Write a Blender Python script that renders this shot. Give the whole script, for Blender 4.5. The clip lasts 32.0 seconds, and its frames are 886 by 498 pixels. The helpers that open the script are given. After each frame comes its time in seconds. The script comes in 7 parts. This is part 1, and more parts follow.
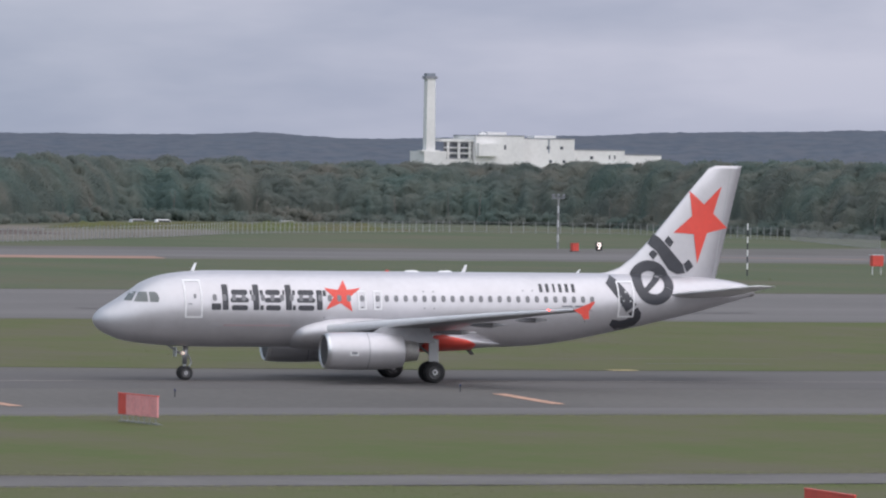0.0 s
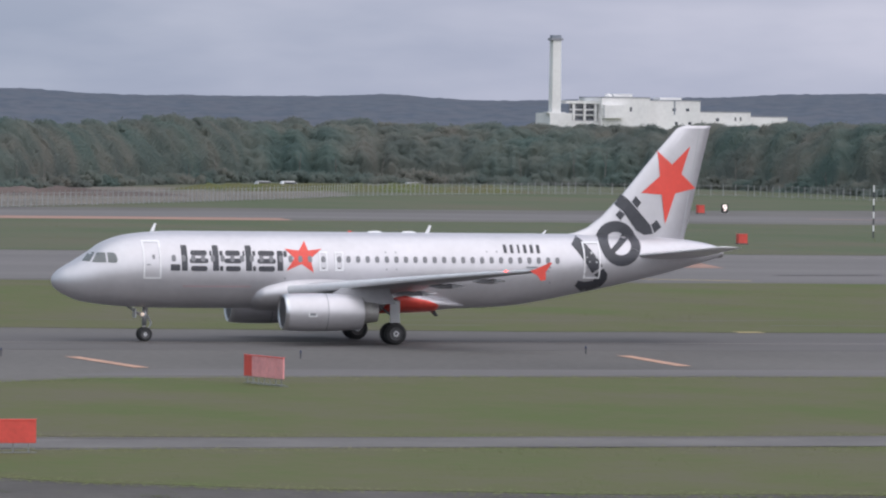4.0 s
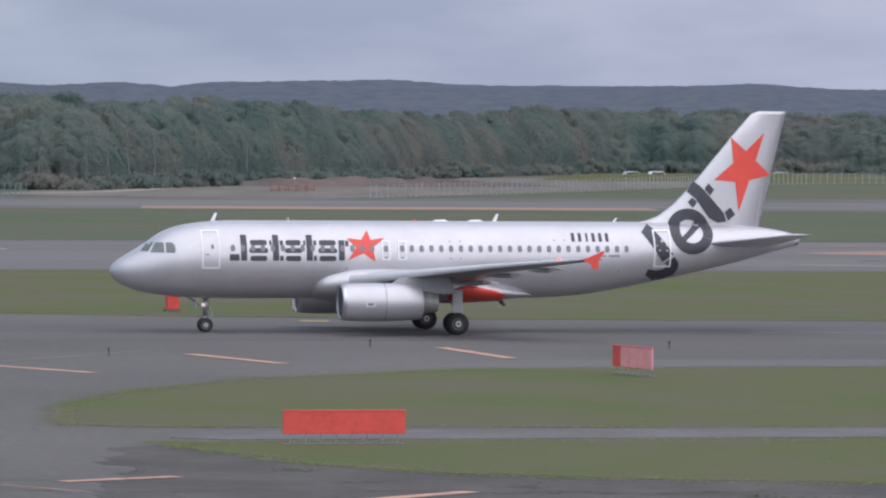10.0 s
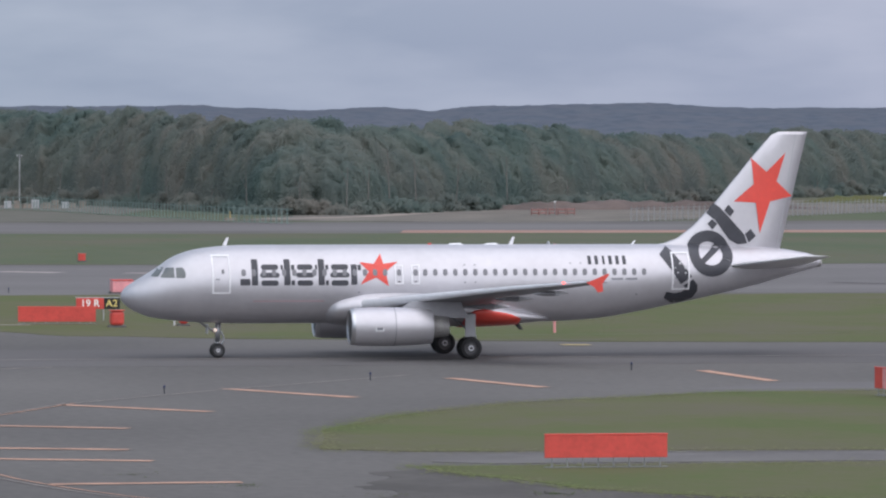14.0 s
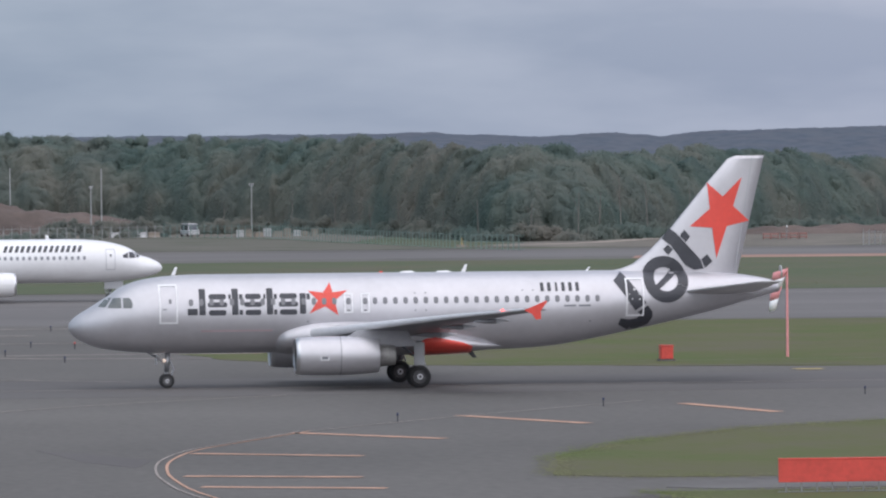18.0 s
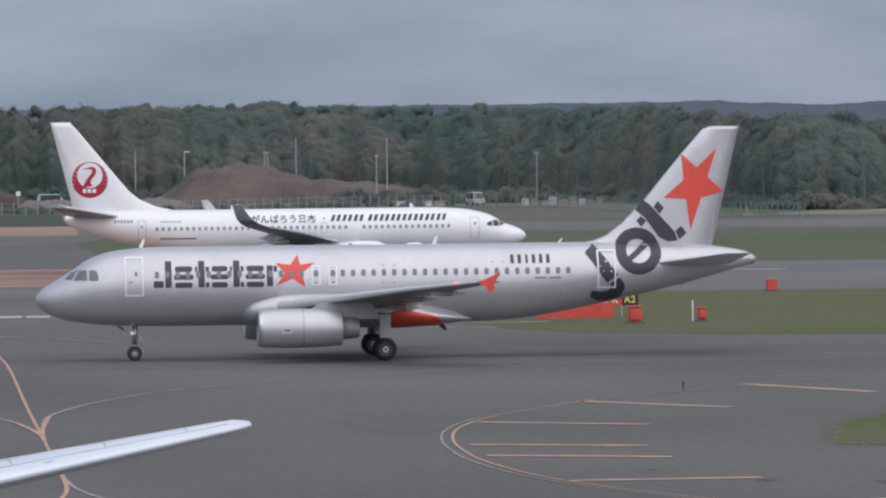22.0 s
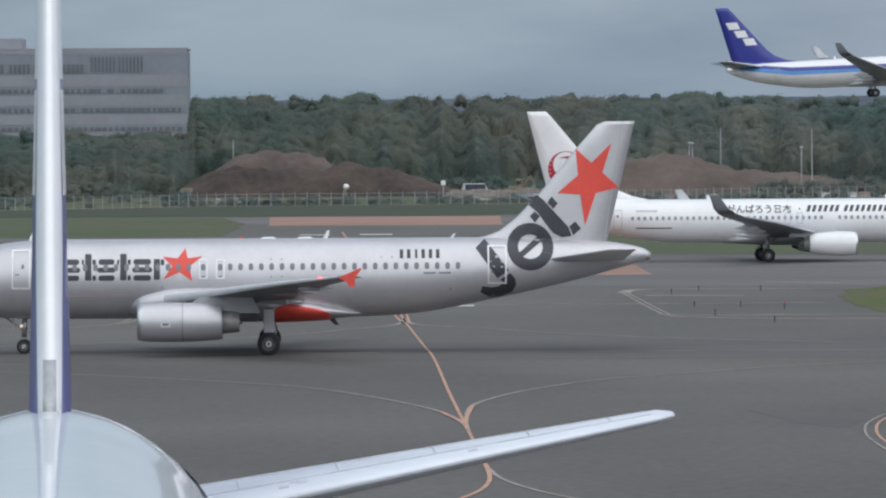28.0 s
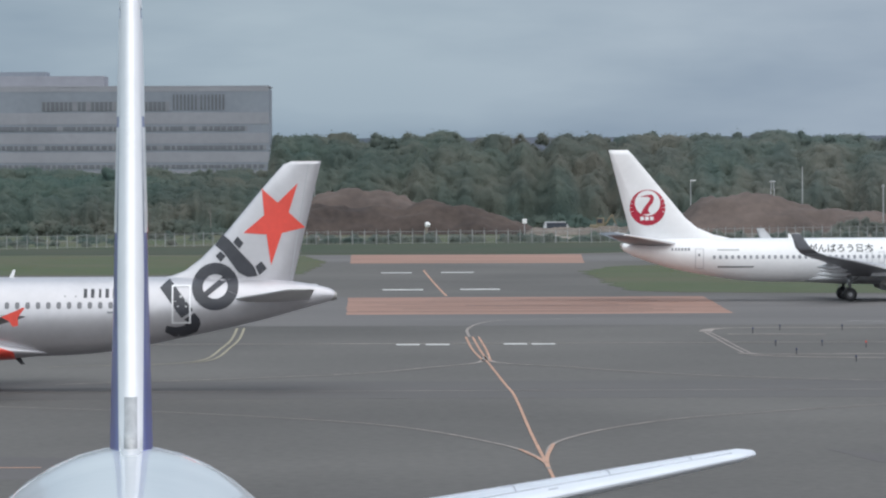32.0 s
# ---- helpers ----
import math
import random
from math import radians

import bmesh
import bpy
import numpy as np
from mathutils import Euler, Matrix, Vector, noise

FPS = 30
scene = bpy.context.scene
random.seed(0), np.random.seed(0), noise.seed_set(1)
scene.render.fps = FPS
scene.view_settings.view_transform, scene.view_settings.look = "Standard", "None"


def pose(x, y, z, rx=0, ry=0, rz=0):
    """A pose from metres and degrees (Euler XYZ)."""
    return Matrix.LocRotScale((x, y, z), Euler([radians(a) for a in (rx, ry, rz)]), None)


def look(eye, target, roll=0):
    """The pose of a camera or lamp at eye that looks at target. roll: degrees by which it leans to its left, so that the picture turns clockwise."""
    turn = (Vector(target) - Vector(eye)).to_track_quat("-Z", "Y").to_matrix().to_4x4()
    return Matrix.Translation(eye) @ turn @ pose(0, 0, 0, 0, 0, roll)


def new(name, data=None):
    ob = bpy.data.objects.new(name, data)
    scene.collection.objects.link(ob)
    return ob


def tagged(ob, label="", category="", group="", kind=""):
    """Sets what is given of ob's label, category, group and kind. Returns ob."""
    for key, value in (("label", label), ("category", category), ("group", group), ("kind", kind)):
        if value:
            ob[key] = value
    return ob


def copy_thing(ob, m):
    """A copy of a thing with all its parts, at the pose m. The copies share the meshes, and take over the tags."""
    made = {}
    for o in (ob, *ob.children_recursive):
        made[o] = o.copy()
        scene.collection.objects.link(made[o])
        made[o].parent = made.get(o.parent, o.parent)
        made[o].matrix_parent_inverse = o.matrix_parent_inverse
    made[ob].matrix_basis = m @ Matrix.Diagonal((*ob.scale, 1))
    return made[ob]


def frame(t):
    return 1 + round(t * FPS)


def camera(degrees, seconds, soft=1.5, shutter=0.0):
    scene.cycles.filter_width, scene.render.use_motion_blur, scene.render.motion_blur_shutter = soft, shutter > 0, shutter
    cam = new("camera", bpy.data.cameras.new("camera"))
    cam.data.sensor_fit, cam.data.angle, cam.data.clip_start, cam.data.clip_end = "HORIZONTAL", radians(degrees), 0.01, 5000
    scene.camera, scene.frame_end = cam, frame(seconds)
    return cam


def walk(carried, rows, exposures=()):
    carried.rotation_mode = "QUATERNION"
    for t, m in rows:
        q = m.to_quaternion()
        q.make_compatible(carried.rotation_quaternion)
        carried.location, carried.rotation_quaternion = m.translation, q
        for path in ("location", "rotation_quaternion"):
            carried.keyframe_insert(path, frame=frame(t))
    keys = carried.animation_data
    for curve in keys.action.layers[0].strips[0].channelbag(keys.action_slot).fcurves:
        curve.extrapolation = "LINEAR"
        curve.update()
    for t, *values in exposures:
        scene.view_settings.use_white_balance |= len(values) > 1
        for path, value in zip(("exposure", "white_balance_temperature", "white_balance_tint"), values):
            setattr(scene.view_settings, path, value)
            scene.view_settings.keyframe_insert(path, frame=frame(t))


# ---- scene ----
EYE = 11.89
cam = camera(8.5054, 32.0, soft=2.2)
# seconds, turn to the right of north, tilt up, lean: a camera on a stand behind a terminal window
PATH = [
    (0, 17.554, -0.850, 0.766), (0.5, 17.279, -0.903, 0.739), (1, 17.011, -1.012, 0.899), (1.5, 16.938, -1.139, 0.840),
    (2, 16.974, -1.069, 0.898), (2.5, 16.892, -1.093, 0.808), (4.5, 16.257, -1.289, 0.795), (5, 16.228, -1.339, 0.802),
    (5.5, 15.939, -1.374, 0.787), (6, 15.554, -1.408, 0.921), (6.5, 15.208, -1.447, 0.856), (7, 14.651, -1.446, 0.577),
    (7.5, 14.254, -1.227, 0.592), (8, 13.771, -1.359, 0.574), (8.5, 13.588, -1.400, 0.591), (9, 13.405, -1.400, 0.460),
    (9.5, 13.087, -1.394, 0.402), (10, 12.811, -1.363, 0.470), (10.5, 12.673, -1.330, 0.433), (11, 12.459, -1.241, 0.404),
    (11.5, 12.226, -1.170, 0.325), (12, 11.811, -1.140, 0.320), (12.5, 11.108, -1.175, 0.130), (13, 10.801, -1.142, 0.095),
    (13.5, 10.602, -1.105, 0.089), (14, 10.303, -1.148, 0.080), (14.5, 10.086, -1.142, -0.011), (15, 9.765, -0.943, 0.133),
    (15.5, 9.543, -0.907, 0.104), (17.5, 8.301, -0.872, -0.316), (18, 8.074, -0.891, -0.441), (18.5, 7.755, -0.868, -0.452),
    (19, 7.342, -0.876, -0.312), (19.5, 7.083, -0.929, -0.220), (20, 6.698, -1.375, -0.308), (20.5, 6.335, -1.340, -0.378),
    (21, 5.727, -1.165, -0.526), (21.5, 5.432, -1.156, -0.468), (22, 5.327, -1.170, -0.564), (22.5, 5.013, -1.222, -0.664),
    (23, 4.412, -1.173, -0.646), (23.5, 4.055, -1.130, -0.482), (24, 3.814, -1.094, -0.504), (24.5, 3.295, -1.182, -0.554),
    (25, 2.612, -1.532, -0.380), (25.5, 2.085, -1.571, -0.349), (27.5, 1.027, -1.401, -0.418), (28, 1.248, -1.234, -0.314),
    (28.5, 1.009, -1.118, -0.349), (29, 0.769, -1.069, -0.293), (29.5, 0.775, -0.990, -0.270), (30, 0.646, -0.973, -0.320),
    (30.5, 0.583, -0.959, -0.226), (31, 0.615, -0.945, -0.251), (31.5, 0.577, -0.881, -0.206), (32, 0.468, -0.864, -0.198),
]


def aim(turn, tilt, lean):
    return pose(0, 0, EYE, 90 + tilt, 0, -turn) @ pose(0, 0, 0, 0, 0, lean)


EXPOSURES = [(0, 0.52, 6450, 14), (6, 0.58, 6400, 15), (9, 0.58, 6250, 16), (18, 0.52, 6350, 14), (21, 0.42, 6350, 13), (23, 0.25, 6350, 11), (26, 0.29, 6350, 9), (29, 0.38, 6350, 8), (32, 0.55, 6400, 8)]
walk(cam, [(t, aim(a, b, c)) for t, a, b, c in PATH], exposures=EXPOSURES)

# ---- light ----
world = bpy.data.worlds.new("world")
scene.world = world
world.use_nodes = True
wn, wl = world.node_tree.nodes, world.node_tree.links
sky = wn.new("ShaderNodeTexSky")
sky.sky_type, sky.sun_disc = "NISHITA", False
sky.sun_elevation, sky.sun_rotation = radians(59), radians(162)
sky.air_density, sky.dust_density = 1.5, 3.0
wco = wn.new("ShaderNodeTexCoord")
wmap = wn.new("ShaderNodeMapping")
wmap.inputs["Scale"].default_value = (9.0, 9.0, 34.0)
wnoise = wn.new("ShaderNodeTexNoise")
wnoise.inputs["Scale"].default_value = 1.3
wnoise.inputs["Detail"].default_value = 5.0
wramp = wn.new("ShaderNodeValToRGB")
wramp.color_ramp.elements[0].position, wramp.color_ramp.elements[0].color = 0.38, (2.48, 2.87, 3.54, 1)
wramp.color_ramp.elements[1].position, wramp.color_ramp.elements[1].color = 0.67, (3.74, 4.02, 4.56, 1)
wsep = wn.new("ShaderNodeSeparateXYZ")
wgrad = wn.new("ShaderNodeValToRGB")
wgrad.color_ramp.elements[0].position, wgrad.color_ramp.elements[0].color = 0.0, (0.875, 0.885, 0.895, 1)
wgrad.color_ramp.elements[1].position, wgrad.color_ramp.elements[1].color = 0.03, (1.08, 1.06, 1.03, 1)
wmul = wn.new("ShaderNodeMix")
wmul.data_type, wmul.blend_type = "RGBA", "MULTIPLY"
wmul.inputs["Factor"].default_value = 1.0
wmix = wn.new("ShaderNodeMix")
wmix.data_type = "RGBA"
wmix.inputs["Factor"].default_value = 0.88
wl.new(wco.outputs["Generated"], wmap.inputs["Vector"])
wl.new(wmap.outputs["Vector"], wnoise.inputs["Vector"])
wl.new(wnoise.outputs["Fac"], wramp.inputs["Fac"])
wl.new(wco.outputs["Generated"], wsep.inputs["Vector"])
wl.new(wsep.outputs["Z"], wgrad.inputs["Fac"])
weast = wn.new("ShaderNodeValToRGB")
weast.color_ramp.elements[0].position, weast.color_ramp.elements[0].color = 0.0, (0.70, 0.80, 0.84, 1)
weast.color_ramp.elements[1].position, weast.color_ramp.elements[1].color = 0.30, (1.02, 1.00, 1.06, 1)
wmul_b = wn.new("ShaderNodeMix")
wmul_b.data_type, wmul_b.blend_type = "RGBA", "MULTIPLY"
wmul_b.inputs["Factor"].default_value = 1.0
wl.new(wsep.outputs["X"], weast.inputs["Fac"])
wl.new(weast.outputs["Color"], wmul_b.inputs["A"])
wl.new(wgrad.outputs["Color"], wmul_b.inputs["B"])
wl.new(wramp.outputs["Color"], wmul.inputs["A"])
wl.new(wmul_b.outputs["Result"], wmul.inputs["B"])
wl.new(sky.outputs["Color"], wmix.inputs["A"])
wl.new(wmul.outputs["Result"], wmix.inputs["B"])
back = wn["Background"]
back.inputs["Strength"].default_value = 0.11
wl.new(wmix.outputs["Result"], back.inputs["Color"])

sun = new("sun", bpy.data.lights.new("sun", "SUN"))
sun.data.energy, sun.data.angle, sun.data.color = 1.5, radians(110), (1.0, 0.97, 0.93)
sun.matrix_world = look((33, -98, 172), (0, 0, 0))

# ---- materials ----


def mat(name, base, rough=0.6, metal=0.0, var=0.12, scale=0.4, fine=6.0, bump=0.0, coat=0.0, tint=None, stretch=None, emit=None):
    """Noise at two scales over a base colour, in metres; tint is the second colour."""
    m = bpy.data.materials.new(name)
    m.use_nodes = True
    nt = m.node_tree
    n, l = nt.nodes, nt.links
    b = n["Principled BSDF"]
    b.inputs["Roughness"].default_value, b.inputs["Metallic"].default_value = rough, metal
    b.inputs["Coat Weight"].default_value = coat
    if emit:
        b.inputs["Emission Color"].default_value, b.inputs["Emission Strength"].default_value = (*base, 1), emit
    if var <= 0:
        b.inputs["Base Color"].default_value = (*base, 1)
        return m
    tc, mp = n.new("ShaderNodeTexCoord"), n.new("ShaderNodeMapping")
    l.new(tc.outputs["Object"], mp.inputs["Vector"])
    if stretch:
        mp.inputs["Scale"].default_value = stretch
    big, small = n.new("ShaderNodeTexNoise"), n.new("ShaderNodeTexNoise")
    big.inputs["Scale"].default_value, big.inputs["Detail"].default_value = scale, 4
    small.inputs["Scale"].default_value, small.inputs["Detail"].default_value = fine, 3
    l.new(mp.outputs["Vector"], big.inputs["Vector"])
    l.new(mp.outputs["Vector"], small.inputs["Vector"])
    mul = n.new("ShaderNodeMath")
    mul.operation = "MULTIPLY_ADD"
    mul.inputs[1].default_value, mul.inputs[2].default_value = 0.35, 0.0
    l.new(small.outputs["Fac"], mul.inputs[0])
    add = n.new("ShaderNodeMath")
    add.operation = "MULTIPLY_ADD"
    add.inputs[1].default_value = 0.65
    l.new(big.outputs["Fac"], add.inputs[0])
    l.new(mul.outputs[0], add.inputs[2])
    ramp = n.new("ShaderNodeValToRGB")
    lo = [c * (1 - var) for c in base]
    hi = tint or [min(1, c * (1 + var)) for c in base]
    ramp.color_ramp.elements[0].position, ramp.color_ramp.elements[0].color = 0.36, (*lo, 1)
    ramp.color_ramp.elements[1].position, ramp.color_ramp.elements[1].color = 0.64, (*hi, 1)
    l.new(add.outputs[0], ramp.inputs["Fac"])
    l.new(ramp.outputs["Color"], b.inputs["Base Color"])
    if bump:
        bn = n.new("ShaderNodeBump")
        bn.inputs["Strength"].default_value, bn.inputs["Distance"].default_value = bump, 0.05
        l.new(small.outputs["Fac"], bn.inputs["Height"])
        l.new(bn.outputs["Normal"], b.inputs["Normal"])
    return m




def turf(name, bare, mid, lush, scale, fine, stretch=(1, 0.6, 1), bump=0.4):
    """Ground whose colour drifts between three states at two sizes, in metres."""
    m = bpy.data.materials.new(name)
    m.use_nodes = True
    n, l = m.node_tree.nodes, m.node_tree.links
    b = n["Principled BSDF"]
    b.inputs["Roughness"].default_value, b.inputs["Specular IOR Level"].default_value = 0.95, 0.2
    tc, mp = n.new("ShaderNodeTexCoord"), n.new("ShaderNodeMapping")
    mp.inputs["Scale"].default_value = stretch
    l.new(tc.outputs["Object"], mp.inputs["Vector"])
    wide, small = n.new("ShaderNodeTexNoise"), n.new("ShaderNodeTexNoise")
    for node, size, detail in ((wide, scale, 6), (small, fine, 4)):
        node.inputs["Scale"].default_value, node.inputs["Detail"].default_value, node.inputs["Roughness"].default_value = size, detail, 0.6
        l.new(mp.outputs["Vector"], node.inputs["Vector"])
    add = n.new("ShaderNodeMix")
    add.data_type = "FLOAT"
    add.inputs["Factor"].default_value = 0.25
    l.new(wide.outputs["Fac"], add.inputs["A"])
    l.new(small.outputs["Fac"], add.inputs["B"])
    ramp = n.new("ShaderNodeValToRGB")
    e = ramp.color_ramp.elements
    e[0].position, e[0].color = 0.38, (*bare, 1)
    e[1].position, e[1].color = 0.62, (*lush, 1)
    e.new(0.5).color = (*mid, 1)
    l.new(add.outputs["Result"], ramp.inputs["Fac"])
    l.new(ramp.outputs["Color"], b.inputs["Base Color"])
    bn = n.new("ShaderNodeBump")
    bn.inputs["Strength"].default_value, bn.inputs["Distance"].default_value = bump, 0.04
    l.new(small.outputs["Fac"], bn.inputs["Height"])
    l.new(bn.outputs["Normal"], b.inputs["Normal"])
    return m


M_GRASS = turf("mown_grass", (0.126, 0.119, 0.076), (0.116, 0.121, 0.057), (0.097, 0.123, 0.043), 0.09, 1.1)
# distant grass: haze mixed into the turf colours
M_HAZEGRASS = turf("hazed_mown_grass", (0.122, 0.118, 0.080), (0.104, 0.119, 0.072), (0.088, 0.114, 0.062), 0.035, 0.5)
M_TALLGRASS = turf("unmown_grass", (0.082, 0.084, 0.062), (0.070, 0.082, 0.058), (0.060, 0.080, 0.052), 0.06, 0.7)
M_WEED = turf("apron_weeds", (0.120, 0.122, 0.080), (0.105, 0.125, 0.062), (0.085, 0.120, 0.045), 0.3, 2.0)
M_BLADE = turf("standing_grass", (0.212, 0.202, 0.122), (0.194, 0.203, 0.093), (0.158, 0.205, 0.068), 0.09, 1.1)
M_OLDASPH = turf("cracked_dirty_asphalt", (0.086, 0.081, 0.075), (0.104, 0.098, 0.091), (0.126, 0.119, 0.110), 0.22, 1.6)
M_ASPH = mat("asphalt", (0.118, 0.111, 0.102), 0.9, var=0.24, scale=0.045, fine=2.5, bump=0.3, stretch=(0.8, 0.45, 1))
M_CONC = mat("worn_concrete", (0.142, 0.134, 0.128), 0.9, var=0.2, scale=0.2, fine=3, bump=0.2)
M_ORANGE = mat("orange_paint", (0.52, 0.31, 0.22), 0.8, var=0.25, scale=0.8, fine=5)
M_FAINT = mat("worn_orange_paint", (0.33, 0.29, 0.265), 0.85, var=0.25, scale=0.6, fine=5)
M_YELLOW = mat("yellow_paint", (0.44, 0.35, 0.16), 0.8, var=0.25, scale=0.8, fine=5)
M_WHITE_PAINT = mat("white_road_paint", (0.72, 0.72, 0.70), 0.8, var=0.15, scale=0.8, fine=5)
M_TERRA = mat("terracotta_paint", (0.33, 0.195, 0.15), 0.85, var=0.25, scale=0.12, fine=1.2, stretch=(0.25, 1.5, 1))
M_SILVER = mat("silver_paint", (0.63, 0.62, 0.645), 0.44, metal=0.60, var=0.05, scale=0.5, fine=3)
M_WHITE = mat("white_gloss_paint", (0.90, 0.90, 0.91), 0.28, var=0.04, scale=0.4, fine=3, coat=0.4)
# white hull paint with the sky's reflected blue mixed into its base
M_SKYTINT_WHITE = mat("sky_tinted_white_gloss_paint", (0.88, 0.925, 0.975), 0.25, var=0.03, scale=0.4, fine=3, coat=0.6)
M_BRAKE = mat("dusty_grey_wheel_rim", (0.13, 0.13, 0.135), 0.55, metal=0.4, var=0.2, scale=2, fine=8)
M_TAILSKIN = mat("worn_white_satin_paint", (0.78, 0.82, 0.875), 0.5, var=0.07, scale=0.5, fine=4, stretch=(0.6, 0.25, 1))
M_SEAM = mat("grey_panel_seam", (0.52, 0.54, 0.59), 0.6, var=0.15, scale=1, fine=6)
M_LIGHTGREY = mat("light_grey_paint", (0.52, 0.53, 0.55), 0.35, var=0.06, scale=0.6, fine=3, coat=0.2)
M_BELLY = mat("pale_grey_belly_paint", (0.74, 0.73, 0.73), 0.4, var=0.06, scale=0.6, fine=3)
M_WINGGREY = mat("wing_grey_paint", (0.225, 0.235, 0.26), 0.4, var=0.10, scale=0.8, fine=3)
M_DARK = mat("charcoal_paint", (0.055, 0.057, 0.068), 0.4, var=0.1, scale=1, fine=4)
M_ORANGERED = mat("orange_red_paint", (0.84, 0.095, 0.07), 0.35, var=0.05, scale=1, fine=4)
M_CRIMSON = mat("crimson_paint", (0.46, 0.02, 0.05), 0.35, var=0.05, scale=1, fine=4)
M_BLUE = mat("deep_blue_paint", (0.035, 0.045, 0.30), 0.3, var=0.06, scale=1, fine=4, coat=0.3)
M_SKYBLUE = mat("sky_blue_paint", (0.10, 0.32, 0.70), 0.3, var=0.05, scale=1, fine=4)
M_GLASS_DARK = mat("dark_cabin_glass", (0.23, 0.23, 0.245), 0.15, var=0.05, scale=2, fine=5)
M_PORTHOLE = mat("drawn_cabin_blind", (0.30, 0.31, 0.34), 0.3, var=0.15, scale=2, fine=5)
M_COCKPIT = mat("cockpit_glass", (0.15, 0.165, 0.165), 0.10, var=0.03, scale=2, fine=5, coat=0.5)
M_TYRE = mat("tyre_rubber", (0.035, 0.035, 0.037), 0.85, var=0.2, scale=3, fine=12)
M_STEEL = mat("gear_steel", (0.42, 0.43, 0.45), 0.4, metal=0.7, var=0.1, scale=3, fine=10)
M_ALU = mat("bare_aluminium", (0.74, 0.74, 0.75), 0.34, metal=1.0, var=0.05, scale=1.5, fine=6)
M_SLAT = mat("pale_slat_metal", (0.78, 0.78, 0.80), 0.4, metal=0.1, var=0.05, scale=1.5, fine=6)
M_EXH = mat("exhaust_metal", (0.33, 0.32, 0.31), 0.5, metal=0.4, var=0.2, scale=2, fine=8)
M_FANDARK = mat("intake_shadow_grey", (0.06, 0.06, 0.065), 0.5, var=0.1, scale=2, fine=8)
M_REDBOARD = mat("red_sign_paint", (0.70, 0.085, 0.065), 0.5, var=0.10, scale=1.5, fine=6)
M_FADED = mat("faded_red_sign_paint", (0.86, 0.36, 0.37), 0.6, var=0.10, scale=1.5, fine=6)
M_BLACK = mat("black_sign_face", (0.02, 0.02, 0.02), 0.5, var=0.1, scale=2, fine=6)
M_SIGNWHITE = mat("white_sign_letter", (0.85, 0.85, 0.82), 0.5, var=0, emit=0.12)
M_SIGNLIT = mat("lit_sign_numeral", (1.0, 0.86, 0.80), 0.5, var=0, emit=0.9)
M_SIGNYELLOW = mat("yellow_sign_letter", (0.80, 0.66, 0.22), 0.5, var=0, emit=0.08)
M_FENCE = mat("weathered_fence_steel", (0.27, 0.28, 0.28), 0.6, metal=0.1, var=0.12, scale=2, fine=8)
M_POST = mat("dull_galvanised_post", (0.37, 0.38, 0.385), 0.6, metal=0.2, var=0.15, scale=2, fine=8)
M_WING = mat("wing_skin", (0.30, 0.30, 0.32), 0.38, metal=0.3, var=0.10, scale=0.8, fine=3)
M_GALV = mat("galvanised_steel", (0.50, 0.51, 0.52), 0.5, metal=0.4, var=0.12, scale=2, fine=8)
M_GREENPOST = mat("green_fence_paint", (0.20, 0.28, 0.26), 0.6, var=0.12, scale=2, fine=8)
M_WALL = mat("pale_plaster_wall", (0.82, 0.81, 0.80), 0.8, var=0.08, scale=0.08, fine=0.8)
M_FACADE = mat("grey_facade_panel", (0.245, 0.272, 0.318), 0.7, var=0.10, scale=0.07, fine=0.9)
M_OFFICE_PANE = mat("grey_office_pane", (0.155, 0.165, 0.19), 0.25, var=0.15, scale=0.3, fine=2)
M_FACADE_B = mat("pale_grey_facade_band", (0.295, 0.302, 0.338), 0.7, var=0.08, scale=0.1, fine=0.9)
M_PANE = mat("dark_window_pane", (0.06, 0.07, 0.09), 0.15, var=0.15, scale=0.3, fine=2)
M_EARTH = mat("bare_earth", (0.115, 0.092, 0.084), 0.95, var=0.22, scale=0.09, fine=0.8, bump=0.5, tint=(0.155, 0.120, 0.106))
M_SAND = mat("pale_gravel_track", (0.30, 0.26, 0.22), 0.95, var=0.2, scale=0.2, fine=1.0)
M_BARK = mat("grey_bark", (0.19, 0.18, 0.165), 0.9, var=0.3, scale=0.6, fine=5)
M_REDLAMP = mat("red_navigation_lamp", (1.0, 0.05, 0.03), 0.4, var=0, emit=6.0)
M_WARMLAMP = mat("warm_taxi_lamp", (1.0, 0.80, 0.66), 0.4, var=0, emit=0.35)
M_BLUELAMP = mat("blue_lamp_glass", (0.03, 0.04, 0.11), 0.25, var=0)

# ---- helpers for shapes ----


def link_mesh(name, bm, material, parent=None, label="", smooth=False):
    me = bpy.data.meshes.new(name)
    bm.to_mesh(me)
    bm.free()
    me.materials.append(material)
    if smooth:
        me.shade_smooth()
    ob = new(name, me)
    if parent:
        ob.parent = parent
    if label:
        ob["label"] = label
    return ob


def part(name, bm, material, parent, label="", smooth=False):
    return link_mesh(name, bm, material, parent, label, smooth)


def thing(name, label, category, group="", kind="", at=(0, 0, 0), rz=0.0):
    ob = new(name)
    ob.empty_display_size = 0.5
    ob.matrix_basis = pose(*at, 0, 0, rz)
    return tagged(ob, label, category, group, kind)


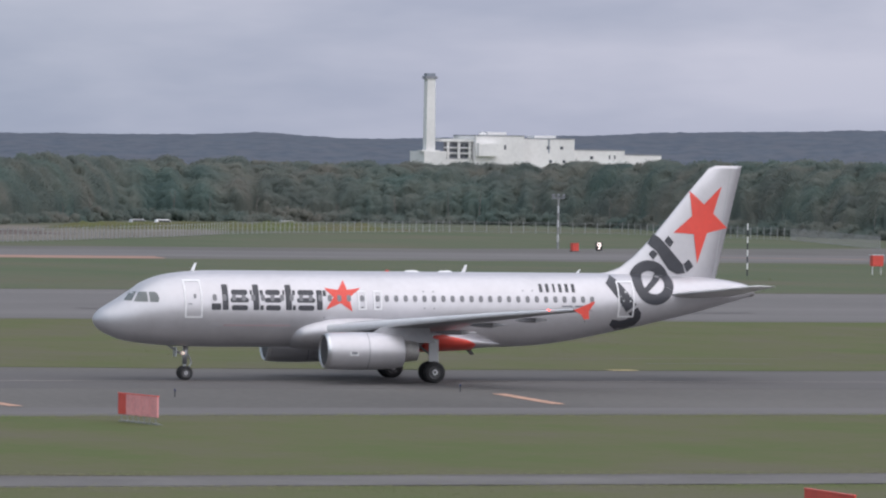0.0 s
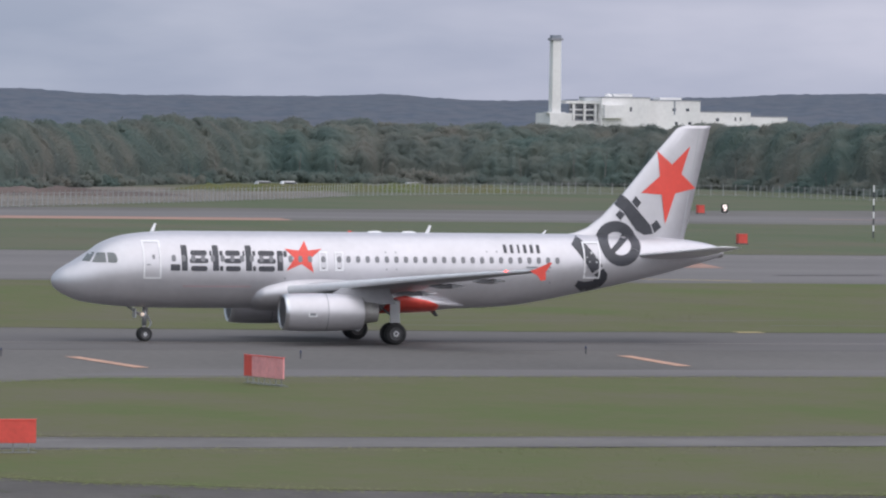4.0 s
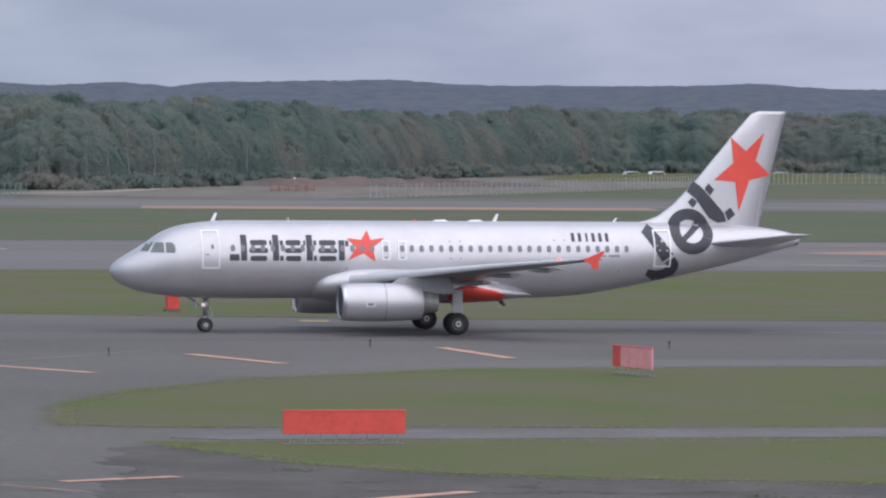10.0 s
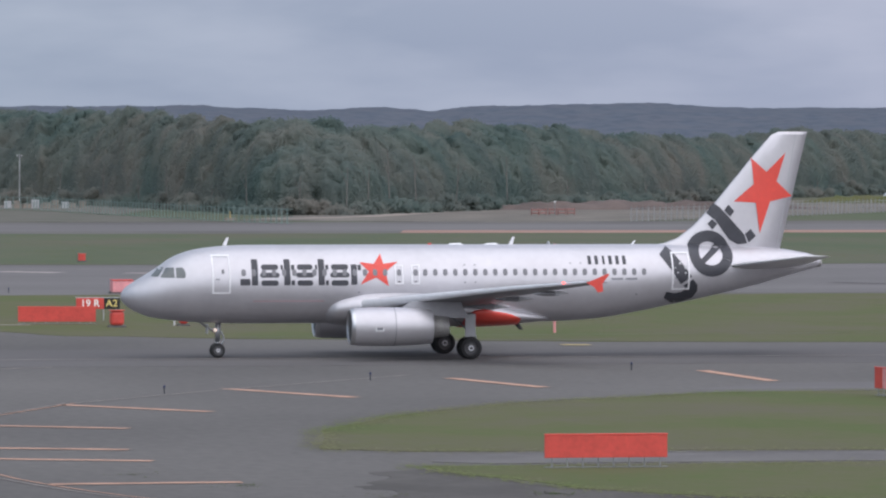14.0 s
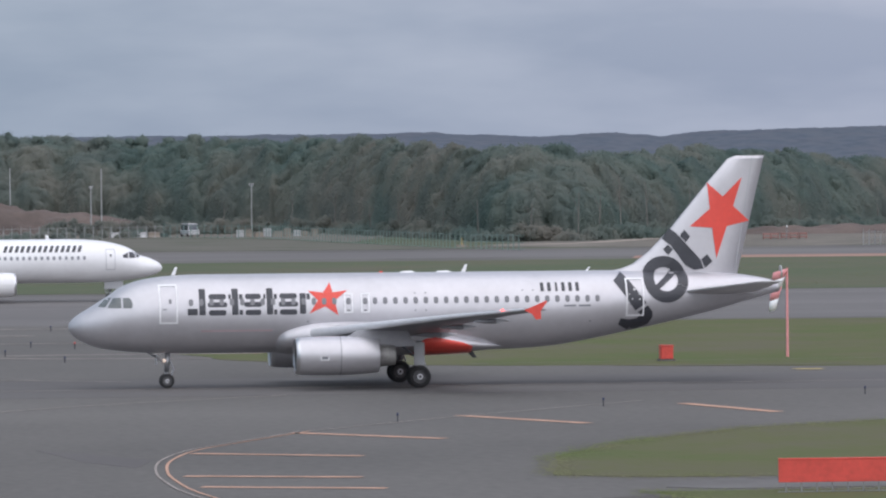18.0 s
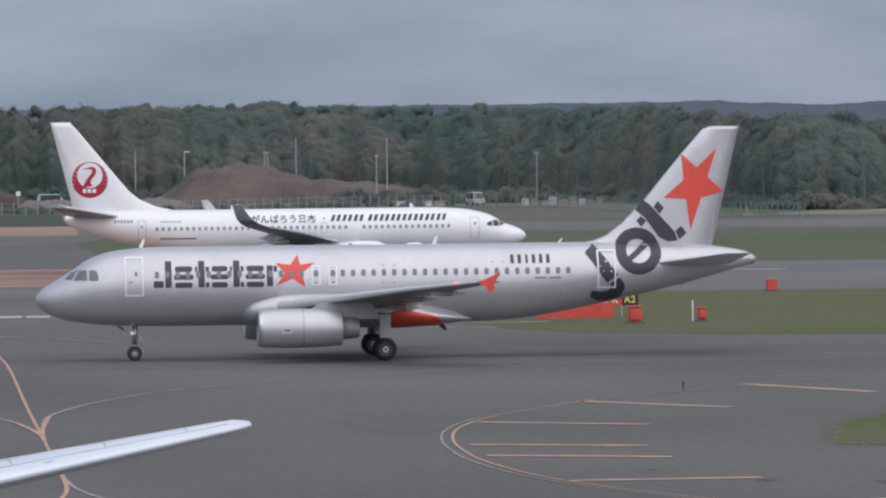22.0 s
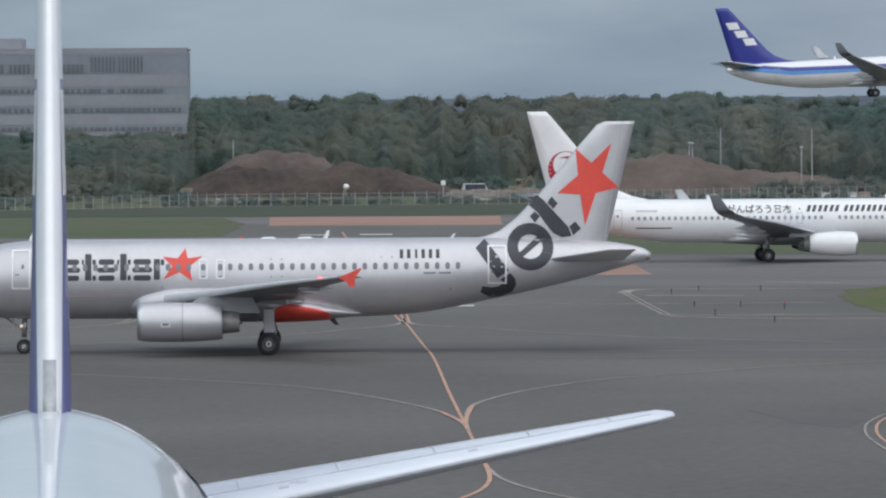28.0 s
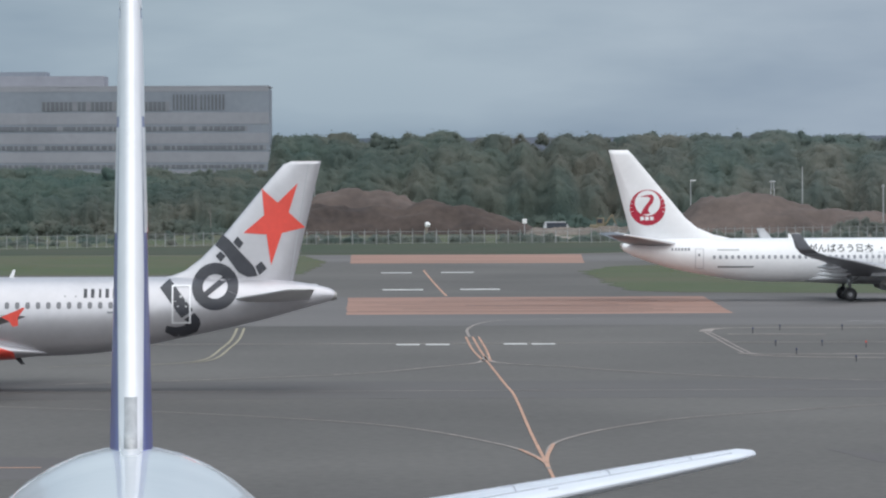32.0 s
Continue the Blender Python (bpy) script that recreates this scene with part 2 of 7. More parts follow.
def box(x0, x1, y0, y1, z0, z1, bevel=0.0, bm=None):
    bm = bm or bmesh.new()
    m = Matrix.Translation(((x0 + x1) / 2, (y0 + y1) / 2, (z0 + z1) / 2)) @ Matrix.Diagonal((x1 - x0, y1 - y0, z1 - z0, 1))
    made = bmesh.ops.create_cube(bm, size=1, matrix=m)
    if bevel:
        edges = list({e for v in made["verts"] for e in v.link_edges})
        bmesh.ops.bevel(bm, geom=edges, offset=bevel, segments=2, affect="EDGES", profile=0.5)
    return bm


def rod(p, q, r0, r1=None, seg=10, bm=None):
    """A tapered round bar from p to q."""
    bm = bm or bmesh.new()
    p, q = Vector(p), Vector(q)
    m = Matrix.Translation((p + q) / 2) @ (q - p).to_track_quat("Z", "Y").to_matrix().to_4x4()
    bmesh.ops.create_cone(bm, cap_ends=True, segments=seg, radius1=r0, radius2=r0 if r1 is None else r1, depth=(q - p).length, matrix=m)
    return bm


def loft(rings, caps=True, bm=None):
    """Rings of equal length, joined by quads."""
    bm = bm or bmesh.new()
    vs = [[bm.verts.new(p) for p in ring] for ring in rings]
    n = len(vs[0])
    for a, b in zip(vs, vs[1:]):
        for i in range(n):
            bm.faces.new((a[i], a[(i + 1) % n], b[(i + 1) % n], b[i]))
    if caps:
        bm.faces.new(vs[0][::-1])
        bm.faces.new(vs[-1])
    bmesh.ops.recalc_face_normals(bm, faces=bm.faces)
    return bm


def lathe(profile, seg=28, axis_at=(0, 0, 0), squash=1.0):
    """A body of revolution about x: profile of (x, radius)."""
    ax, ay, az = axis_at
    return loft([[(ax + x, ay + r * math.cos(2 * math.pi * i / seg), az + squash * r * math.sin(2 * math.pi * i / seg)) for i in range(seg)] for x, r in profile])


FOIL = [(0.0, 0.0), (0.015, 0.28), (0.07, 0.62), (0.18, 0.92), (0.34, 1.0), (0.55, 0.82), (0.78, 0.45), (1.0, 0.06)]


def foil(sections, flat=0.55, upright=False):
    """A wing or fin: sections of (x of the leading edge, span place, height, chord, thickness)."""
    rings = []
    for x, y, z, c, t in sections:
        up = [(x + c * a, 0.5 * t * b) for a, b in FOIL]
        lo = [(x + c * a, -0.5 * t * b * flat) for a, b in FOIL[1:]]
        ring = up + lo[::-1]
        rings.append([(a, y + b, z) if upright else (a, y, z + b) for a, b in ring])
    return loft(rings)


def resample(pts, step):
    pts = [Vector((*p, 0)) for p in pts]
    out = []
    for i in range(len(pts) - 1):
        p0, p1, p2, p3 = pts[max(i - 1, 0)], pts[i], pts[i + 1], pts[min(i + 2, len(pts) - 1)]
        n = max(1, int((p2 - p1).length / step))
        for k in range(n):
            s = k / n
            out.append(0.5 * (2 * p1 + (p2 - p0) * s + (2 * p0 - 5 * p1 + 4 * p2 - p3) * s * s + (3 * p1 - p0 - 3 * p2 + p3) * s ** 3))
    return out + [pts[-1]]


def stripe(pts, width, z, step=3.0, bm=None):
    """A flat painted line along points of the ground."""
    bm = bm or bmesh.new()
    line = resample(pts, step) if len(pts) > 2 else [Vector((*p, 0)) for p in pts]
    left, right = [], []
    for i, p in enumerate(line):
        d = (line[min(i + 1, len(line) - 1)] - line[max(i - 1, 0)]).normalized()
        s = Vector((-d.y, d.x, 0)) * width / 2
        left.append(bm.verts.new((*(p + s).xy, z)))
        right.append(bm.verts.new((*(p - s).xy, z)))
    for i in range(len(line) - 1):
        bm.faces.new((right[i], right[i + 1], left[i + 1], left[i]))
    return bm


def sheet(outline, z, depth, rough_edge=0.0, seed=1, step=1.0):
    """A flat piece of ground with an outline of (x, y), a thickness and a wavering edge."""
    rng = random.Random(seed)
    pts = []
    n = len(outline)
    for i in range(n):
        a, b = Vector(outline[i]), Vector(outline[(i + 1) % n])
        k = max(1, min(420, int((b - a).length / step))) if rough_edge else 1
        for j in range(k):
            p = a.lerp(b, j / k)
            if rough_edge:
                w = Vector(((p.x + 31 * seed) * 0.16, p.y * 0.16, seed))
                p += Vector((noise.noise(w), noise.noise(w + Vector((0, 0, 9))))) * rough_edge * 1.3
                w = w * 4.5
                p += Vector((noise.noise(w), noise.noise(w + Vector((0, 0, 9))))) * rough_edge * 0.45
            pts.append(p)
    bm = bmesh.new()
    f = bm.faces.new([bm.verts.new((p.x, p.y, z)) for p in pts])
    f.normal_update()
    if f.normal.z < 0:
        f.normal_flip()
    bmesh.ops.triangulate(bm, faces=[f])
    ext = bmesh.ops.extrude_face_region(bm, geom=list(bm.faces))
    for v in ext["geom"]:
        if isinstance(v, bmesh.types.BMVert):
            v.co.z -= depth
    bmesh.ops.recalc_face_normals(bm, faces=bm.faces)
    return bm

# ---- ground ----
tagged(link_mesh("ground", sheet([(-3500, -600), (4200, -600), (4200, 4900), (-3500, 4900)], -0.03, 1.0), M_HAZEGRASS),
       "rough mown airfield grass running to the distance", "ground", kind="structure")
tagged(link_mesh("pavement", sheet([(-700, -60), (900, -60), (900, 860), (330, 805), (240, 766), (120, 755), (30, 757), (20, 745), (-700, 745)], 0.0, 0.4), M_ASPH),
       "worn dark grey asphalt taxiways and apron", "pavement", kind="structure")

GRASS = [
    ("grass island between taxiway and service road", 3, 0.22,
     [(36, 224), (35.2, 218.5), (38, 216.5), (60, 214.6), (700, 214), (700, 265.4), (120, 265), (75, 264.6), (61, 263.4), (55, 259), (49, 254), (42, 243.4), (37.2, 231.5)]),
    ("ragged grass verge beside cracked apron edge", 4, 0.6,
     [(36.5, 206.8), (37.4, 202), (38.4, 199), (39.6, 193.5), (43.4, 188.5), (48.2, 185), (58, 181.3), (75, 179), (700, 176), (700, 207.4), (60, 207.4)]),
    ("grass infield beyond the taxiway", 5, 0.6,
     [(36.5, 348), (35.2, 358), (34.6, 370), (34.7, 386), (35.4, 400), (37.2, 412), (41, 422), (48, 424.5), (63, 423), (75, 421.5), (800, 421), (800, 323), (103, 322.5), (87, 324), (67, 327.5), (50, 334.5), (40, 340.5)]),
    ("grass infield beside the connecting taxiway", 6, 0.9,
     [(19.8, 628), (20.4, 560), (21.2, 534), (26, 528), (39, 524), (80, 516), (860, 516), (860, 690), (160, 673), (80, 672), (40, 670), (24.8, 661)]),
    ("far grass infield with yellowed patches", 7, 0.9,
     [(-9.5, 618), (-24, 616), (-650, 622), (-650, 738), (-60, 740), (-21, 741), (-11, 735), (-8, 690)]),
]
for k, (label, seed, waver, outline) in enumerate(GRASS):
    tagged(link_mesh("grass", sheet(outline, 0.02, 0.3, waver, seed), M_GRASS if seed < 6 else M_HAZEGRASS), label, "grass", kind="structure")

# paler shoulders, tar seams and patches
for label, outline in (("pale service road strip", [(37.7, 209.4), (39.5, 207.9), (700, 207.8), (700, 213.8), (41.5, 214.5), (38.4, 212.4)]),):
    tagged(link_mesh("service_road", sheet(outline, 0.026, 0.2), M_CONC), label, "road", kind="structure")
M_DAMP = mat("dark_damp_asphalt", (0.110, 0.101, 0.098), 0.85, var=0.15, scale=0.06, fine=2.5)
M_PATCH = mat("newer_asphalt", (0.113, 0.106, 0.102), 0.9, var=0.15, scale=0.06, fine=2.5, stretch=(0.3, 1, 1))
M_PALEASPH = mat("pale_asphalt", (0.150, 0.141, 0.137), 0.9, var=0.15, scale=0.06, fine=2.5, stretch=(0.3, 1, 1))
PATCH = [
    (M_PATCH, [(-300, 296), (500, 296), (500, 319), (-300, 319)], "dark rolled taxiway centre strip"),
    (M_PALEASPH, [(60, 266.5), (600, 266.5), (600, 273), (66, 273)], "bleached taxiway shoulder"),
    (M_PALEASPH, [(-300, 425), (700, 425), (700, 514.5), (-300, 514.5)], "paler far taxiway surface"),
    (M_DAMP, [(17.6, 243.5), (21.6, 234), (20.4, 228), (18.8, 233)], "dark wedge of newer asphalt"),
    (M_DAMP, [(-30, 246.5), (-12.3, 237.3), (-11, 222), (-30, 222)], "dark apron patch"),
    (M_PALEASPH, [(-300, 690), (700, 690), (700, 735), (-300, 735)], "bleached runway surface"),
]
for m, outline, label in PATCH:
    tagged(link_mesh("asphalt_patch", sheet(outline, 0.006, 0.05), m), label, "pavement", kind="structure")

# painted areas and lines, each its own piece
for outline in ([(-4, 512), (26.6, 513), (26, 457), (-3.7, 456)], [(-5.4, 741), (23.2, 740), (21.7, 680), (-5, 681)],
                [(118, 676), (179, 672), (182, 690), (121, 692)], [(138, 476), (147, 469), (161, 466.5), (165, 484.5), (148, 484)]):
    tagged(link_mesh("painted_area", sheet(outline, 0.012, 0.05, 0.15, 8), M_TERRA), "faded terracotta paint on asphalt with tyre marks", "road marking", kind="structure")


LAYER = [0]


def mark(pts, width, material, label, z=0.018):
    LAYER[0] += 1
    tagged(link_mesh("road_marking", stripe(pts, width, z + 0.0015 * (LAYER[0] % 4), 1.0), material), label, "road marking", kind="structure")


# slanting shoulder bars
for a, b in (((94.6, 289.4), (93.7, 277)), ((65.2, 287), (65.8, 274.6)), ((51.2, 279.9), (53.7, 269.3)), ((39, 270), (43.4, 260.5)), ((29.7, 255.3), (35.2, 248.1)),
             ((23.6, 238.5), (30, 234.7)), ((21.6, 221.6), (28, 219.1)), ((21.5, 214.2), (27.9, 211.6)), ((22.7, 198.2), (29.2, 198.4)),
             ((29.9, 185.3), (34, 187.5)), ((36.8, 175), (41.7, 179.2)), ((124, 289), (121, 277))):
    mark([a, b], 0.75, M_ORANGE, "slanting orange shoulder bar on asphalt")
# curved edge double line
EDGE = [(66, 294), (50, 284), (38, 268), (30.5, 256.8), (26.5, 247.3), (24.0, 241), (22.2, 233), (21.3, 225), (21, 218), (21.1, 210), (22.2, 200), (25, 190), (30, 180)]
mark(EDGE[3:], 0.12, M_ORANGE, "worn orange edge line")
mark(EDGE[1:4], 0.12, M_FAINT, "worn orange edge line")
mark([(x - 0.45, y - 0.2) for x, y in EDGE[3:]], 0.10, M_FAINT, "worn orange edge line")
# lead line of the connecting taxiway and its branches
mark([(5.9, 202), (5.9, 221), (5.9, 237), (5.9, 259), (6, 298), (5.8, 316), (5.4, 352)], 0.14, M_ORANGE, "orange taxiway centre line")
for dx in (-0.35, 0.1, 0.5):
    mark([(5.4 + dx * 0.5, 350), (5.2 + dx, 372), (5.1 + dx, 398)], 0.14, M_ORANGE, "orange hold position stripes")
mark([(5.0, 398), (5.0, 412), (5.3, 420), (6.2, 431), (8.3, 439), (14, 443)], 0.2, M_FAINT, "worn taxiway turn line")
mark([(5.9, 228), (5.82, 234), (5.1, 243.5), (3.1, 254), (0.7, 263), (-1.9, 269), (-6, 275), (-12, 282), (-22, 290)], 0.19, M_FAINT, "worn taxiway turn line")
mark([(5.9, 230), (6.05, 237), (6.6, 248), (8.2, 257.2), (10.2, 264.5), (13.1, 272), (16.7, 277.6), (23.9, 287), (34, 296)], 0.19, M_FAINT, "worn taxiway turn line")
mark([(5.9, 229), (5.83, 234), (5.1, 243.5)], 0.17, M_ORANGE, "orange start of a taxiway turn line", 0.024)
mark([(5.9, 230), (6.05, 237), (6.6, 248)], 0.17, M_ORANGE, "orange start of a taxiway turn line", 0.024)
mark([(5.4, 358), (5.25, 352), (4.5, 346), (2, 340), (-1.7, 331), (-8, 324), (-18, 316)], 0.3, M_FAINT, "worn taxiway turn line")
mark([(5.4, 358), (5.55, 352), (6.4, 346), (9.8, 340), (14, 331), (19.5, 323), (28, 316)], 0.3, M_FAINT, "worn taxiway turn line")
mark([(5.9, 208), (5.88, 201), (5.75, 196), (5.3, 191), (4.3, 185.5), (3.3, 181), (1.0, 174), (-2, 168)], 0.16, M_ORANGE, "orange taxiway turn line")
mark([(5.9, 208), (5.95, 203), (6.25, 196.9), (7.1, 191), (8.1, 187), (10.4, 178.6), (13.7, 172.7), (19, 167)], 0.16, M_FAINT, "orange taxiway turn line")
mark([(3.1, 638), (3.7, 580), (4.5, 517)], 0.2, M_ORANGE, "orange taxiway centre line")
mark([(-300, 305.5), (500, 305.5)], 0.3, M_FAINT, "worn taxiway centre line")
mark([(-300, 503), (600, 503)], 0.3, M_FAINT, "worn taxiway centre line")
# white hold bars
mark([(-120, 384), (33, 384)], 0.7, M_FAINT, "thin worn transverse line")
for x0, x1, y in ((0.1, 1.6, 381.6), (2.0, 3.5, 381.6), (7.0, 8.5, 382), (8.8, 10.3, 382), (-1.1, 2.6, 542), (6, 9.6, 543), (-1.4, 1.8, 623), (4.9, 8.3, 624.5), (-14, -12, 500), (-13, -11, 470)):
    mark([(x0, y), (x1, y)], 2.2 if y < 400 else 3.6, M_WHITE_PAINT, "short white painted bar on asphalt")
# thin faded bands and black skid marks on the far taxiways
mark([(145, 499), (158, 502), (173, 505.5)], 2.4, M_TERRA, "thin faded terracotta band on the far taxiway")
mark([(258, 714), (274, 708), (300, 698)], 2.6, M_TERRA, "thin faded terracotta band on the runway")
M_PINKWHITE = mat("worn_pinkish_white_paint", (0.42, 0.37, 0.345), 0.85, var=0.25, scale=0.6, fine=5)
M_RUBBER = mat("black_tyre_rubber_marks", (0.062, 0.058, 0.056), 0.9, var=0.3, scale=0.4, fine=3)
for pts in ([(136.2, 450.6), (141, 452.4), (146, 453)], [(158, 445), (163, 446), (167.4, 447.2)], [(113, 452), (115.5, 448), (117.5, 444)]):
    mark(pts, 1.3, M_RUBBER, "short black skid mark on the far taxiway")
# hairpin island lines on the apron
M_PALEYELLOW = mat("bleached_yellow_paint", (0.36, 0.325, 0.235), 0.85, var=0.25, scale=0.6, fine=5)
mark([(21.2, 407.4), (21.2, 393), (21.2, 376.5), (21.3, 363.5)], 0.16, M_FAINT, "worn hairpin line round a painted island")
mark([(21.5, 407.4), (21.6, 393), (21.6, 376.5), (21.7, 363.5)], 0.14, M_FAINT, "worn hairpin line round a painted island")
mark([(21.25, 363), (22, 360.6), (25.1, 360.4), (29, 360.7), (40, 360)], 0.9, M_FAINT, "worn hairpin line round a painted island")
mark([(21.4, 358.6), (24.8, 355.3), (28.3, 353.6), (36, 352)], 0.8, M_FAINT, "worn outer line round a painted island")
mark([(21.3, 408), (21.9, 413.5), (23.5, 416.5), (27, 417.2), (31, 416.4), (38, 416)], 0.9, M_FAINT, "worn hairpin line round a painted island")
mark([(22.5, 401.9), (29, 400.6)], 1.1, M_FAINT, "worn inner line of a painted island")
mark([(33, 434), (38, 430)], 0.2, M_WHITE_PAINT, "short white painted bar on asphalt")
for off in (0.0, 0.5):
    mark([(-10.6 - off, 420), (-10.3 - off, 395), (-10.4 - off, 377), (-10.9 - off, 354), (-13.3 - off, 347), (-20, 343)], 0.16, M_PALEYELLOW, "worn yellow double edge line")
mark([(-40, 230.5), (-13.7, 230.4)], 0.5, M_ORANGE, "orange apron line")
mark([(150, 343), (60, 338), (50, 336)], 0.25, M_CONC, "pale kerb strip along grass", 0.026)
for x in (65.2, 112, 160):
    mark([(x, 322.2), (x + 1.6, 322.2)], 1.6, M_YELLOW, "small yellow painted rectangle at taxiway edge", 0.028)
for x0, x1, y in ((92, 100, 332), (60, 70, 330), (118, 126, 333)):
    mark([(x0, y), (x1, y)], 0.5, M_CONC, "pale concrete drain strip in grass", 0.03)
mark([(128, 440), (150, 428)], 1.0, M_YELLOW, "slanting yellow shoulder bar")
for a, b in (((52.2, 494.8), (57.0, 490.6)), ((62.3, 488.6), (73, 482.4))):
    mark([a, b], 2.6, M_PINKWHITE, "pale worn bar on the far taxiway")
# long tar seams and short cracks
M_TAR = mat("tar_seam", (0.112, 0.104, 0.101), 0.9, var=0.2, scale=0.5, fine=4)
rng = random.Random(21)
for y in (446, 478):
    mark([(-60, y), (60, y + rng.uniform(-0.3, 0.3)), (170, y)], 0.35, M_TAR, "long tar seam in asphalt", 0.009)
tagged(link_mesh("asphalt_patch", sheet([(29, 150), (140, 150), (140, 178), (75, 180), (58, 182.4), (48.4, 186), (44, 190), (40.4, 195), (38.6, 201), (37, 205), (34.5, 202), (33, 196), (31.5, 188), (29.5, 172)], 0.007, 0.05, 2.2, 5), M_OLDASPH),
       "dirty cracked old asphalt at the apron edge", "pavement", kind="structure")
cracks = []
for y0, slope in ((166, 0.10), (169.5, 0.06), (172, 0.16), (174.5, 0.03), (177, 0.05), (181, -0.14), (186, -0.20)):
    x, pts = rng.uniform(22, 36), []
    while x < 112 and y0 + slope * (x - 30) < 184 + 4 * (x < 40):
        pts.append((x, y0 + slope * (x - 30) + rng.gauss(0, 0.5)))
        x += rng.uniform(1.5, 4.0)
    if len(pts) > 2:
        cracks.append(pts)
        mark(pts, 0.10, M_TAR, "open crack in old asphalt", 0.010)
# weeds strung along the cracks of the old apron
rng = random.Random(12)
bm = bmesh.new()
for pts in cracks:
    for _ in range(150):
        i = rng.randrange(len(pts) - 1)
        f, stand = rng.random(), noise.noise((pts[i][0] * 0.3, pts[i][1], 2.0))
        if stand < -0.05:
            continue
        x, y = [pts[i][j] * (1 - f) + pts[i + 1][j] * f + rng.gauss(0, 0.12 + 0.25 * j) for j in (0, 1)]
        r, a = rng.uniform(0.02, 0.10), rng.uniform(0, 6.28)
        bm.faces.new([bm.verts.new((x + 1.4 * r * math.cos(a + q), y + 2 * r * math.sin(a + q), rng.uniform(0.014, 0.03))) for q in (0, 1.3, 2.6, 4.3)])
tagged(link_mesh("weeds", bm, M_WEED), "tufts of weed in cracks of old asphalt", "weeds", kind="stuff")
# dark edges of the service road and a few tufts on the bare apron
for y, x0 in ((213.95, 41.5), (207.65, 60)):
    mark([(x0, y), (700, y)], 0.35, M_TAR, "dark joint along the service road", 0.032)
bm = bmesh.new()
for x, y, n in ((38.4, 190.5, 60), (29.0, 196.6, 24), (33.0, 190.2, 20), (50.0, 176.5, 50), (44.0, 181.5, 26), (46.6, 190.0, 20), (62.0, 176.0, 40), (26.2, 203.6, 14), (72, 175, 40)):
    for _ in range(n * 2):
        a, d = rng.uniform(0, 6.28), abs(rng.gauss(0, 0.6))
        px, py, w, k = x + 1.3 * d * math.cos(a), y + 1.6 * d * math.sin(a), rng.uniform(0.02, 0.08), rng.uniform(0, 6.28)
        bm.faces.new([bm.verts.new((px + w * math.cos(k + q), py + 1.5 * w * math.sin(k + q), rng.uniform(0.012, 0.035))) for q in (0, 1.3, 2.6, 4.3)])
tagged(link_mesh("grass_tufts", bm, M_WEED), "small green tufts growing on the bare apron", "weeds", kind="stuff")
# ragged turf along the edges of the two near islands
bm = bmesh.new()
for outline in (GRASS[0][3], GRASS[1][3]):
    pts = [Vector(p) for p in outline]
    for i in range(len(pts)):
        a, b = pts[i - 1], pts[i]
        if min(a.x, b.x) > 80:
            continue
        if max(a.x, b.x) > 130:
            f = (130 - min(a.x, b.x)) / abs(b.x - a.x)
            a, b = (a, a.lerp(b, f)) if a.x < b.x else (b, b.lerp(a, f))
        for _ in range(int((b - a).length * 70)):
            p = a.lerp(b, rng.random()) + Vector((rng.gauss(0, 0.35), rng.gauss(0, 1.0)))
            w, k, z = rng.uniform(0.02, 0.075), rng.uniform(0, 6.28), rng.uniform(0.0235, 0.0265)
            bm.faces.new([bm.verts.new((p.x + w * math.cos(k + q) * 1.3, p.y + w * math.sin(k + q) * 1.6, z)) for q in (0, 1.3, 2.6, 4.3)])
tagged(link_mesh("grass_fringe", bm, M_BLADE), "ragged fringe of turf along the grass edges", "grass", kind="stuff")

# tyre streaks across the painted areas
M_STREAK = mat("rubber_streak", (0.135, 0.098, 0.085), 0.9, var=0.3, scale=0.2, fine=2.0, stretch=(0.3, 2, 1))
rng = random.Random(44)
for k in range(9):
    y = 462 + 5.2 * k + rng.uniform(-1, 1)
    x0 = rng.uniform(-3, 6)
    mark([(x0, y), (x0 + 9, y + rng.uniform(-0.6, 0.6)), (rng.uniform(18, 25.5), y + rng.uniform(-0.8, 0.8))], rng.uniform(0.5, 1.2), M_STREAK, "dark tyre streak over terracotta paint", 0.016)


def inside(pts, outline):
    """Which of the points lie within an outline."""
    x, y = pts[:, 0], pts[:, 1]
    odd = np.zeros(len(pts), bool)
    for (ax, ay), (bx, by) in zip(outline, outline[1:] + outline[:1]):
        if ay != by:
            odd ^= ((ay > y) != (by > y)) & (x < ax + (bx - ax) * (y - ay) / (by - ay))
    return odd


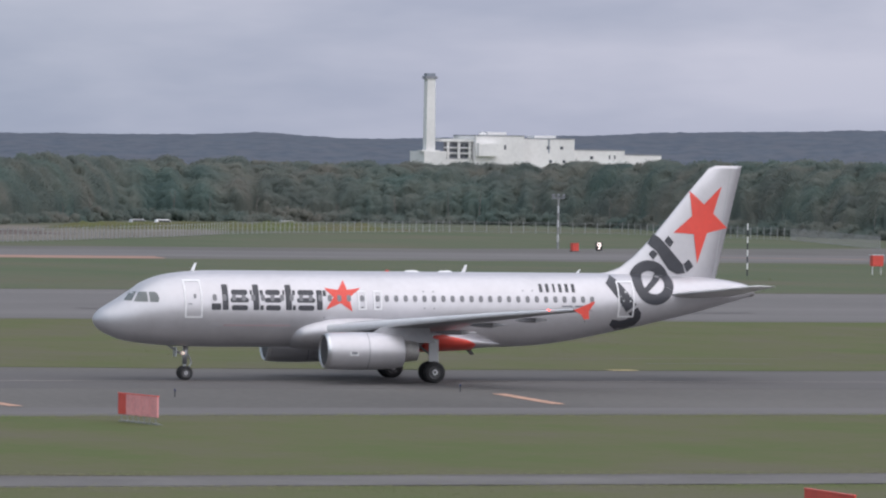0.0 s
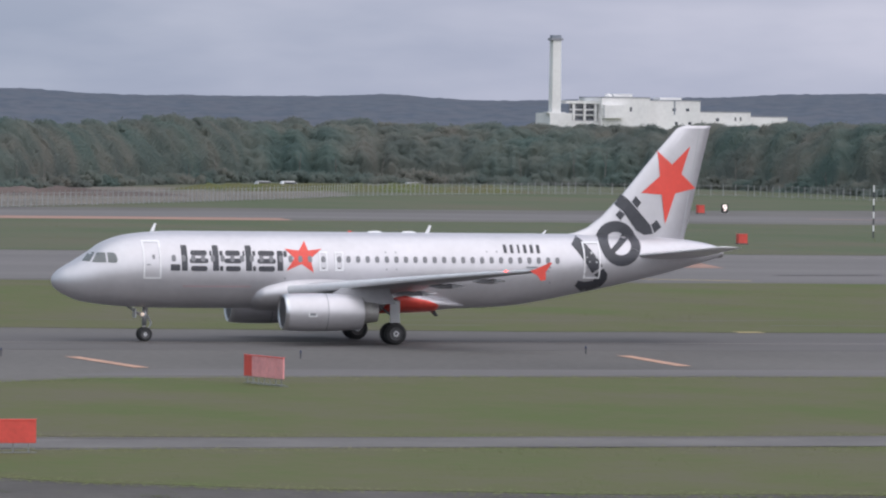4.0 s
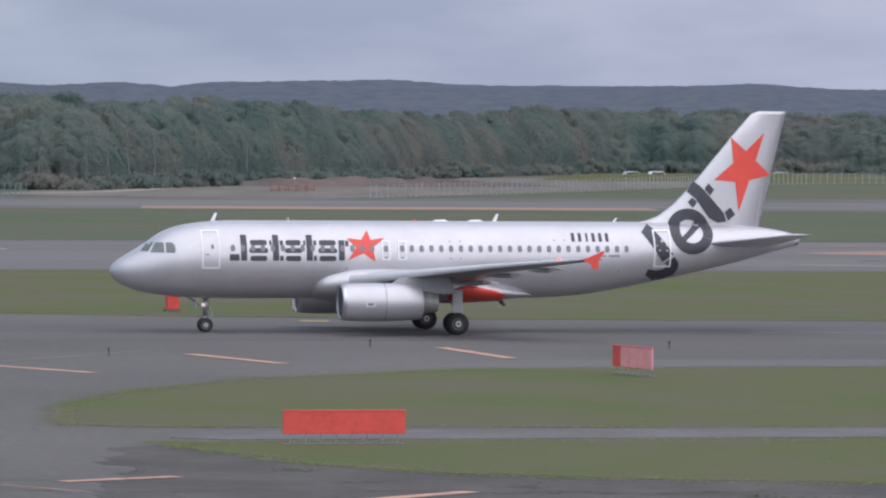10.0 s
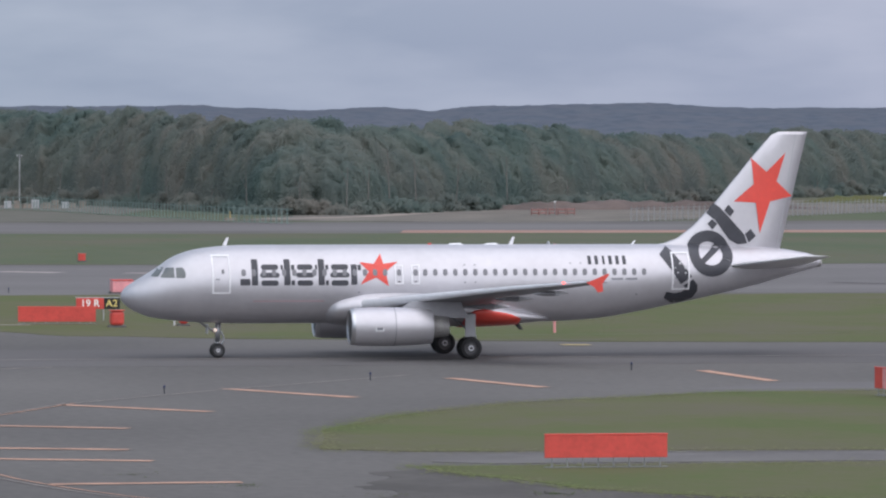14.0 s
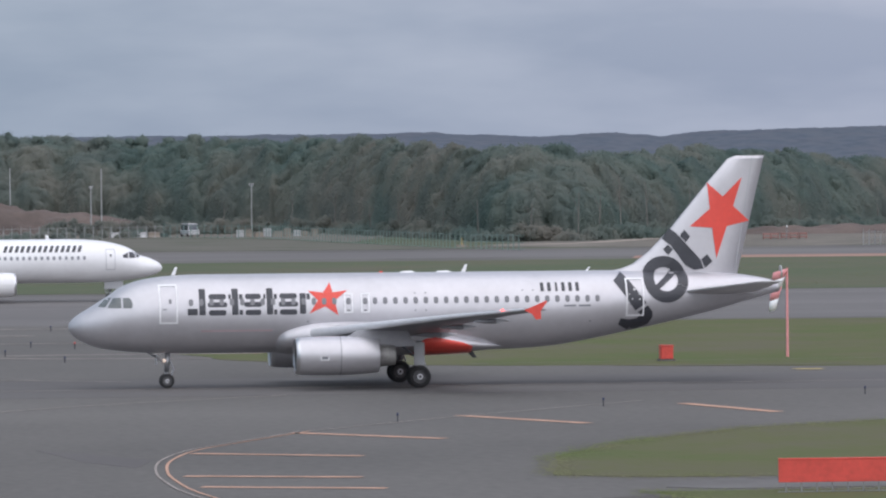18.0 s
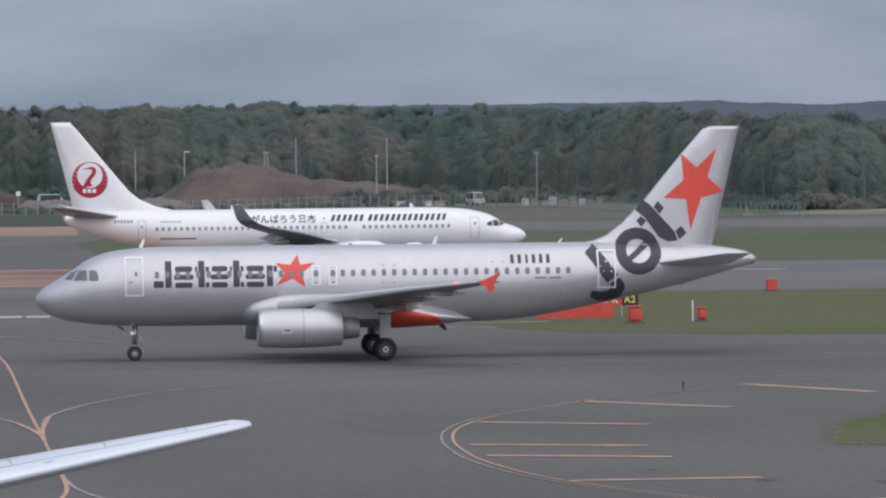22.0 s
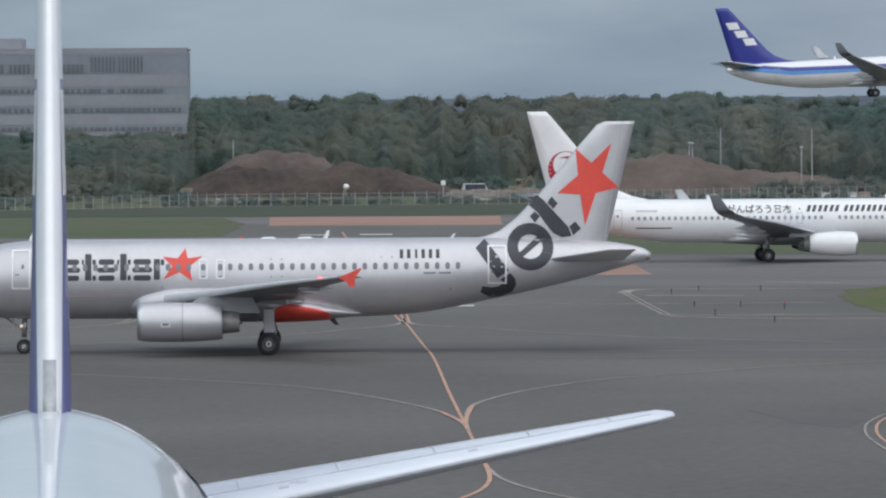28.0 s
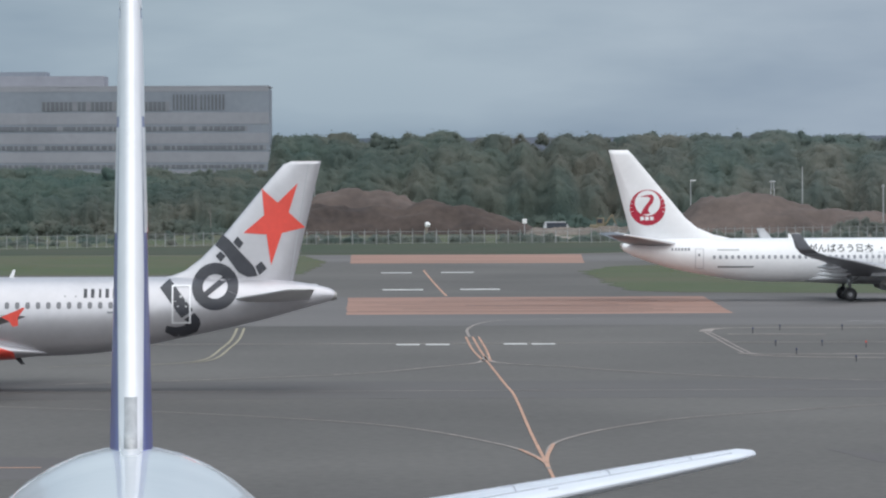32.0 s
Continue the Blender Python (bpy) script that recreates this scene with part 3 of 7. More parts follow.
# uneven blades standing out of the mown turf
rs = np.random.RandomState(21)
blades = []
for (label, seed, waver, outline), (x0, x1, n, tall) in zip(GRASS, ((34, 135, 20000, 0.02), (36, 110, 12000, 0.025), (34, 165, 50000, 0.03), (19, 290, 60000, 0.045), (-95, -8, 16000, 0.05))):
    ys = [p[1] for p in outline]
    p = np.stack([rs.uniform(x0, x1, n), rs.uniform(min(ys), max(ys), n)], 1)
    p = p[inside(p, outline)]
    drift = np.array([noise.noise((a * 0.16, b * 0.07, seed)) + 0.6 * noise.noise((a * 0.7, b * 0.3, seed)) for a, b in p])
    p, drift = p[drift > -0.12], drift[drift > -0.12]
    h = tall * rs.uniform(0.4, 1.0, len(p)) * (0.7 + 0.9 * np.clip(drift, 0, 1))
    for turn in (0.0, 1.05, 2.1):
        ang = rs.uniform(-0.6, 0.6, len(p)) + turn
        dx, dy = np.cos(ang) * h * 0.8, np.sin(ang) * h * 0.8
        z = np.full(len(p), 0.015)
        tri = np.stack([np.stack([p[:, 0] - dx, p[:, 1] - dy, z], 1), np.stack([p[:, 0] + dx, p[:, 1] + dy, z], 1),
                        np.stack([p[:, 0] + rs.normal(0, 0.5, len(p)) * h, p[:, 1] + rs.normal(0, 0.5, len(p)) * h, z + h], 1)], 1)
        blades.append(tri.reshape(-1, 3))
me = bpy.data.meshes.new("grass_blades")
co = np.concatenate(blades)
me.from_pydata(co, [], np.arange(len(co)).reshape(-1, 3).tolist())
me.materials.append(M_BLADE)
tagged(new("grass_blades", me), "uneven standing blades in the mown infield grass", "grass", kind="stuff")

# ---- aircraft ----


class Hull:
    """A fuselage: stations of (x aft of the nose, top, bottom, half width)."""

    def __init__(self, stations):
        self.s = np.array(stations, float)

    def at(self, x):
        return [float(np.interp(x, self.s[:, 0], self.s[:, k])) for k in (1, 2, 3)]

    def ring(self, x, seg=40, grow=0.0):
        t, b, w = self.at(x)
        c, h = (t + b) / 2, (t - b) / 2
        return [(x, (w + grow) * math.cos(2 * math.pi * i / seg), c + (h + grow) * math.sin(2 * math.pi * i / seg)) for i in range(seg)]

    def skin(self, step=0.5, x0=None, x1=None):
        a, b = self.s[0, 0] if x0 is None else x0, self.s[-1, 0] if x1 is None else x1
        xs = sorted({round(float(x), 2) for x in [*np.arange(a, b, step), *[x for x in self.s[:, 0] if a <= x <= b], b]})
        return loft([self.ring(float(x)) for x in xs])

    def side(self, x, z):
        t, b, w = self.at(x)
        c, h = (t + b) / 2, (t - b) / 2
        k = 1 - ((z - c) / max(h, 1e-3)) ** 2
        return w * math.sqrt(k) if k > 0 else 0.0


def smooth_stations(rows, n=6):
    """Eases the stations with a cubic through the rows."""
    out = []
    for i in range(len(rows) - 1):
        p0, p1, p2, p3 = [Vector(rows[min(max(i + k, 0), len(rows) - 1)]) for k in (-1, 0, 1, 2)]
        for k in range(n):
            s = k / n
            d1, d2 = (p2 - p0) * 0.5, (p3 - p1) * 0.5
            span = p2[0] - p1[0]
            d1 = d1 * (span / max(d1[0], 1e-6))
            d2 = d2 * (span / max(d2[0], 1e-6))
            if i == 0:
                d1 = p2 - p1
            q = p1 * (2 * s ** 3 - 3 * s * s + 1) + d1 * (s ** 3 - 2 * s * s + s) + p2 * (3 * s * s - 2 * s ** 3) + d2 * (s ** 3 - s * s)
            out.append((p1[0] + span * s, *q[1:]))
    return out + [tuple(rows[-1])]


def nose_easing(rows):
    """Rounds the tip: adds stations that follow a square root."""
    x1, t1, b1, w1 = rows[1]
    x0, t0, b0, w0 = rows[0]
    extra = []
    for s in (0.02, 0.08, 0.2, 0.4, 0.65):
        k = math.sqrt(s)
        extra.append((x0 + (x1 - x0) * s, t0 + (t1 - t0) * k, b0 + (b1 - b0) * k, w0 + (w1 - w0) * k))
    return [rows[0], *extra, *rows[1:]]


def decal(name, outline, surf, side, material, parent, label="", lift=0.012, holes=(), cell=0.3):
    """Paint of an outline of (x, z), wrapped on a surface y = surf(x, z) on the side -1 or 1."""
    bm = bmesh.new()
    f = bm.faces.new([bm.verts.new((x, 0, z)) for x, z in outline])
    f.normal_update()
    bmesh.ops.triangulate(bm, faces=[f])
    xs, zs = [p[0] for p in outline], [p[1] for p in outline]
    for lo, hi, no in ((min(xs), max(xs), (1, 0, 0)), (min(zs), max(zs), (0, 0, 1))):
        n = int((hi - lo) / cell)
        for k in range(1, n + 1):
            c = lo + (hi - lo) * k / (n + 1)
            bmesh.ops.bisect_plane(bm, geom=[*bm.verts, *bm.edges, *bm.faces], plane_co=(c * no[0], 0, c * no[2]), plane_no=no)
    for v in bm.verts:
        v.co.y = side * (surf(v.co.x, v.co.z) + lift)
    bmesh.ops.recalc_face_normals(bm, faces=bm.faces)
    if bm.faces and sum(g.normal.y * side for g in bm.faces) < 0:
        bmesh.ops.reverse_faces(bm, faces=bm.faces)
    return part(name, bm, material, parent, label)


def rect(x0, x1, z0, z1, r=0.0, n=4, lean=0.0):
    if not r:
        pts = [(x0, z0), (x1, z0), (x1, z1), (x0, z1)]
    else:
        pts = []
        for cx, cz, a0 in ((x1 - r, z1 - r, 0), (x0 + r, z1 - r, 90), (x0 + r, z0 + r, 180), (x1 - r, z0 + r, 270)):
            for k in range(n + 1):
                a = radians(a0 + 90 * k / n)
                pts.append((cx + r * math.cos(a), cz + r * math.sin(a)))
    return [(x + lean * (z - z0), z) for x, z in pts]


def outline_frame(name, x0, x1, z0, z1, w, surf, side, material, parent, label, r=0.12):
    """A thin painted frame round a door: four bars."""
    bars = [(x0, x1, z1 - w, z1), (x0, x1, z0, z0 + w), (x0, x0 + w, z0 + w, z1 - w), (x1 - w, x1, z0 + w, z1 - w)]
    bm = bmesh.new()
    for a, b, c, d in bars:
        n = max(1, int((d - c) / 0.25))
        for k in range(n):
            q = [(a, c + (d - c) * k / n), (b, c + (d - c) * k / n), (b, c + (d - c) * (k + 1) / n), (a, c + (d - c) * (k + 1) / n)]
            f = bm.faces.new([bm.verts.new((x, side * (surf(x, z) + 0.032), z)) for x, z in q])
    bmesh.ops.remove_doubles(bm, verts=bm.verts, dist=0.001)
    bmesh.ops.recalc_face_normals(bm, faces=bm.faces)
    if sum(g.normal.y * side for g in bm.faces) < 0:
        bmesh.ops.reverse_faces(bm, faces=bm.faces)
    return part(name, bm, material, parent, label)


def loop_shape(cx, cz, rx, rz, hx, hz, power=3.0, gap=2.0, at=90.0):
    """A rounded ring with an opening of hx by hz and a slit of so many degrees at an angle."""
    def around(a, b, t):
        c, d = math.cos(radians(t)), math.sin(radians(t))
        k = (abs(c) ** power + abs(d) ** power) ** (-1 / power)
        return cx + a * k * c, cz + b * k * d
    ts = [at + gap / 2 + (360 - gap) * i / 26 for i in range(27)]
    return [around(rx, rz, t) for t in ts] + [around(hx, hz, t) for t in ts[::-1]]


def star(points):
    """Five tips, in order round the star, with the inner corners between them."""
    out = []
    c = Vector((sum(p[0] for p in points) / 5, sum(p[1] for p in points) / 5))
    for i in range(5):
        a, b = Vector(points[i]), Vector(points[(i + 1) % 5])
        out += [tuple(a), tuple(c + ((a + b) / 2 - c) * 0.50)]
    return out


def wheel(parent, x, y, r, w, name="wheel"):
    """A wheel that can turn about its own axle."""
    hub = new(name)
    hub.parent = parent
    hub.empty_display_size = 0.2
    hub.location = (x, y, r)
    seg = 28
    prof = [(-w / 2, 0.62 * r), (-w / 2, 0.86 * r), (-0.36 * w, 0.97 * r), (0, r), (0.36 * w, 0.97 * r), (w / 2, 0.86 * r), (w / 2, 0.62 * r)]
    rings = [[(rr * math.cos(2 * math.pi * i / seg), a, rr * math.sin(2 * math.pi * i / seg)) for i in range(seg)] for a, rr in prof]
    part("tyre", loft(rings, caps=False), M_TYRE, hub, smooth=True)
    prof = [(-0.40 * w, 0.0), (-0.46 * w, 0.2 * r), (-0.30 * w, 0.25 * r), (-0.32 * w, 0.5 * r), (-0.48 * w, 0.6 * r), (-0.48 * w, 0.63 * r),
            (0.48 * w, 0.63 * r), (0.48 * w, 0.6 * r), (0.32 * w, 0.5 * r), (0.30 * w, 0.25 * r), (0.46 * w, 0.2 * r), (0.40 * w, 0.0)]
    rings = [[(max(rr, 0.002) * math.cos(2 * math.pi * i / seg), a, max(rr, 0.002) * math.sin(2 * math.pi * i / seg)) for i in range(seg)] for a, rr in prof]
    bm = loft(rings)
    for i in range(8):
        a = 2 * math.pi * i / 8
        for s in (-1, 1):
            rod((0.4 * r * math.cos(a), s * 0.30 * w, 0.4 * r * math.sin(a)), (0.4 * r * math.cos(a), s * 0.40 * w, 0.4 * r * math.sin(a)), 0.05 * r, seg=6, bm=bm)
    part("rim", bm, M_BRAKE, hub)
    for s in (-1, 1):
        ring = [[(rr * r * math.cos(2 * math.pi * i / 20), s * a * w, rr * r * math.sin(2 * math.pi * i / 20)) for i in range(20)] for a, rr in ((0.44, 0.26), (0.50, 0.25), (0.50, 0.14), (0.44, 0.13))]
        part("hub_cap", loft(ring, caps=False), M_SLAT, hub, "bright metal hub ring")
    return hub


def landing_gear(plane, x, y, top, r, w, spread, lamps=False, door=None):
    """A leg with a torque link, a drag brace, an axle and two wheels."""
    leg = rod((x + 0.05, y, top), (x, y, r + 0.45), 0.15, 0.13, 14)
    part("gear_leg", leg, M_STEEL, plane, smooth=True)
    b = rod((x, y, r + 0.5), (x, y, r - 0.02), 0.085, 0.085, 12)
    rod((x, y - spread, r), (x, y + spread, r), 0.07, 0.07, 10, bm=b)
    part("axle", b, M_ALU, plane)
    b = rod((x + 0.18, y, r + 1.0), (x + 0.38, y, r + 0.55), 0.05, 0.04, 8)
    rod((x + 0.38, y, r + 0.55), (x + 0.12, y, r + 0.1), 0.04, 0.05, 8, bm=b)
    part("torque_link", b, M_STEEL, plane)
    part("drag_brace", rod((x - 0.05, y, r + 0.9), (x - 1.0, y * 0.75, top), 0.06, 0.06, 8), M_STEEL, plane)
    if lamps:
        for s in (-0.16, 0.16):
            part("taxi_lamp", lathe([(-0.05, 0.02), (-0.06, 0.09), (0.02, 0.10), (0.10, 0.03)], 12, (x - 0.14, y + s, r + 1.05)), M_WARMLAMP if s < 0 else M_STEEL, plane, "lit warm taxi lamp" if s < 0 else "")
    if door:
        part("gear_door", box(*door, 0.02), M_LIGHTGREY, plane)
    return [wheel(plane, x, y + s * spread, r, w) for s in (-1, 1)]


def nacelle(plane, x, y, z, length, r, paint, squash=1.0, blunt=False):
    """An engine: cowl with a bright lip, an intake with fan and spinner, and an exhaust."""
    eng = new("engine")
    eng.parent = plane
    L = length
    prof = [(0.03 * L, 0.80 * r), (0.0, 0.85 * r), (0.012 * L, 0.905 * r), (0.05 * L, 0.945 * r)]
    part("intake_lip", loft([[(x + a, y + rr * math.cos(2 * math.pi * i / 36), z + squash * rr * math.sin(2 * math.pi * i / 36)) for i in range(36)] for a, rr in prof], caps=False), M_ALU, eng, smooth=True)
    prof = [(0.05 * L, 0.945 * r), (0.12 * L, 0.985 * r), (0.25 * L, r), (0.42 * L, r), (0.62 * L, 0.965 * r), (0.82 * L, 0.88 * r), (0.98 * L, 0.76 * r), (L, 0.74 * r), (0.99 * L, 0.70 * r)]
    if blunt:
        prof = [(0.05 * L, 0.95 * r), (0.12 * L, 0.975 * r), (0.30 * L, r), (0.50 * L, r), (0.70 * L, 0.975 * r), (0.88 * L, 0.925 * r), (0.99 * L, 0.875 * r), (L, 0.865 * r), (0.99 * L, 0.83 * r)]
    part("cowl", loft([[(x + a, y + rr * math.cos(2 * math.pi * i / 36), z + squash * rr * math.sin(2 * math.pi * i / 36)) for i in range(36)] for a, rr in prof], caps=False), paint, eng, smooth=True)
    part("intake", lathe([(0.02 * L, 0.80 * r), (0.25 * L, 0.76 * r), (0.26 * L, 0.02)], 32, (x, y, z), squash), M_FANDARK, eng)
    part("spinner", lathe([(0.12 * L, 0.01), (0.14 * L, 0.06 * r), (0.18 * L, 0.14 * r), (0.25 * L, 0.22 * r)], 20, (x, y, z)), M_WINGGREY, eng)
    if blunt:
        part("bypass_shadow", lathe([(0.93 * L, 0.83 * r), (0.97 * L, 0.84 * r), (0.98 * L, 0.4 * r)], 28, (x, y, z)), M_FANDARK, eng)
    part("exhaust_nozzle", lathe([(0.90 * L, 0.60 * r), (1.0 * L, 0.60 * r), (1.14 * L, 0.54 * r), (1.20 * L, 0.50 * r), (1.19 * L, 0.46 * r)] if blunt else [(0.90 * L, 0.69 * r), (0.99 * L, 0.66 * r), (1.06 * L, 0.56 * r), (1.11 * L, 0.50 * r), (1.10 * L, 0.46 * r)], 28, (x, y, z)), M_EXH, eng)
    part("exhaust_plug", lathe([(1.0 * L, 0.34 * r), (1.11 * L, 0.30 * r), (1.19 * L, 0.12 * r), (1.22 * L, 0.01)], 20, (x, y, z)), M_EXH, eng)
    for k, f in enumerate((0.53,) if blunt else ()):
        a = [(x + f * L, y + (1.004 if k == 0 else 0.96) * r * math.cos(2 * math.pi * i / 36), z + squash * (1.004 if k == 0 else 0.96) * r * math.sin(2 * math.pi * i / 36)) for i in range(36)]
        b = [(p[0] + 0.035, p[1], p[2]) for p in a]
        part("cowl_seam", loft([a, b], caps=False), M_WINGGREY, eng)
    return eng


def blade(plane, x, z, chord, height, rake, paint, name="antenna"):
    part(name, foil([(x, 0, z, chord, 0.06), (x + rake, 0, z + height, chord * 0.55, 0.03)], 1.0, True), paint, plane)


# the silver twin jet
R = 3.78
A_ROWS = nose_easing([(0, R - 0.58, R - 0.60, 0.02), (0.7, R + 0.20, R - 1.33, 0.92), (1.4, R + 0.62, R - 1.62, 1.28), (2.0, R + 1.0, R - 1.74, 1.5), (2.6, R + 1.42, R - 1.82, 1.65),
                      (3.5, R + 1.78, R - 1.91, 1.82), (4.5, R + 1.96, R - 1.96, 1.92), (5.5, R + 2.05, R - 1.99, 1.96), (6.5, R + 2.09, R - 2.01, 1.975)]) + \
    [(22.0, R + 2.09, R - 1.98, 1.975), (25.2, R + 2.09, R - 1.82, 1.93), (27.5, R + 2.09, R - 1.45, 1.83), (29, R + 2.08, R - 1.15, 1.70), (31, R + 2.05, R - 0.74, 1.47),
     (33.8, R + 1.94, R - 0.09, 1.02), (35.2, R + 1.83, R + 0.30, 0.74), (36.5, R + 1.62, R + 0.66, 0.44), (37.1, R + 1.45, R + 0.83, 0.32), (37.35, R + 1.28, R + 0.93, 0.2)]
A_HULL = Hull(smooth_stations(A_ROWS, 4))


def fin_surface(le, te, tip_z, root_z, thick, taper=0.62):
    """Half thickness of a fin between its edges, for paint on it."""
    def half(x, z):
        if z < root_z - 0.6 or z > tip_z + 0.1:
            return 0.0
        a, b = np.interp(z, *zip(*[(q, p) for p, q in le])), np.interp(z, *zip(*[(q, p) for p, q in te]))
        if not a - 0.25 <= x <= b + 0.25:
            return 0.0
        s = min(max((x - a) / max(b - a, 1e-3), 0.0), 1.0)
        t = thick * (1 - taper * (z - root_z) / (tip_z - root_z))
        return 0.5 * t * float(np.interp(s, [p[0] for p in FOIL], [p[1] for p in FOIL]))
    return half


def silver_jet():
    jet = thing("airliner", "silver twin-engine airliner with orange star taxiing on asphalt", "airliner")
    hull = part("fuselage", A_HULL.skin(0.6), M_SILVER, jet, smooth=True)
    S = A_HULL.side
    # wings, with a kinked trailing edge
    for s in (-1, 1):
        secs = [(11.4, 1.2, 2.68, 8.2, 1.00), (12.2, 2.0, 2.76, 7.3, 0.92), (14.9, 6.3, 3.28, 4.5, 0.56), (18.3, 12.0, 3.87, 2.9, 0.34), (21.0, 16.6, 4.27, 1.40, 0.20), (21.2, 16.9, 4.30, 1.05, 0.10)]
        wing = part("wing", foil([(a, s * b, c, d, e) for a, b, c, d, e in secs], 0.75), M_WING, jet, "grey wing with bright leading edge", True)
        edge = [(x - 0.03, s * y, z, 0.10 * c + 0.10, t * 0.66) for x, y, z, c, t in secs[1:]]
        part("slat", foil(edge, 1.0), M_SLAT, wing, "pale metal slat")
        fence = bmesh.new()
        loft([[(a, s * (16.93 + t), b) for a, b in ((21.2, 4.27), (21.9, 4.56), (22.28, 4.73), (22.36, 4.69), (22.02, 4.23), (22.04, 3.84), (21.78, 3.79), (21.6, 4.06))] for t in (0.0, 0.07)], bm=fence)
        part("wingtip_fence", fence, M_ORANGERED, wing, "orange-red wingtip fence")
        part("navigation_light", lathe([(0, 0.01), (0.03, 0.032), (0.09, 0.032), (0.12, 0.01)], 10, (20.25, s * 15.6, 4.24)), M_REDLAMP if s < 0 else M_WHITE, wing, "lit red navigation lamp" if s < 0 else "")
        for y, x, L, z in ((6.1, 17.7, 2.25, 2.48), (9.6, 18.5, 1.95, 2.96), (13.4, 19.7, 1.8, 3.34)):
            part("flap_track_fairing", lathe([(0, 0.02), (0.25 * L, 0.09), (0.55 * L, 0.11), (0.85 * L, 0.06), (L, 0.02)], 14, (x - 0.5, s * y, z + 0.30), 1.2), M_WING, wing, smooth=True)
            part("fairing_tip", lathe([(0.62 * L, 0.112), (0.85 * L, 0.068), (0.97 * L, 0.035), (L + 0.02, 0.01)], 12, (x - 0.5, s * y, z + 0.30), 1.2), M_SLAT, wing, "pale tip of a flap track fairing", True)
        eng = nacelle(jet, 11.08, s * 5.75, 1.76, 4.3, 1.0, M_SILVER, blunt=True)
        part("pylon", foil([(12.9, s * 5.75, 2.2, 4.4, 0.36), (14.3, s * 5.75, 3.05, 2.6, 0.30)], 1.0, True), M_WING, eng)
        decal("cowl_placard", rect(12.3, 12.75, 1.55, 1.80), lambda x, z: 5.75 + 0.985, s, M_WHITE, eng, "white placard")
        decal("cowl_placard", rect(12.36, 12.69, 1.61, 1.74), lambda x, z: 5.75 + 0.993, s, M_WINGGREY, eng, "dark bar on placard")
        # tailplane
        part("tailplane", foil([(31.9, s * 0.7, R + 0.90, 4.1, 0.38), (34.95, s * 6.2, R + 1.54, 1.4, 0.13), (35.3, s * 6.3, R + 1.56, 0.95, 0.05)], 0.9), M_BELLY, jet, "pale grey tailplane", True)
        # doors, exits, windows
        for x0, x1, z0, z1 in ((4.54, 5.50, R - 0.41, R + 1.61), (28.95, 29.93, R - 0.29, R + 1.70)):
            outline_frame("door_outline", x0, x1, z0, z1, 0.085, S, s, M_WHITE, jet, "thin white painted door outline")
            decal("door_window", rect(x0 + 0.50, x0 + 0.64, R + 0.62, R + 0.86, 0.06), S, s, M_GLASS_DARK, jet)
            decal("door_handle", rect(x0 + 0.18, x0 + 0.40, R + 0.30, R + 0.36), S, s, M_WINGGREY, jet)
        for dx, dz, w, h in ((0.40, 1.04, 0.13, 0.13), (0.68, 0.82, 0.13, 0.13), (0.10, 0.84, 0.13, 0.05), (0.68, 0.55, 0.12, 0.09), (0.28, 0.58, 0.10, 0.07)):
            decal("door_placard", rect(28.95 + dx, 28.95 + dx + w, R + dz, R + dz + h, 0.04), S, s, M_GALV, jet, "small pale placard on the aft door", 0.034)
        for x0 in (14.12, 14.99):
            outline_frame("exit_outline", x0, x0 + 0.47, R + 0.06, R + 1.08, 0.08, S, s, M_WHITE, jet, "thin white painted exit outline")
            decal("exit_handle", rect(x0 + 0.17, x0 + 0.30, R + 0.16, R + 0.22), S, s, M_DARK, jet)
            decal("exit_window", rect(x0 + 0.12, x0 + 0.35, R + 0.50, R + 0.84, 0.10, 3), S, s, M_GLASS_DARK, jet, lift=0.022)
        for k in range(41):
            x = 6.18 + 0.531 * k
            if not 13.9 < x < 15.6:
                decal("window", rect(x - 0.117, x + 0.117, R + 0.50, R + 0.85, 0.10, 3), S, s, M_GLASS_DARK, jet, lift=0.022)
        for x, z in ((17.8, 1.02), (18.35, 1.02), (17.8, 0.12), (18.35, 0.12), (23.45, 1.10), (24.0, 1.10), (27.0, -0.55), (12.2, -0.4)):
            decal("vent_cap", rect(x, x + 0.07, R + z, R + z + 0.07), S, s, M_WINGGREY, jet)
        # flight deck panes
        for pts in ([(1.47, R + 0.49), (1.91, R + 0.93), (2.16, R + 0.95), (1.82, R + 0.46)],
                    [(1.92, R + 0.43), (2.24, R + 0.93), (2.62, R + 0.95), (2.62, R + 0.42)],
                    [(2.71, R + 0.42), (3.14, R + 0.41), (3.20, R + 0.60), (3.14, R + 0.84), (3.02, R + 0.95), (2.71, R + 0.94)]):
            decal("cockpit_window", pts, S, s, M_COCKPIT, jet, "dark cockpit pane", 0.02, cell=0.15)
        # the airline's name as plain blocks and bars of its sizes
        for x0, x1, z0, z1 in ((6.60, 6.93, 0.02, 1.37), (8.30, 8.63, 0.02, 1.37), (10.10, 10.43, 0.02, 1.37), (11.82, 12.14, 0.04, 1.10)):
            decal("name_bar", rect(x0, x1, R + z0, R + z1, 0.05), S, s, M_DARK, jet, "charcoal bar of the airline's name")
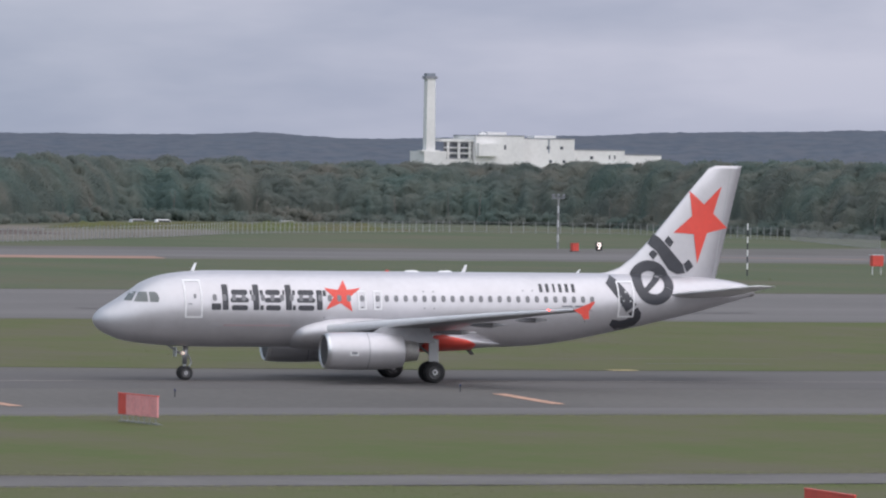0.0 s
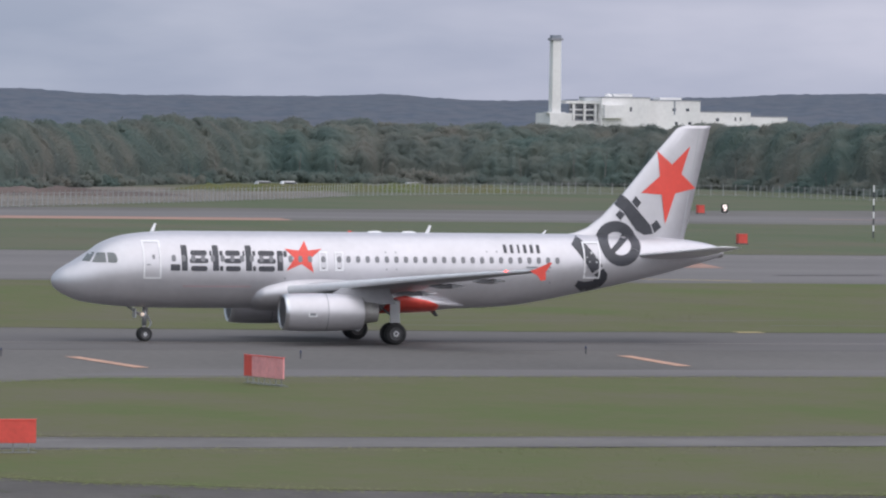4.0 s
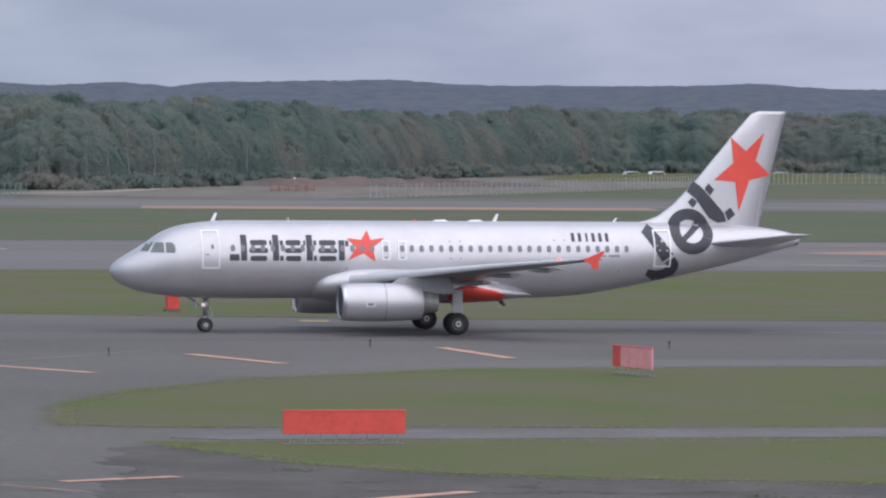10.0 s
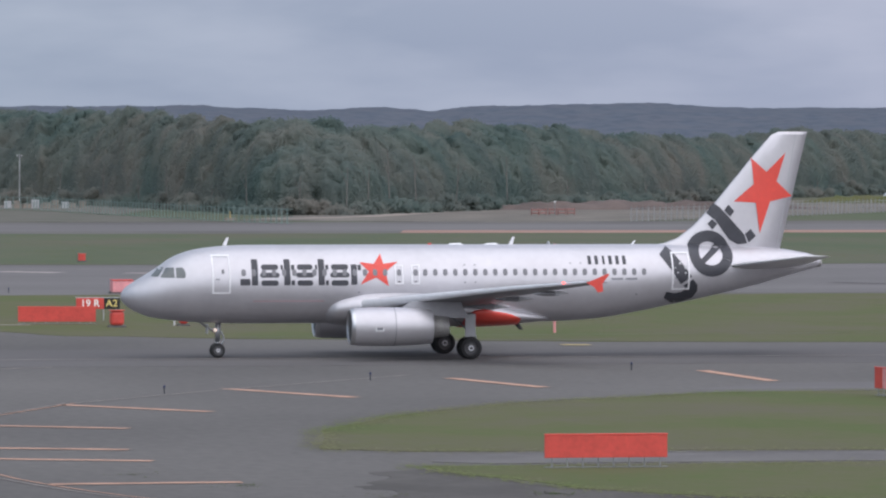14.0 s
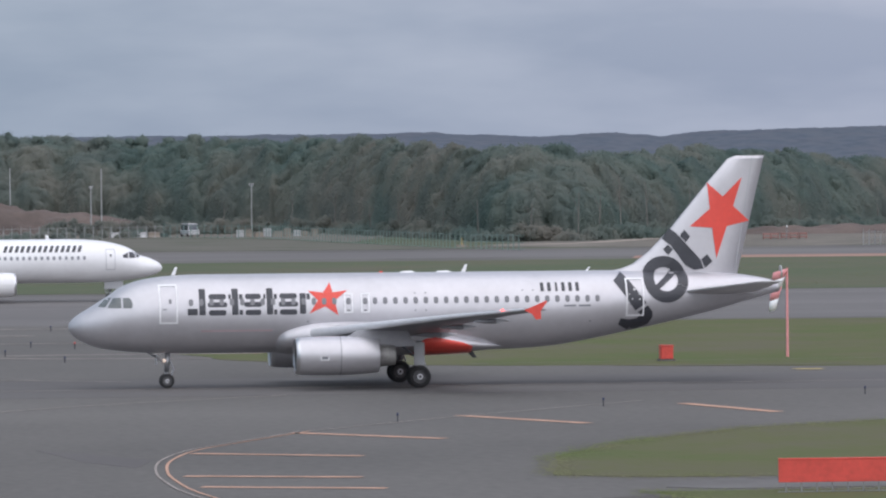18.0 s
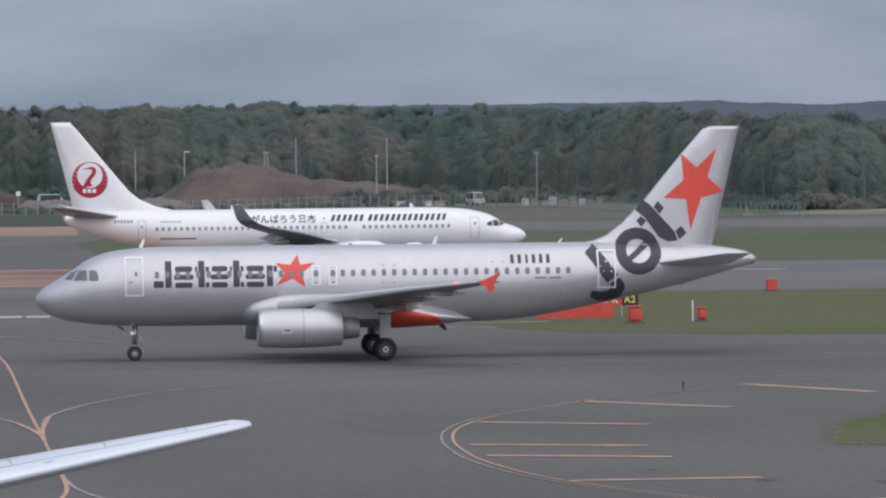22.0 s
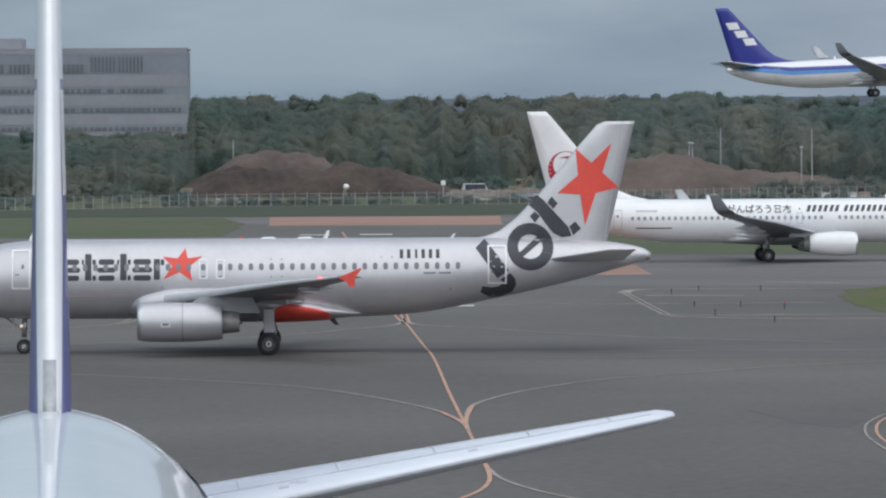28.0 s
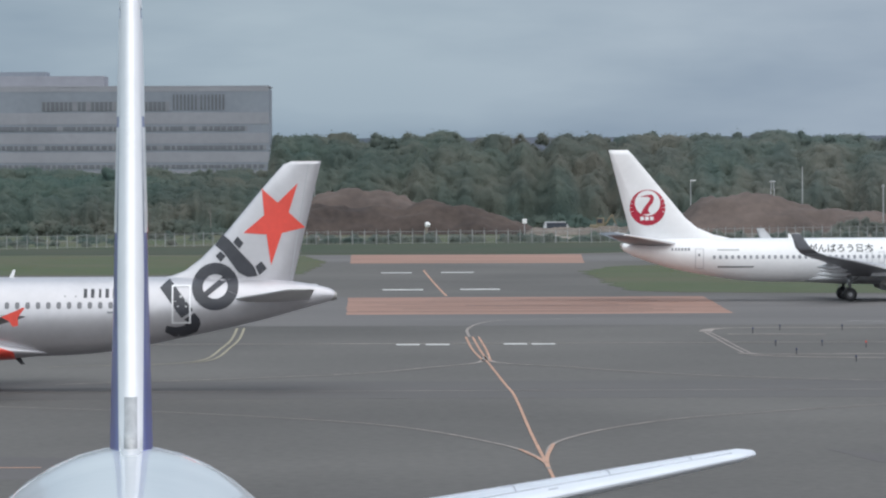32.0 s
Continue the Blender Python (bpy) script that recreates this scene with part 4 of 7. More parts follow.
        for x0, x1, z0, z1 in ((6.00, 6.52, 0.02, 0.36), (8.13, 8.25, 0.82, 1.08), (8.68, 8.86, 0.82, 1.08), (8.68, 8.86, 0.02, 0.28), (9.94, 10.05, 0.82, 1.08), (10.48, 10.64, 0.82, 1.08), (10.48, 10.64, 0.02, 0.28), (12.18, 12.36, 0.78, 1.08)):
            decal("name_block", rect(x0, x1, R + z0, R + z1, 0.04), S, s, M_DARK, jet, "small charcoal block of the airline's name")
        for x0, x1 in ((7.04, 8.06), (8.93, 9.87), (10.72, 11.74)):
            for k, (z0, z1) in enumerate(((0.0, 0.28), (0.42, 0.68), (0.82, 1.10))):
                decal("name_band", rect(x0 + (0.06 if k != 1 else 0), x1 - (0.06 if k != 1 else 0), R + z0, R + z1, 0.12), S, s, M_DARK, jet, "rounded charcoal band of the airline's name")
        decal("star_emblem", star([(13.44, R + 1.64), (14.32, R + 1.23), (13.80, R - 0.04), (12.31, R + 0.05), (12.28, R + 1.22)]), S, s, M_ORANGERED, jet, "orange-red five-pointed star", 0.020)
        for i in range(6):
            decal("registration_bar", rect(24.44 + 0.372 * i + (0.04 if i == 2 else 0), 24.62 + 0.372 * i - (0.02 if i == 2 else 0), R + 1.06, R + 1.51), S, s, M_DARK, jet, "dark bar")
        for x0, x1 in ((25.65, 26.28), (26.42, 27.05)):
            decal("type_bar", rect(x0, x1, R + 0.26, R + 0.35), S, s, M_WINGGREY, jet, "small dark bar")
        decal("slogan_bar", rect(6.7, 10.4, R - 0.84, R - 0.76), S, s, mat("pale_pink_line", (0.55, 0.42, 0.44), 0.4, var=0) if s < 0 else M_FADED, jet, "faint pink line")
    # wing-body fairing, red behind the wheels
    fair = Hull(smooth_stations([(10.1, 2.6, 2.3, 0.05), (10.8, 3.20, 1.80, 1.72), (11.8, 3.66, 1.64, 2.14), (13.2, 3.86, 1.58, 2.33), (16, 3.80, 1.57, 2.33), (18, 3.35, 1.58, 2.2), (20.5, 2.65, 1.68, 1.75), (22.4, 2.2, 1.84, 0.9), (23.2, 2.05, 1.95, 0.1)], 4))
    belly = part("wing_body_fairing", fair.skin(0.5), M_SILVER, jet, smooth=True)
    red = []
    for k in range(13):
        x = 17.8 + 3.06 * k / 12
        top = float(np.interp(x, (17.8, 18.0, 18.3, 18.8, 20.3, 20.86), (2.0, 2.28, 2.46, 2.54, 2.26, 2.02)))
        red.append([(a, b, min(c, top)) for a, b, c in fair.ring(x, 40, 0.06)])
    part("red_fairing_panel", loft(red), M_ORANGERED, belly, "orange-red rear of the belly fairing", True)
    part("drain_mast", foil([(20.75, 0, 1.74, 0.34, 0.06), (21.1, 0, 1.38, 0.22, 0.04)], 1.0, True), M_DARK, jet)
    # fin with fillet
    le = [(28.2, R + 2.03), (28.9, R + 2.15), (29.58, R + 2.40), (30.41, R + 3.02), (31.59, R + 4.23), (33.6, R + 6.65), (34.67, R + 7.86), (35.08, R + 8.03)]
    te = [(35.1, R + 1.6), (36.63, R + 8.03)]
    secs = []
    for i, (x, z) in enumerate(le):
        tx = np.interp(z, [p[1] for p in te], [p[0] for p in te])
        secs.append((x, 0, z, tx - x, 0.62 * (1 - 0.62 * (z - R - 2) / 6.04)))
    secs.insert(0, (28.2, 0, R + 1.3, 6.8, 0.62))
    fin = part("fin", foil(secs, 1.0, True), M_SILVER, jet, smooth=True)
    half = fin_surface(le, te, R + 8.03, R + 2.0, 0.62)

    def both(x, z):
        return max(S(x, z), half(x, z))
    for s in (-1, 1):
        decal("fin_star", star([(35.42, R + 6.90), (35.80, R + 4.62), (34.03, R + 2.66), (32.61, R + 4.34), (33.56, R + 6.63)]), half, s, M_ORANGERED, fin, "orange-red star on the fin", 0.03, cell=0.12)
        decal("tail_slant_shape", [(28.34, R + 1.57), (28.83, R + 2.03), (30.05, R + 0.40), (29.45, R)], both, s, M_DARK, jet, "charcoal slanted stripe", 0.018, cell=0.16)
        foot = [(30.12, R + 0.26), (30.38, R - 0.05), (30.42, R - 0.35), (30.22, R - 0.74), (29.61, R - 0.97), (29.10, R - 1.0), (28.58, R - 0.72), (28.68, R - 0.40), (29.16, R - 0.47), (29.58, R - 0.40), (29.72, R - 0.16), (29.58, R - 0.08)]
        decal("tail_foot_shape", foot, both, s, M_DARK, jet, "charcoal curved block", 0.018, cell=0.16)
        decal("tail_ring_shape", loop_shape(31.17, R + 1.60, 1.20, 1.22, 0.64, 0.62, 2.0, 1.0, -20), both, s, M_DARK, jet, "charcoal ring", 0.02, cell=0.16)
        bar = [(31.17 + a, R + 1.60 + b) for a, b in ((-0.60, -0.30), (-0.42, -0.52), (0.62, 0.32), (0.44, 0.56))]
        decal("tail_bar_shape", bar, both, s, M_DARK, jet, "charcoal bar across the ring", 0.024, cell=0.16)
        beam = [(31.55, 4.26), (31.86, 4.02), (33.17, 2.59), (33.34, 2.12), (32.82, 2.06), (32.35, 2.31), (31.60, 3.34), (31.14, 3.72)]
        decal("tail_beam_shape", [(x, R + z) for x, z in beam], half, s, M_DARK, fin, "charcoal slanted stripe on the fin", 0.03, cell=0.12)
        for block in ([(32.08, 3.86), (32.31, 4.17), (32.62, 3.82), (32.40, 3.52)], [(33.22, 2.62), (33.53, 2.88), (33.82, 2.50), (33.42, 2.16)], [(31.70, 3.16), (31.44, 2.84), (31.17, 3.16), (31.42, 3.40)]):
            decal("tail_block_shape", [(x, R + z) for x, z in block], half, s, M_DARK, fin, "small charcoal block on the fin", 0.03, cell=0.12)
    part("rudder_line", stripe_on_fin(35.0, R + 1.9, 35.95, R + 7.9, half), M_LIGHTGREY, fin)
    part("tail_exhaust", lathe([(37.15, 0.27), (37.36, 0.22), (37.42, 0.18), (37.36, 0.13)], 20, (0, 0, R + 1.09)), M_EXH, jet)
    for x, hgt, c in ((5.33, 0.42, 0.22), (20.5, 0.42, 0.24), (27.05, 0.22, 0.16)):
        blade(jet, x, R + 2.06, c, hgt, 0.22, M_WHITE)
    for x in (17.2, 19.1):
        part("top_fairing", lathe([(0, 0.02), (0.2, 0.10), (0.7, 0.12), (1.0, 0.02)], 12, (x, 0, R + 2.05)), M_WHITE, jet)
    for x, z in ((16.3, R + 2.08), (15.2, 1.56)):
        part("beacon", lathe([(-0.10, 0.02), (-0.08, 0.09), (0.08, 0.09), (0.10, 0.02)], 12, (x, 0, z)), M_REDBOARD, jet, "small red beacon dome")
    rolls = landing_gear(jet, 5.07, 0, 1.9, 0.38, 0.22, 0.25, True, (4.5, 4.55, -0.35, 0.35, 1.25, 1.75))
    for s in (-1, 1):
        rolls += landing_gear(jet, 17.71, s * 3.8, 2.4, 0.585, 0.42, 0.46, False, (17.45, 18.0, s * 3.8 - (0.3 if s < 0 else -0.24), s * 3.8 - (0.24 if s < 0 else -0.3), 1.15, 2.35))
    return jet, rolls


def stripe_on_fin(x0, z0, x1, z1, half):
    bm = bmesh.new()
    n = 10
    for s in (-1, 1):
        for k in range(n):
            a, b = k / n, (k + 1) / n
            q = [(x0 + (x1 - x0) * a, z0 + (z1 - z0) * a), (x0 + (x1 - x0) * b, z0 + (z1 - z0) * b)]
            f = [(q[0][0], q[0][1]), (q[0][0] + 0.04, q[0][1]), (q[1][0] + 0.04, q[1][1]), (q[1][0], q[1][1])]
            bm.faces.new([bm.verts.new((x, s * (half(x, z) + 0.014), z)) for x, z in f])
    return bm


# the narrow white and blue jets share a build
B_TOP = 5.22
B_TOPLINE = [(-0.4, 2.76), (0.15, 3.36), (0.8, 3.64), (1.5, 3.86), (2.15, 4.30), (3.0, 4.68), (4.6, 5.04), (6.4, 5.18), (8.5, B_TOP)]
B_ROWS = []
for x, z in B_TOPLINE:
    u = 1 - (x + 0.4) / 8.9
    B_ROWS.append((x, z, 2.75 - 1.18 * (1 - u ** 3.2) ** 0.5 - 0.01, max(0.02, 1.88 * (1 - u ** 2.7) ** 0.46)))
B_ROWS = nose_easing(B_ROWS) + \
    [(26, B_TOP, 1.57, 1.88), (29, 5.22, 1.78, 1.84), (32.5, 5.22, 2.36, 1.62), (34.5, 5.18, 2.80, 1.36), (37, 5.0, 3.62, 0.85), (38.1, 4.82, 4.2, 0.4), (38.3, 4.7, 4.42, 0.2)]
B_HULL = Hull(smooth_stations(B_ROWS, 4))


def slim_jet(label, livery):
    jet = thing("airliner", label, "airliner")
    S = B_HULL.side
    part("fuselage", B_HULL.skin(0.6), M_WHITE, jet, smooth=True)
    for s in (-1, 1):
        secs = [(12.6, 1.2, 2.2, 8.6, 1.0), (13.6, 1.9, 2.28, 7.4, 0.9), (16.2, 5.6, 2.72, 4.6, 0.56), (19.6, 11.0, 3.42, 2.8, 0.32), (22.7, 15.9, 4.0, 1.7, 0.2), (23.4, 16.6, 4.25, 1.45, 0.16), (24.1, 17.0, 4.7, 1.15, 0.13), (24.95, 17.35, 5.8, 0.65, 0.08)]
        if livery == "blue":
            secs = [(a, b, c + 1.3 * (b / 17) ** 2, d, e) for a, b, c, d, e in secs]
        wing = part("wing", foil([(a, s * b, c, d, e) for a, b, c, d, e in secs[:6]], 0.8), M_WINGGREY, jet, "grey wing", True)
        part("winglet", foil([(a, s * b, c, d, e) for a, b, c, d, e in secs[5:]], 0.8), M_LIGHTGREY, wing, "pale inner face of the winglet", True)
        part("winglet_skin", foil([(a - 0.03, s * (b + 0.14), c - 0.02, d + 0.06, 0.05) for a, b, c, d, e in secs[5:]], 0.8), M_WINGGREY, wing, "dark grey outer face of the winglet", True)
        part("slat", foil([(x - 0.03, s * y, z, 0.05 * c + 0.1, t * 0.6) for x, y, z, c, t in secs[1:5]], 1.0), M_ALU, wing)
        for y, x, L, z in ((5.9, 19.6, 3.0, 2.3), (8.6, 20.2, 2.4, 2.66), (11.2, 21.0, 2.0, 3.0)):
            part("flap_track_fairing", lathe([(0, 0.02), (0.3 * L, 0.18), (0.6 * L, 0.2), (L, 0.02)], 12, (x, s * y, z), 1.3), M_LIGHTGREY, wing, smooth=True)
        eng = nacelle(jet, 12.3, s * 4.83, 1.55, 4.0, 1.06, M_WHITE, 0.95)
        part("pylon", foil([(13.6, s * 4.83, 2.1, 4.4, 0.4), (14.2, s * 4.83, 2.75, 3.4, 0.34)], 1.0, True), M_LIGHTGREY, eng)
        part("tailplane", foil([(33.6, s * 0.6, 4.75, 4.2, 0.42), (38.3, s * 7.1, 5.6, 1.6, 0.14)], 0.9), M_WINGGREY, jet, smooth=True)
        part("tailplane_edge", foil([(33.55, s * 0.7, 4.77, 0.5, 0.3), (38.25, s * 7.12, 5.61, 0.36, 0.12)], 0.9), M_WHITE, jet, "white leading edge of the tailplane")
        for x0, x1, z0, z1 in ((3.7, 4.5, 2.64, 4.38), (31.55, 32.25, 2.70, 4.38)):
            outline_frame("door_outline", x0, x1, z0, z1, 0.05, S, s, M_LIGHTGREY, jet, "thin grey door outline")
            decal("door_window", rect(x0 + 0.3, x0 + 0.46, 3.74, 3.96, 0.05), S, s, M_GLASS_DARK, jet)
        for x0 in (16.5, 17.5):
            outline_frame("exit_outline", x0, x0 + 0.5, 3.16, 4.08, 0.045, S, s, M_LIGHTGREY, jet, "thin grey exit outline")
        x = 6.3
        while x < 30.7:
            if not 13.55 < x < 14.45:
                decal("window", rect(x - 0.12, x + 0.12, 3.51, 3.83, 0.10, 3), S, s, M_PORTHOLE, jet, lift=0.022)
            x += 0.508
        for pts in ([(1.50, 3.76), (1.85, 3.62), (2.02, 4.10), (1.95, 4.16)], [(1.92, 3.62), (2.50, 3.62), (2.52, 4.10), (2.10, 4.12)], [(2.58, 3.62), (3.02, 3.66), (3.06, 3.86), (2.60, 4.08)]):
            decal("cockpit_window", pts, S, s, M_DARK, jet, "dark cockpit pane", 0.02, cell=0.15)
    fair = Hull(smooth_stations([(11.2, 1.95, 1.85, 0.05), (12.6, 2.4, 1.5, 1.6), (15, 2.6, 1.36, 2.1), (19, 2.55, 1.36, 2.1), (21.5, 2.3, 1.45, 1.7), (23.6, 1.9, 1.6, 0.4)], 4))
    part("wing_body_fairing", fair.skin(0.6), M_LIGHTGREY, jet, smooth=True)
    le = [(29.0, 5.18), (30.6, 5.52), (32.0, 6.12), (32.95, 6.92), (33.6, 7.7), (37.3, 12.15), (37.75, 12.6)]
    te = [(37.5, 5.3), (39.35, 12.6)]
    secs = [(29.0, 0, 4.7, 8.4, 0.5)] + [(x, 0, z, np.interp(z, [5.3, 12.6], [37.5, 39.35]) - x, 0.5 * (1 - 0.6 * (z - 5.5) / 7)) for x, z in le]
    fin = part("fin", foil(secs, 1.0, True), M_BLUE if livery == "blue" else M_WHITE, jet, smooth=True)
    half = fin_surface(le, te, 12.6, 5.5, 0.5)
    for x in (9.0, 24.0):
        blade(jet, x, B_TOP - 0.02, 0.35, 0.38, 0.2, M_WHITE)
    part("tail_exhaust", lathe([(38.2, 0.24), (38.4, 0.2), (38.3, 0.12)], 16, (0, 0, 4.63)), M_EXH, jet)
    rolls = landing_gear(jet, 4.0, 0, 1.8, 0.34, 0.2, 0.2, False, (2.9, 4.5, 0.24, 0.29, 1.02, 1.66))
    for s in (-1, 1):
        rolls += landing_gear(jet, 19.5, s * 2.86, 2.2, 0.56, 0.4, 0.43)
    if livery == "crane":
        for s in (-1, 1):
            disc = [(36.12 + 1.5 * math.cos(radians(a)), 7.80 + 1.5 * math.sin(radians(a))) for a in range(0, 360, 15)]
            decal("fin_roundel", disc, half, s, M_CRIMSON, fin, "crimson roundel with a white open middle", 0.014, cell=0.4)
            disc = [(36.12 + 1.06 * math.cos(radians(a)), 7.80 + 0.38 + 1.06 * math.sin(radians(a))) for a in range(0, 360, 15)]
            decal("roundel_opening", disc, half, s, M_WHITE, fin, "white disc in the roundel", 0.024, cell=0.4)
            neck = [(-30, -30), (-15, 0), (5, 25), (12, 40), (0, 45), (-32, 45), (0, 53), (17, 54), (28, 40), (20, 18), (5, 0), (2, -14), (12, -26)]
            decal("roundel_neck", [(36.12 - 0.02 * a, 7.80 + 0.02 * b) for a, b in neck], half, s, M_CRIMSON, fin, "curved crimson stripe", 0.034, cell=0.4)
            for a in (150, 165, 180, 195, 0, 15, 30, -15):
                ca, sa = math.cos(radians(a)), math.sin(radians(a))
                slit = [(36.12 + r * ca - w * sa, 7.80 + r * sa + w * ca) for r, w in ((1.18, 0.0), (1.52, 0.03), (1.52, -0.03))]
                decal("roundel_slit", slit, half, s, M_WHITE, fin, "white slit in the rim of the roundel", 0.03)
            for i in range(3):
                decal("emblem_bar", rect(35.62 + 0.4 * i, 35.92 + 0.4 * i, 6.73, 7.05), half, s, M_WHITE, fin, "white bar", 0.03)
            for i in range(10):
                x = 6.62 + 0.955 * i + (0.25 if i > 6 else 0)
                for w in (0.0, 0.46):
                    decal("title_bar", rect(x + w, x + w + 0.27, 4.16, 4.70, lean=-0.38), S, s, M_DARK, jet, "dark slanted bar of the airline's title")
            for i in range(6):
                decal("registration_bar", rect(32.7 + 0.27 * i, 32.86 + 0.27 * i, 4.20, 4.44), S, s, M_WINGGREY, jet, "grey bar")
            decal("partner_bar", rect(28.6, 30.4, 4.20, 4.34), S, s, M_GALV, jet, "pale grey bar")
            decal("type_bar", rect(27.4, 30.4, 2.80, 2.90), S, s, M_DARK, jet, "small dark bar")
        words(jet, "がんばろう日本", 22.85, 4.12, 0.66, 1, S, M_BLACK)
        words(jet, "がんばろう日本", 17.4, 4.12, 0.66, -1, S, M_BLACK)
        for s in (-1, 1):
            decal("slogan_dot", rect(16.66, 16.80, 4.34, 4.48, 0.06, 4), S, s, M_BLACK, jet, "dark dot after the slogan", 0.03)
    else:
        for s in (-1, 1):
            decal("deep_blue_band", [(3.6, 3.95), (5, 4.05), (14, 4.15), (30, 4.45), (37.5, 5.35), (37.2, 4.95), (30, 3.95), (14, 3.65), (5, 3.75)], S, s, M_BLUE, jet, "deep blue stripe", 0.028, cell=0.5)
            decal("sky_blue_band", [(8, 3.72), (14, 3.66), (30, 3.94), (37, 4.9), (36.8, 4.45), (30, 3.45), (14, 3.35)], S, s, M_SKYBLUE, jet, "sky blue stripe", 0.028, cell=0.5)
            decal("grey_belly", [(1.5, 3.1), (8, 3.4), (14, 3.35), (30, 3.45), (36.5, 4.3), (36, 3.6), (33, 2.75), (29, 2.0), (20, 1.75), (8, 1.75), (3, 2.0)], lambda x, z: S(x, max(z, B_HULL.at(x)[1] + 0.05)), s, M_BELLY, jet, "pale grey belly", 0.024, cell=0.5)
            for k, (x, z) in enumerate(((36.35, 9.75), (35.35, 8.65), (34.3, 7.6))):
                decal("fin_block", rect(x - 0.1, x + 1.35, z, z + 0.92, lean=0.45), half, s, M_WHITE, fin, "white block of the airline's name", 0.014)
            decal("title_block", rect(5.2, 8.6, 4.4, 4.8, lean=-0.2), S, s, M_GALV, jet, "grey block of the airline's title", 0.02)
    return jet, rolls


def words(jet, text, x, z, size, side, surf, material):
    """Lettering wrapped on the hull, read from the tail to the nose on side 1 and back on side -1."""
    cu = bpy.data.curves.new("lettering", "FONT")
    cu.body, cu.size, cu.resolution_u, cu.offset = text, size * 1.12, 4, 0.006
    tmp = bpy.data.objects.new("lettering", cu)
    scene.collection.objects.link(tmp)
    me = bpy.data.meshes.new_from_object(tmp.evaluated_get(bpy.context.evaluated_depsgraph_get()))
    bpy.data.objects.remove(tmp)
    bm = bmesh.new()
    bm.from_mesh(me)
    wide = max((v.co.x for v in bm.verts), default=1)
    k = 5.45 / wide
    for v in bm.verts:
        a, b = v.co.x * k, v.co.y
        px, pz = x - side * a, z + b
        v.co = (px, side * (surf(px, pz) + 0.03), pz)
    bmesh.ops.recalc_face_normals(bm, faces=bm.faces)
    return part("lettering", bm, material, jet, "dark Japanese slogan lettering")


def fin_cap(secs, upto, lift):
    """A skin round the leading edge of a fin, back to a share of its chord."""
    rings = []
    for n, (x, y, z, c, t) in enumerate(secs):
        reach = upto[n] if isinstance(upto, tuple) else upto
        steps = [min(p[0], reach * (0.9 + 0.02 * i)) for i, p in enumerate(FOIL[:5])]
        up = [(x - lift + c * a, 0.5 * t * float(np.interp(a, [p[0] for p in FOIL], [p[1] for p in FOIL])) + lift * (a > 0)) for a in steps]
        rings.append([(a, y + b, z) for a, b in up] + [(a, y - b, z) for a, b in up[:0:-1]])
    return loft(rings)


